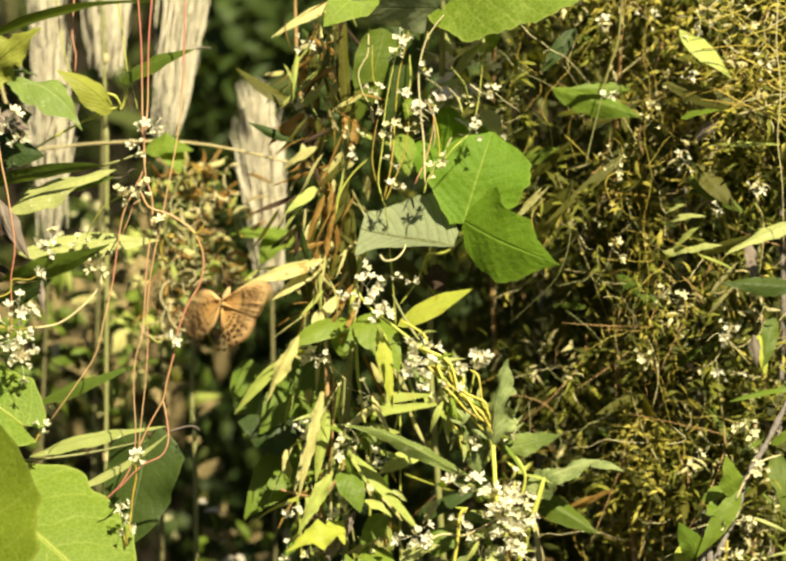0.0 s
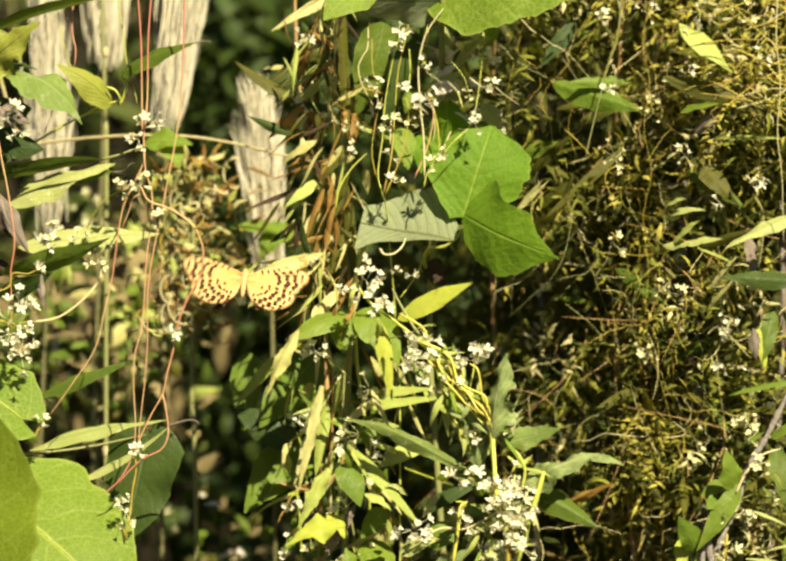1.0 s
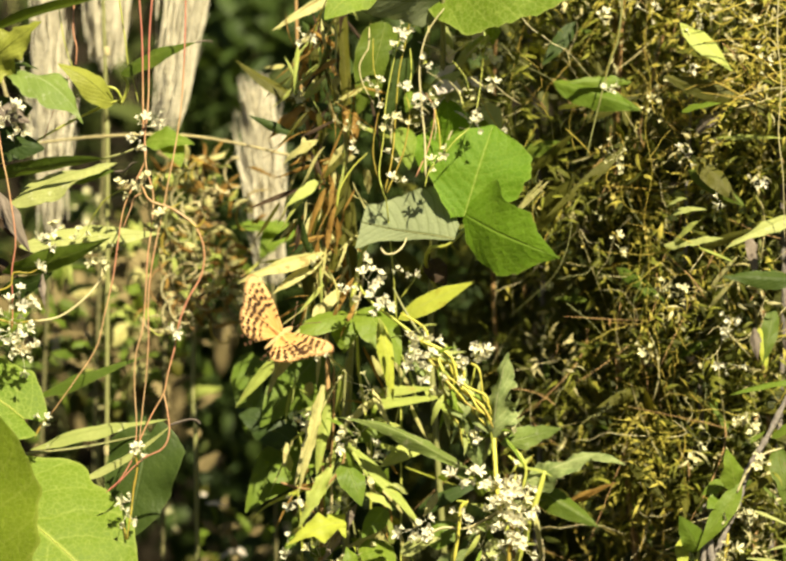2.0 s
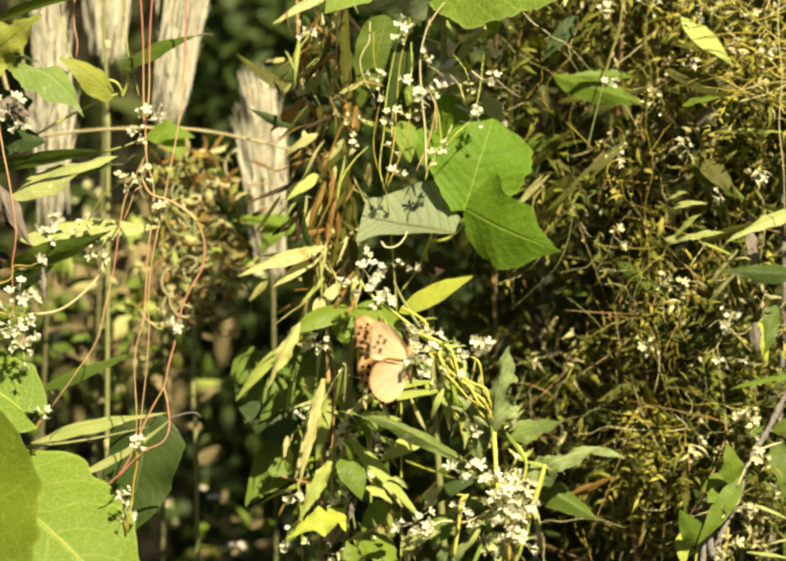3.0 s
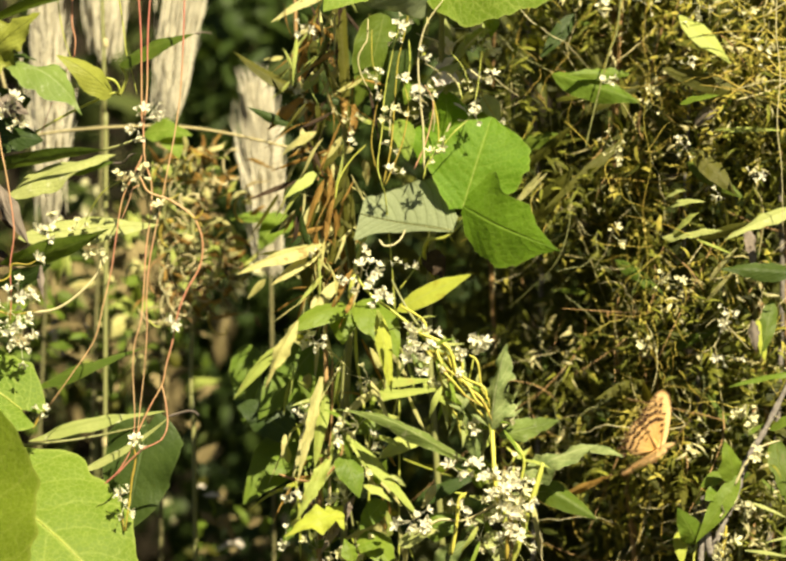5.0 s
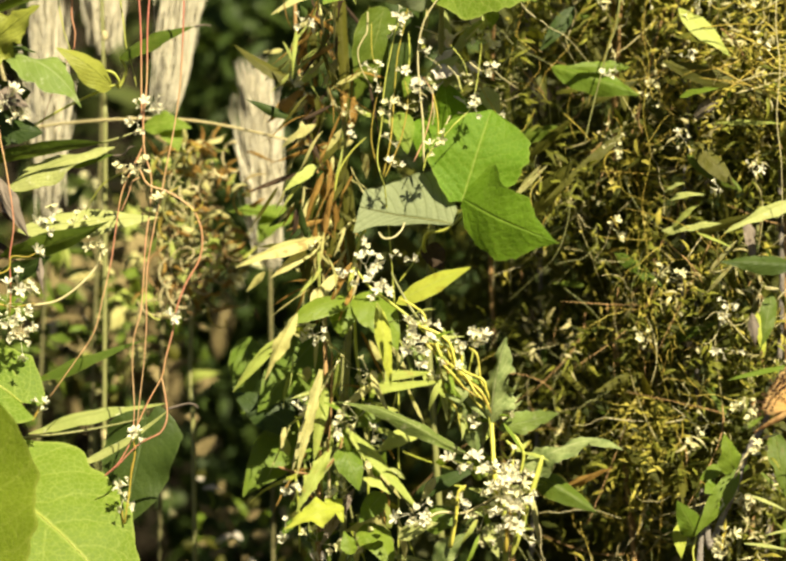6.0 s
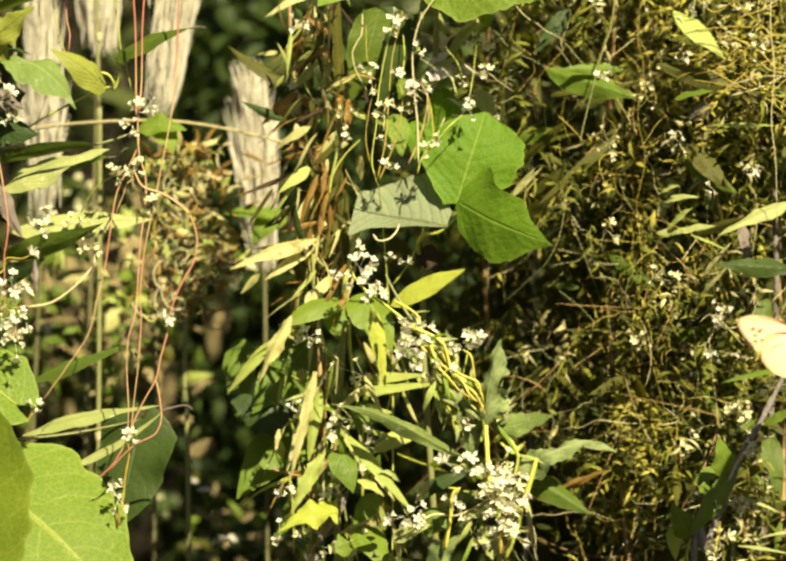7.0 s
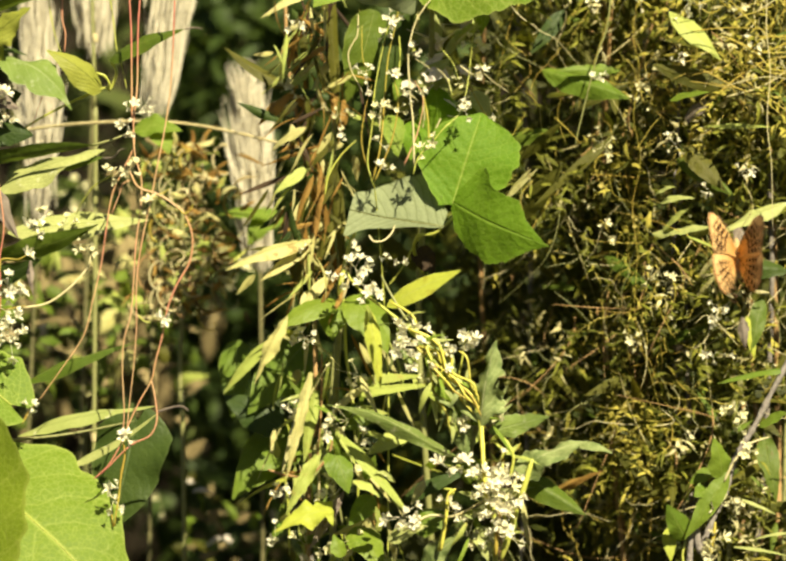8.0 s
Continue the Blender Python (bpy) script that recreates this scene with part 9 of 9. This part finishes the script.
    walk(WINGS[1][1], [
        (0, pose(0.0015, 0, 0.001, 0, 4, 0)), (0.1, pose(0.0015, 0, 0.001, 0, 13, 0)), (0.2, pose(0.0015, 0, 0.001, 0, -6, 0)),
        (0.3, pose(0.0015, 0, 0.001, 0, 31, 0)), (0.4, pose(0.0015, 0, 0.001, 0, -39, 0)), (0.5, pose(0.0015, 0, 0.001, 0, -40, 0)),
        (0.6, pose(0.0015, 0, 0.001, 0, -7, 0)), (0.7, pose(0.0015, 0, 0.001, 0, -17, 0)), (0.8, pose(0.0015, 0, 0.001, 0, -10, 0)),
        (0.9, pose(0.0015, 0, 0.001, 0, 13, 0)), (1, pose(0.0015, 0, 0.001, 0, 8, 0)), (1.1, pose(0.0015, 0, 0.001, 0, 46, 0)),
        (1.2, pose(0.0015, 0, 0.001, 0, 46, 0)), (1.3, pose(0.0015, 0, 0.001, 0, 21, 0)), (1.4, pose(0.0015, 0, 0.001, 0, -3, 0)),
        (1.5, pose(0.0015, 0, 0.001, 0, -9, 0)), (1.6, pose(0.0015, 0, 0.001, 0, -76, 0)), (1.7, pose(0.0015, 0, 0.001, 0, -62, 0)),
        (1.9, pose(0.0015, 0, 0.001, 0, -8, 0)), (2.1, pose(0.0015, 0, 0.001, 0, -62, 0)), (2.3, pose(0.0015, 0, 0.001, 0, 5, 0)),
        (2.5, pose(0.0015, 0, 0.001, 0, -58, 0)), (2.6, pose(0.0015, 0, 0.001, 0, -20, 0)), (2.8, pose(0.0015, 0, 0.001, 0, -15, 0)),
        (2.9, pose(0.0015, 0, 0.001, 0, -84, 0)), (3, pose(0.0015, 0, 0.001, 0, -64, 0)), (3.1, pose(0.0015, 0, 0.001, 0, -22, 0)),
        (3.2, pose(0.0015, 0, 0.001, 0, -48, 0)), (3.3, pose(0.0015, 0, 0.001, 0, -20, 0)), (3.4, pose(0.0015, 0, 0.001, 0, -12, 0)),
        (3.6, pose(0.0015, 0, 0.001, 0, -12, 0)), (3.8, pose(0.0015, 0, 0.001, 0, -35, 0)), (3.9, pose(0.0015, 0, 0.001, 0, 31, 0)),
        (4, pose(0.0015, 0, 0.001, 0, 97, 0)), (4.05, pose(0.0015, 0, 0.001, 0, 54, 0)), (4.1, pose(0.0015, 0, 0.001, 0, 10, 0)),
        (4.2, pose(0.0015, 0, 0.001, 0, 4, 0)), (4.3, pose(0.0015, 0, 0.001, 0, -2, 0)), (4.35, pose(0.0015, 0, 0.001, 0, -43, 0)),
        (4.4, pose(0.0015, 0, 0.001, 0, -84, 0)), (4.42, pose(0.0015, 0, 0.001, -180, -51, -180)), (4.45, pose(0.0015, 0, 0.001, -180, -6, -180)),
        (4.47, pose(0.0015, 0, 0.001, -180, 38, -180)), (4.5, pose(0.0015, 0, 0.001, 0, 97, 0)), (4.55, pose(0.0015, 0, 0.001, 0, 43, 0)),
        (4.6, pose(0.0015, 0, 0.001, 0, -11, 0)), (4.7, pose(0.0015, 0, 0.001, 0, 5, 0)), (4.9, pose(0.0015, 0, 0.001, 0, -55, 0)),
        (5.1, pose(0.0015, 0, 0.001, 0, 8, 0)), (5.3, pose(0.0015, 0, 0.001, 0, -60, 0)), (5.5, pose(0.0015, 0, 0.001, 0, -5, 0)),
        (5.6, pose(0.0015, 0, 0.001, 0, -30, 0)), (5.8, pose(0.0015, 0, 0.001, 0, -82, 0)), (5.9, pose(0.0015, 0, 0.001, 0, -5, 0)),
        (6, pose(0.0015, 0, 0.001, 0, -27, 0)), (6.1, pose(0.0015, 0, 0.001, 0, -51, 0)), (6.2, pose(0.0015, 0, 0.001, 0, -30, 0)),
        (6.3, pose(0.0015, 0, 0.001, 0, -5, 0)), (6.4, pose(0.0015, 0, 0.001, 0, -5, 0)), (6.5, pose(0.0015, 0, 0.001, 0, -11, 0)),
        (6.6, pose(0.0015, 0, 0.001, 0, 14, 0)), (6.9, pose(0.0015, 0, 0.001, 0, -4, 0)), (7, pose(0.0015, 0, 0.001, 0, -3, 0)),
        (7.1, pose(0.0015, 0, 0.001, 0, 60, 0)), (7.2, pose(0.0015, 0, 0.001, 0, 63, 0)), (7.25, pose(0.0015, 0, 0.001, 0, 8, 0)),
        (7.3, pose(0.0015, 0, 0.001, 0, -47, 0)), (7.4, pose(0.0015, 0, 0.001, 0, 0, 0)), (7.5, pose(0.0015, 0, 0.001, 0, 47, 0)),
        (7.6, pose(0.0015, 0, 0.001, 0, 17, 0)), (7.7, pose(0.0015, 0, 0.001, 0, -47, 0)), (7.8, pose(0.0015, 0, 0.001, 0, -85, 0)),
        (8, pose(0.0015, 0, 0.001, 0, -66, 0)),
    ])


motions()
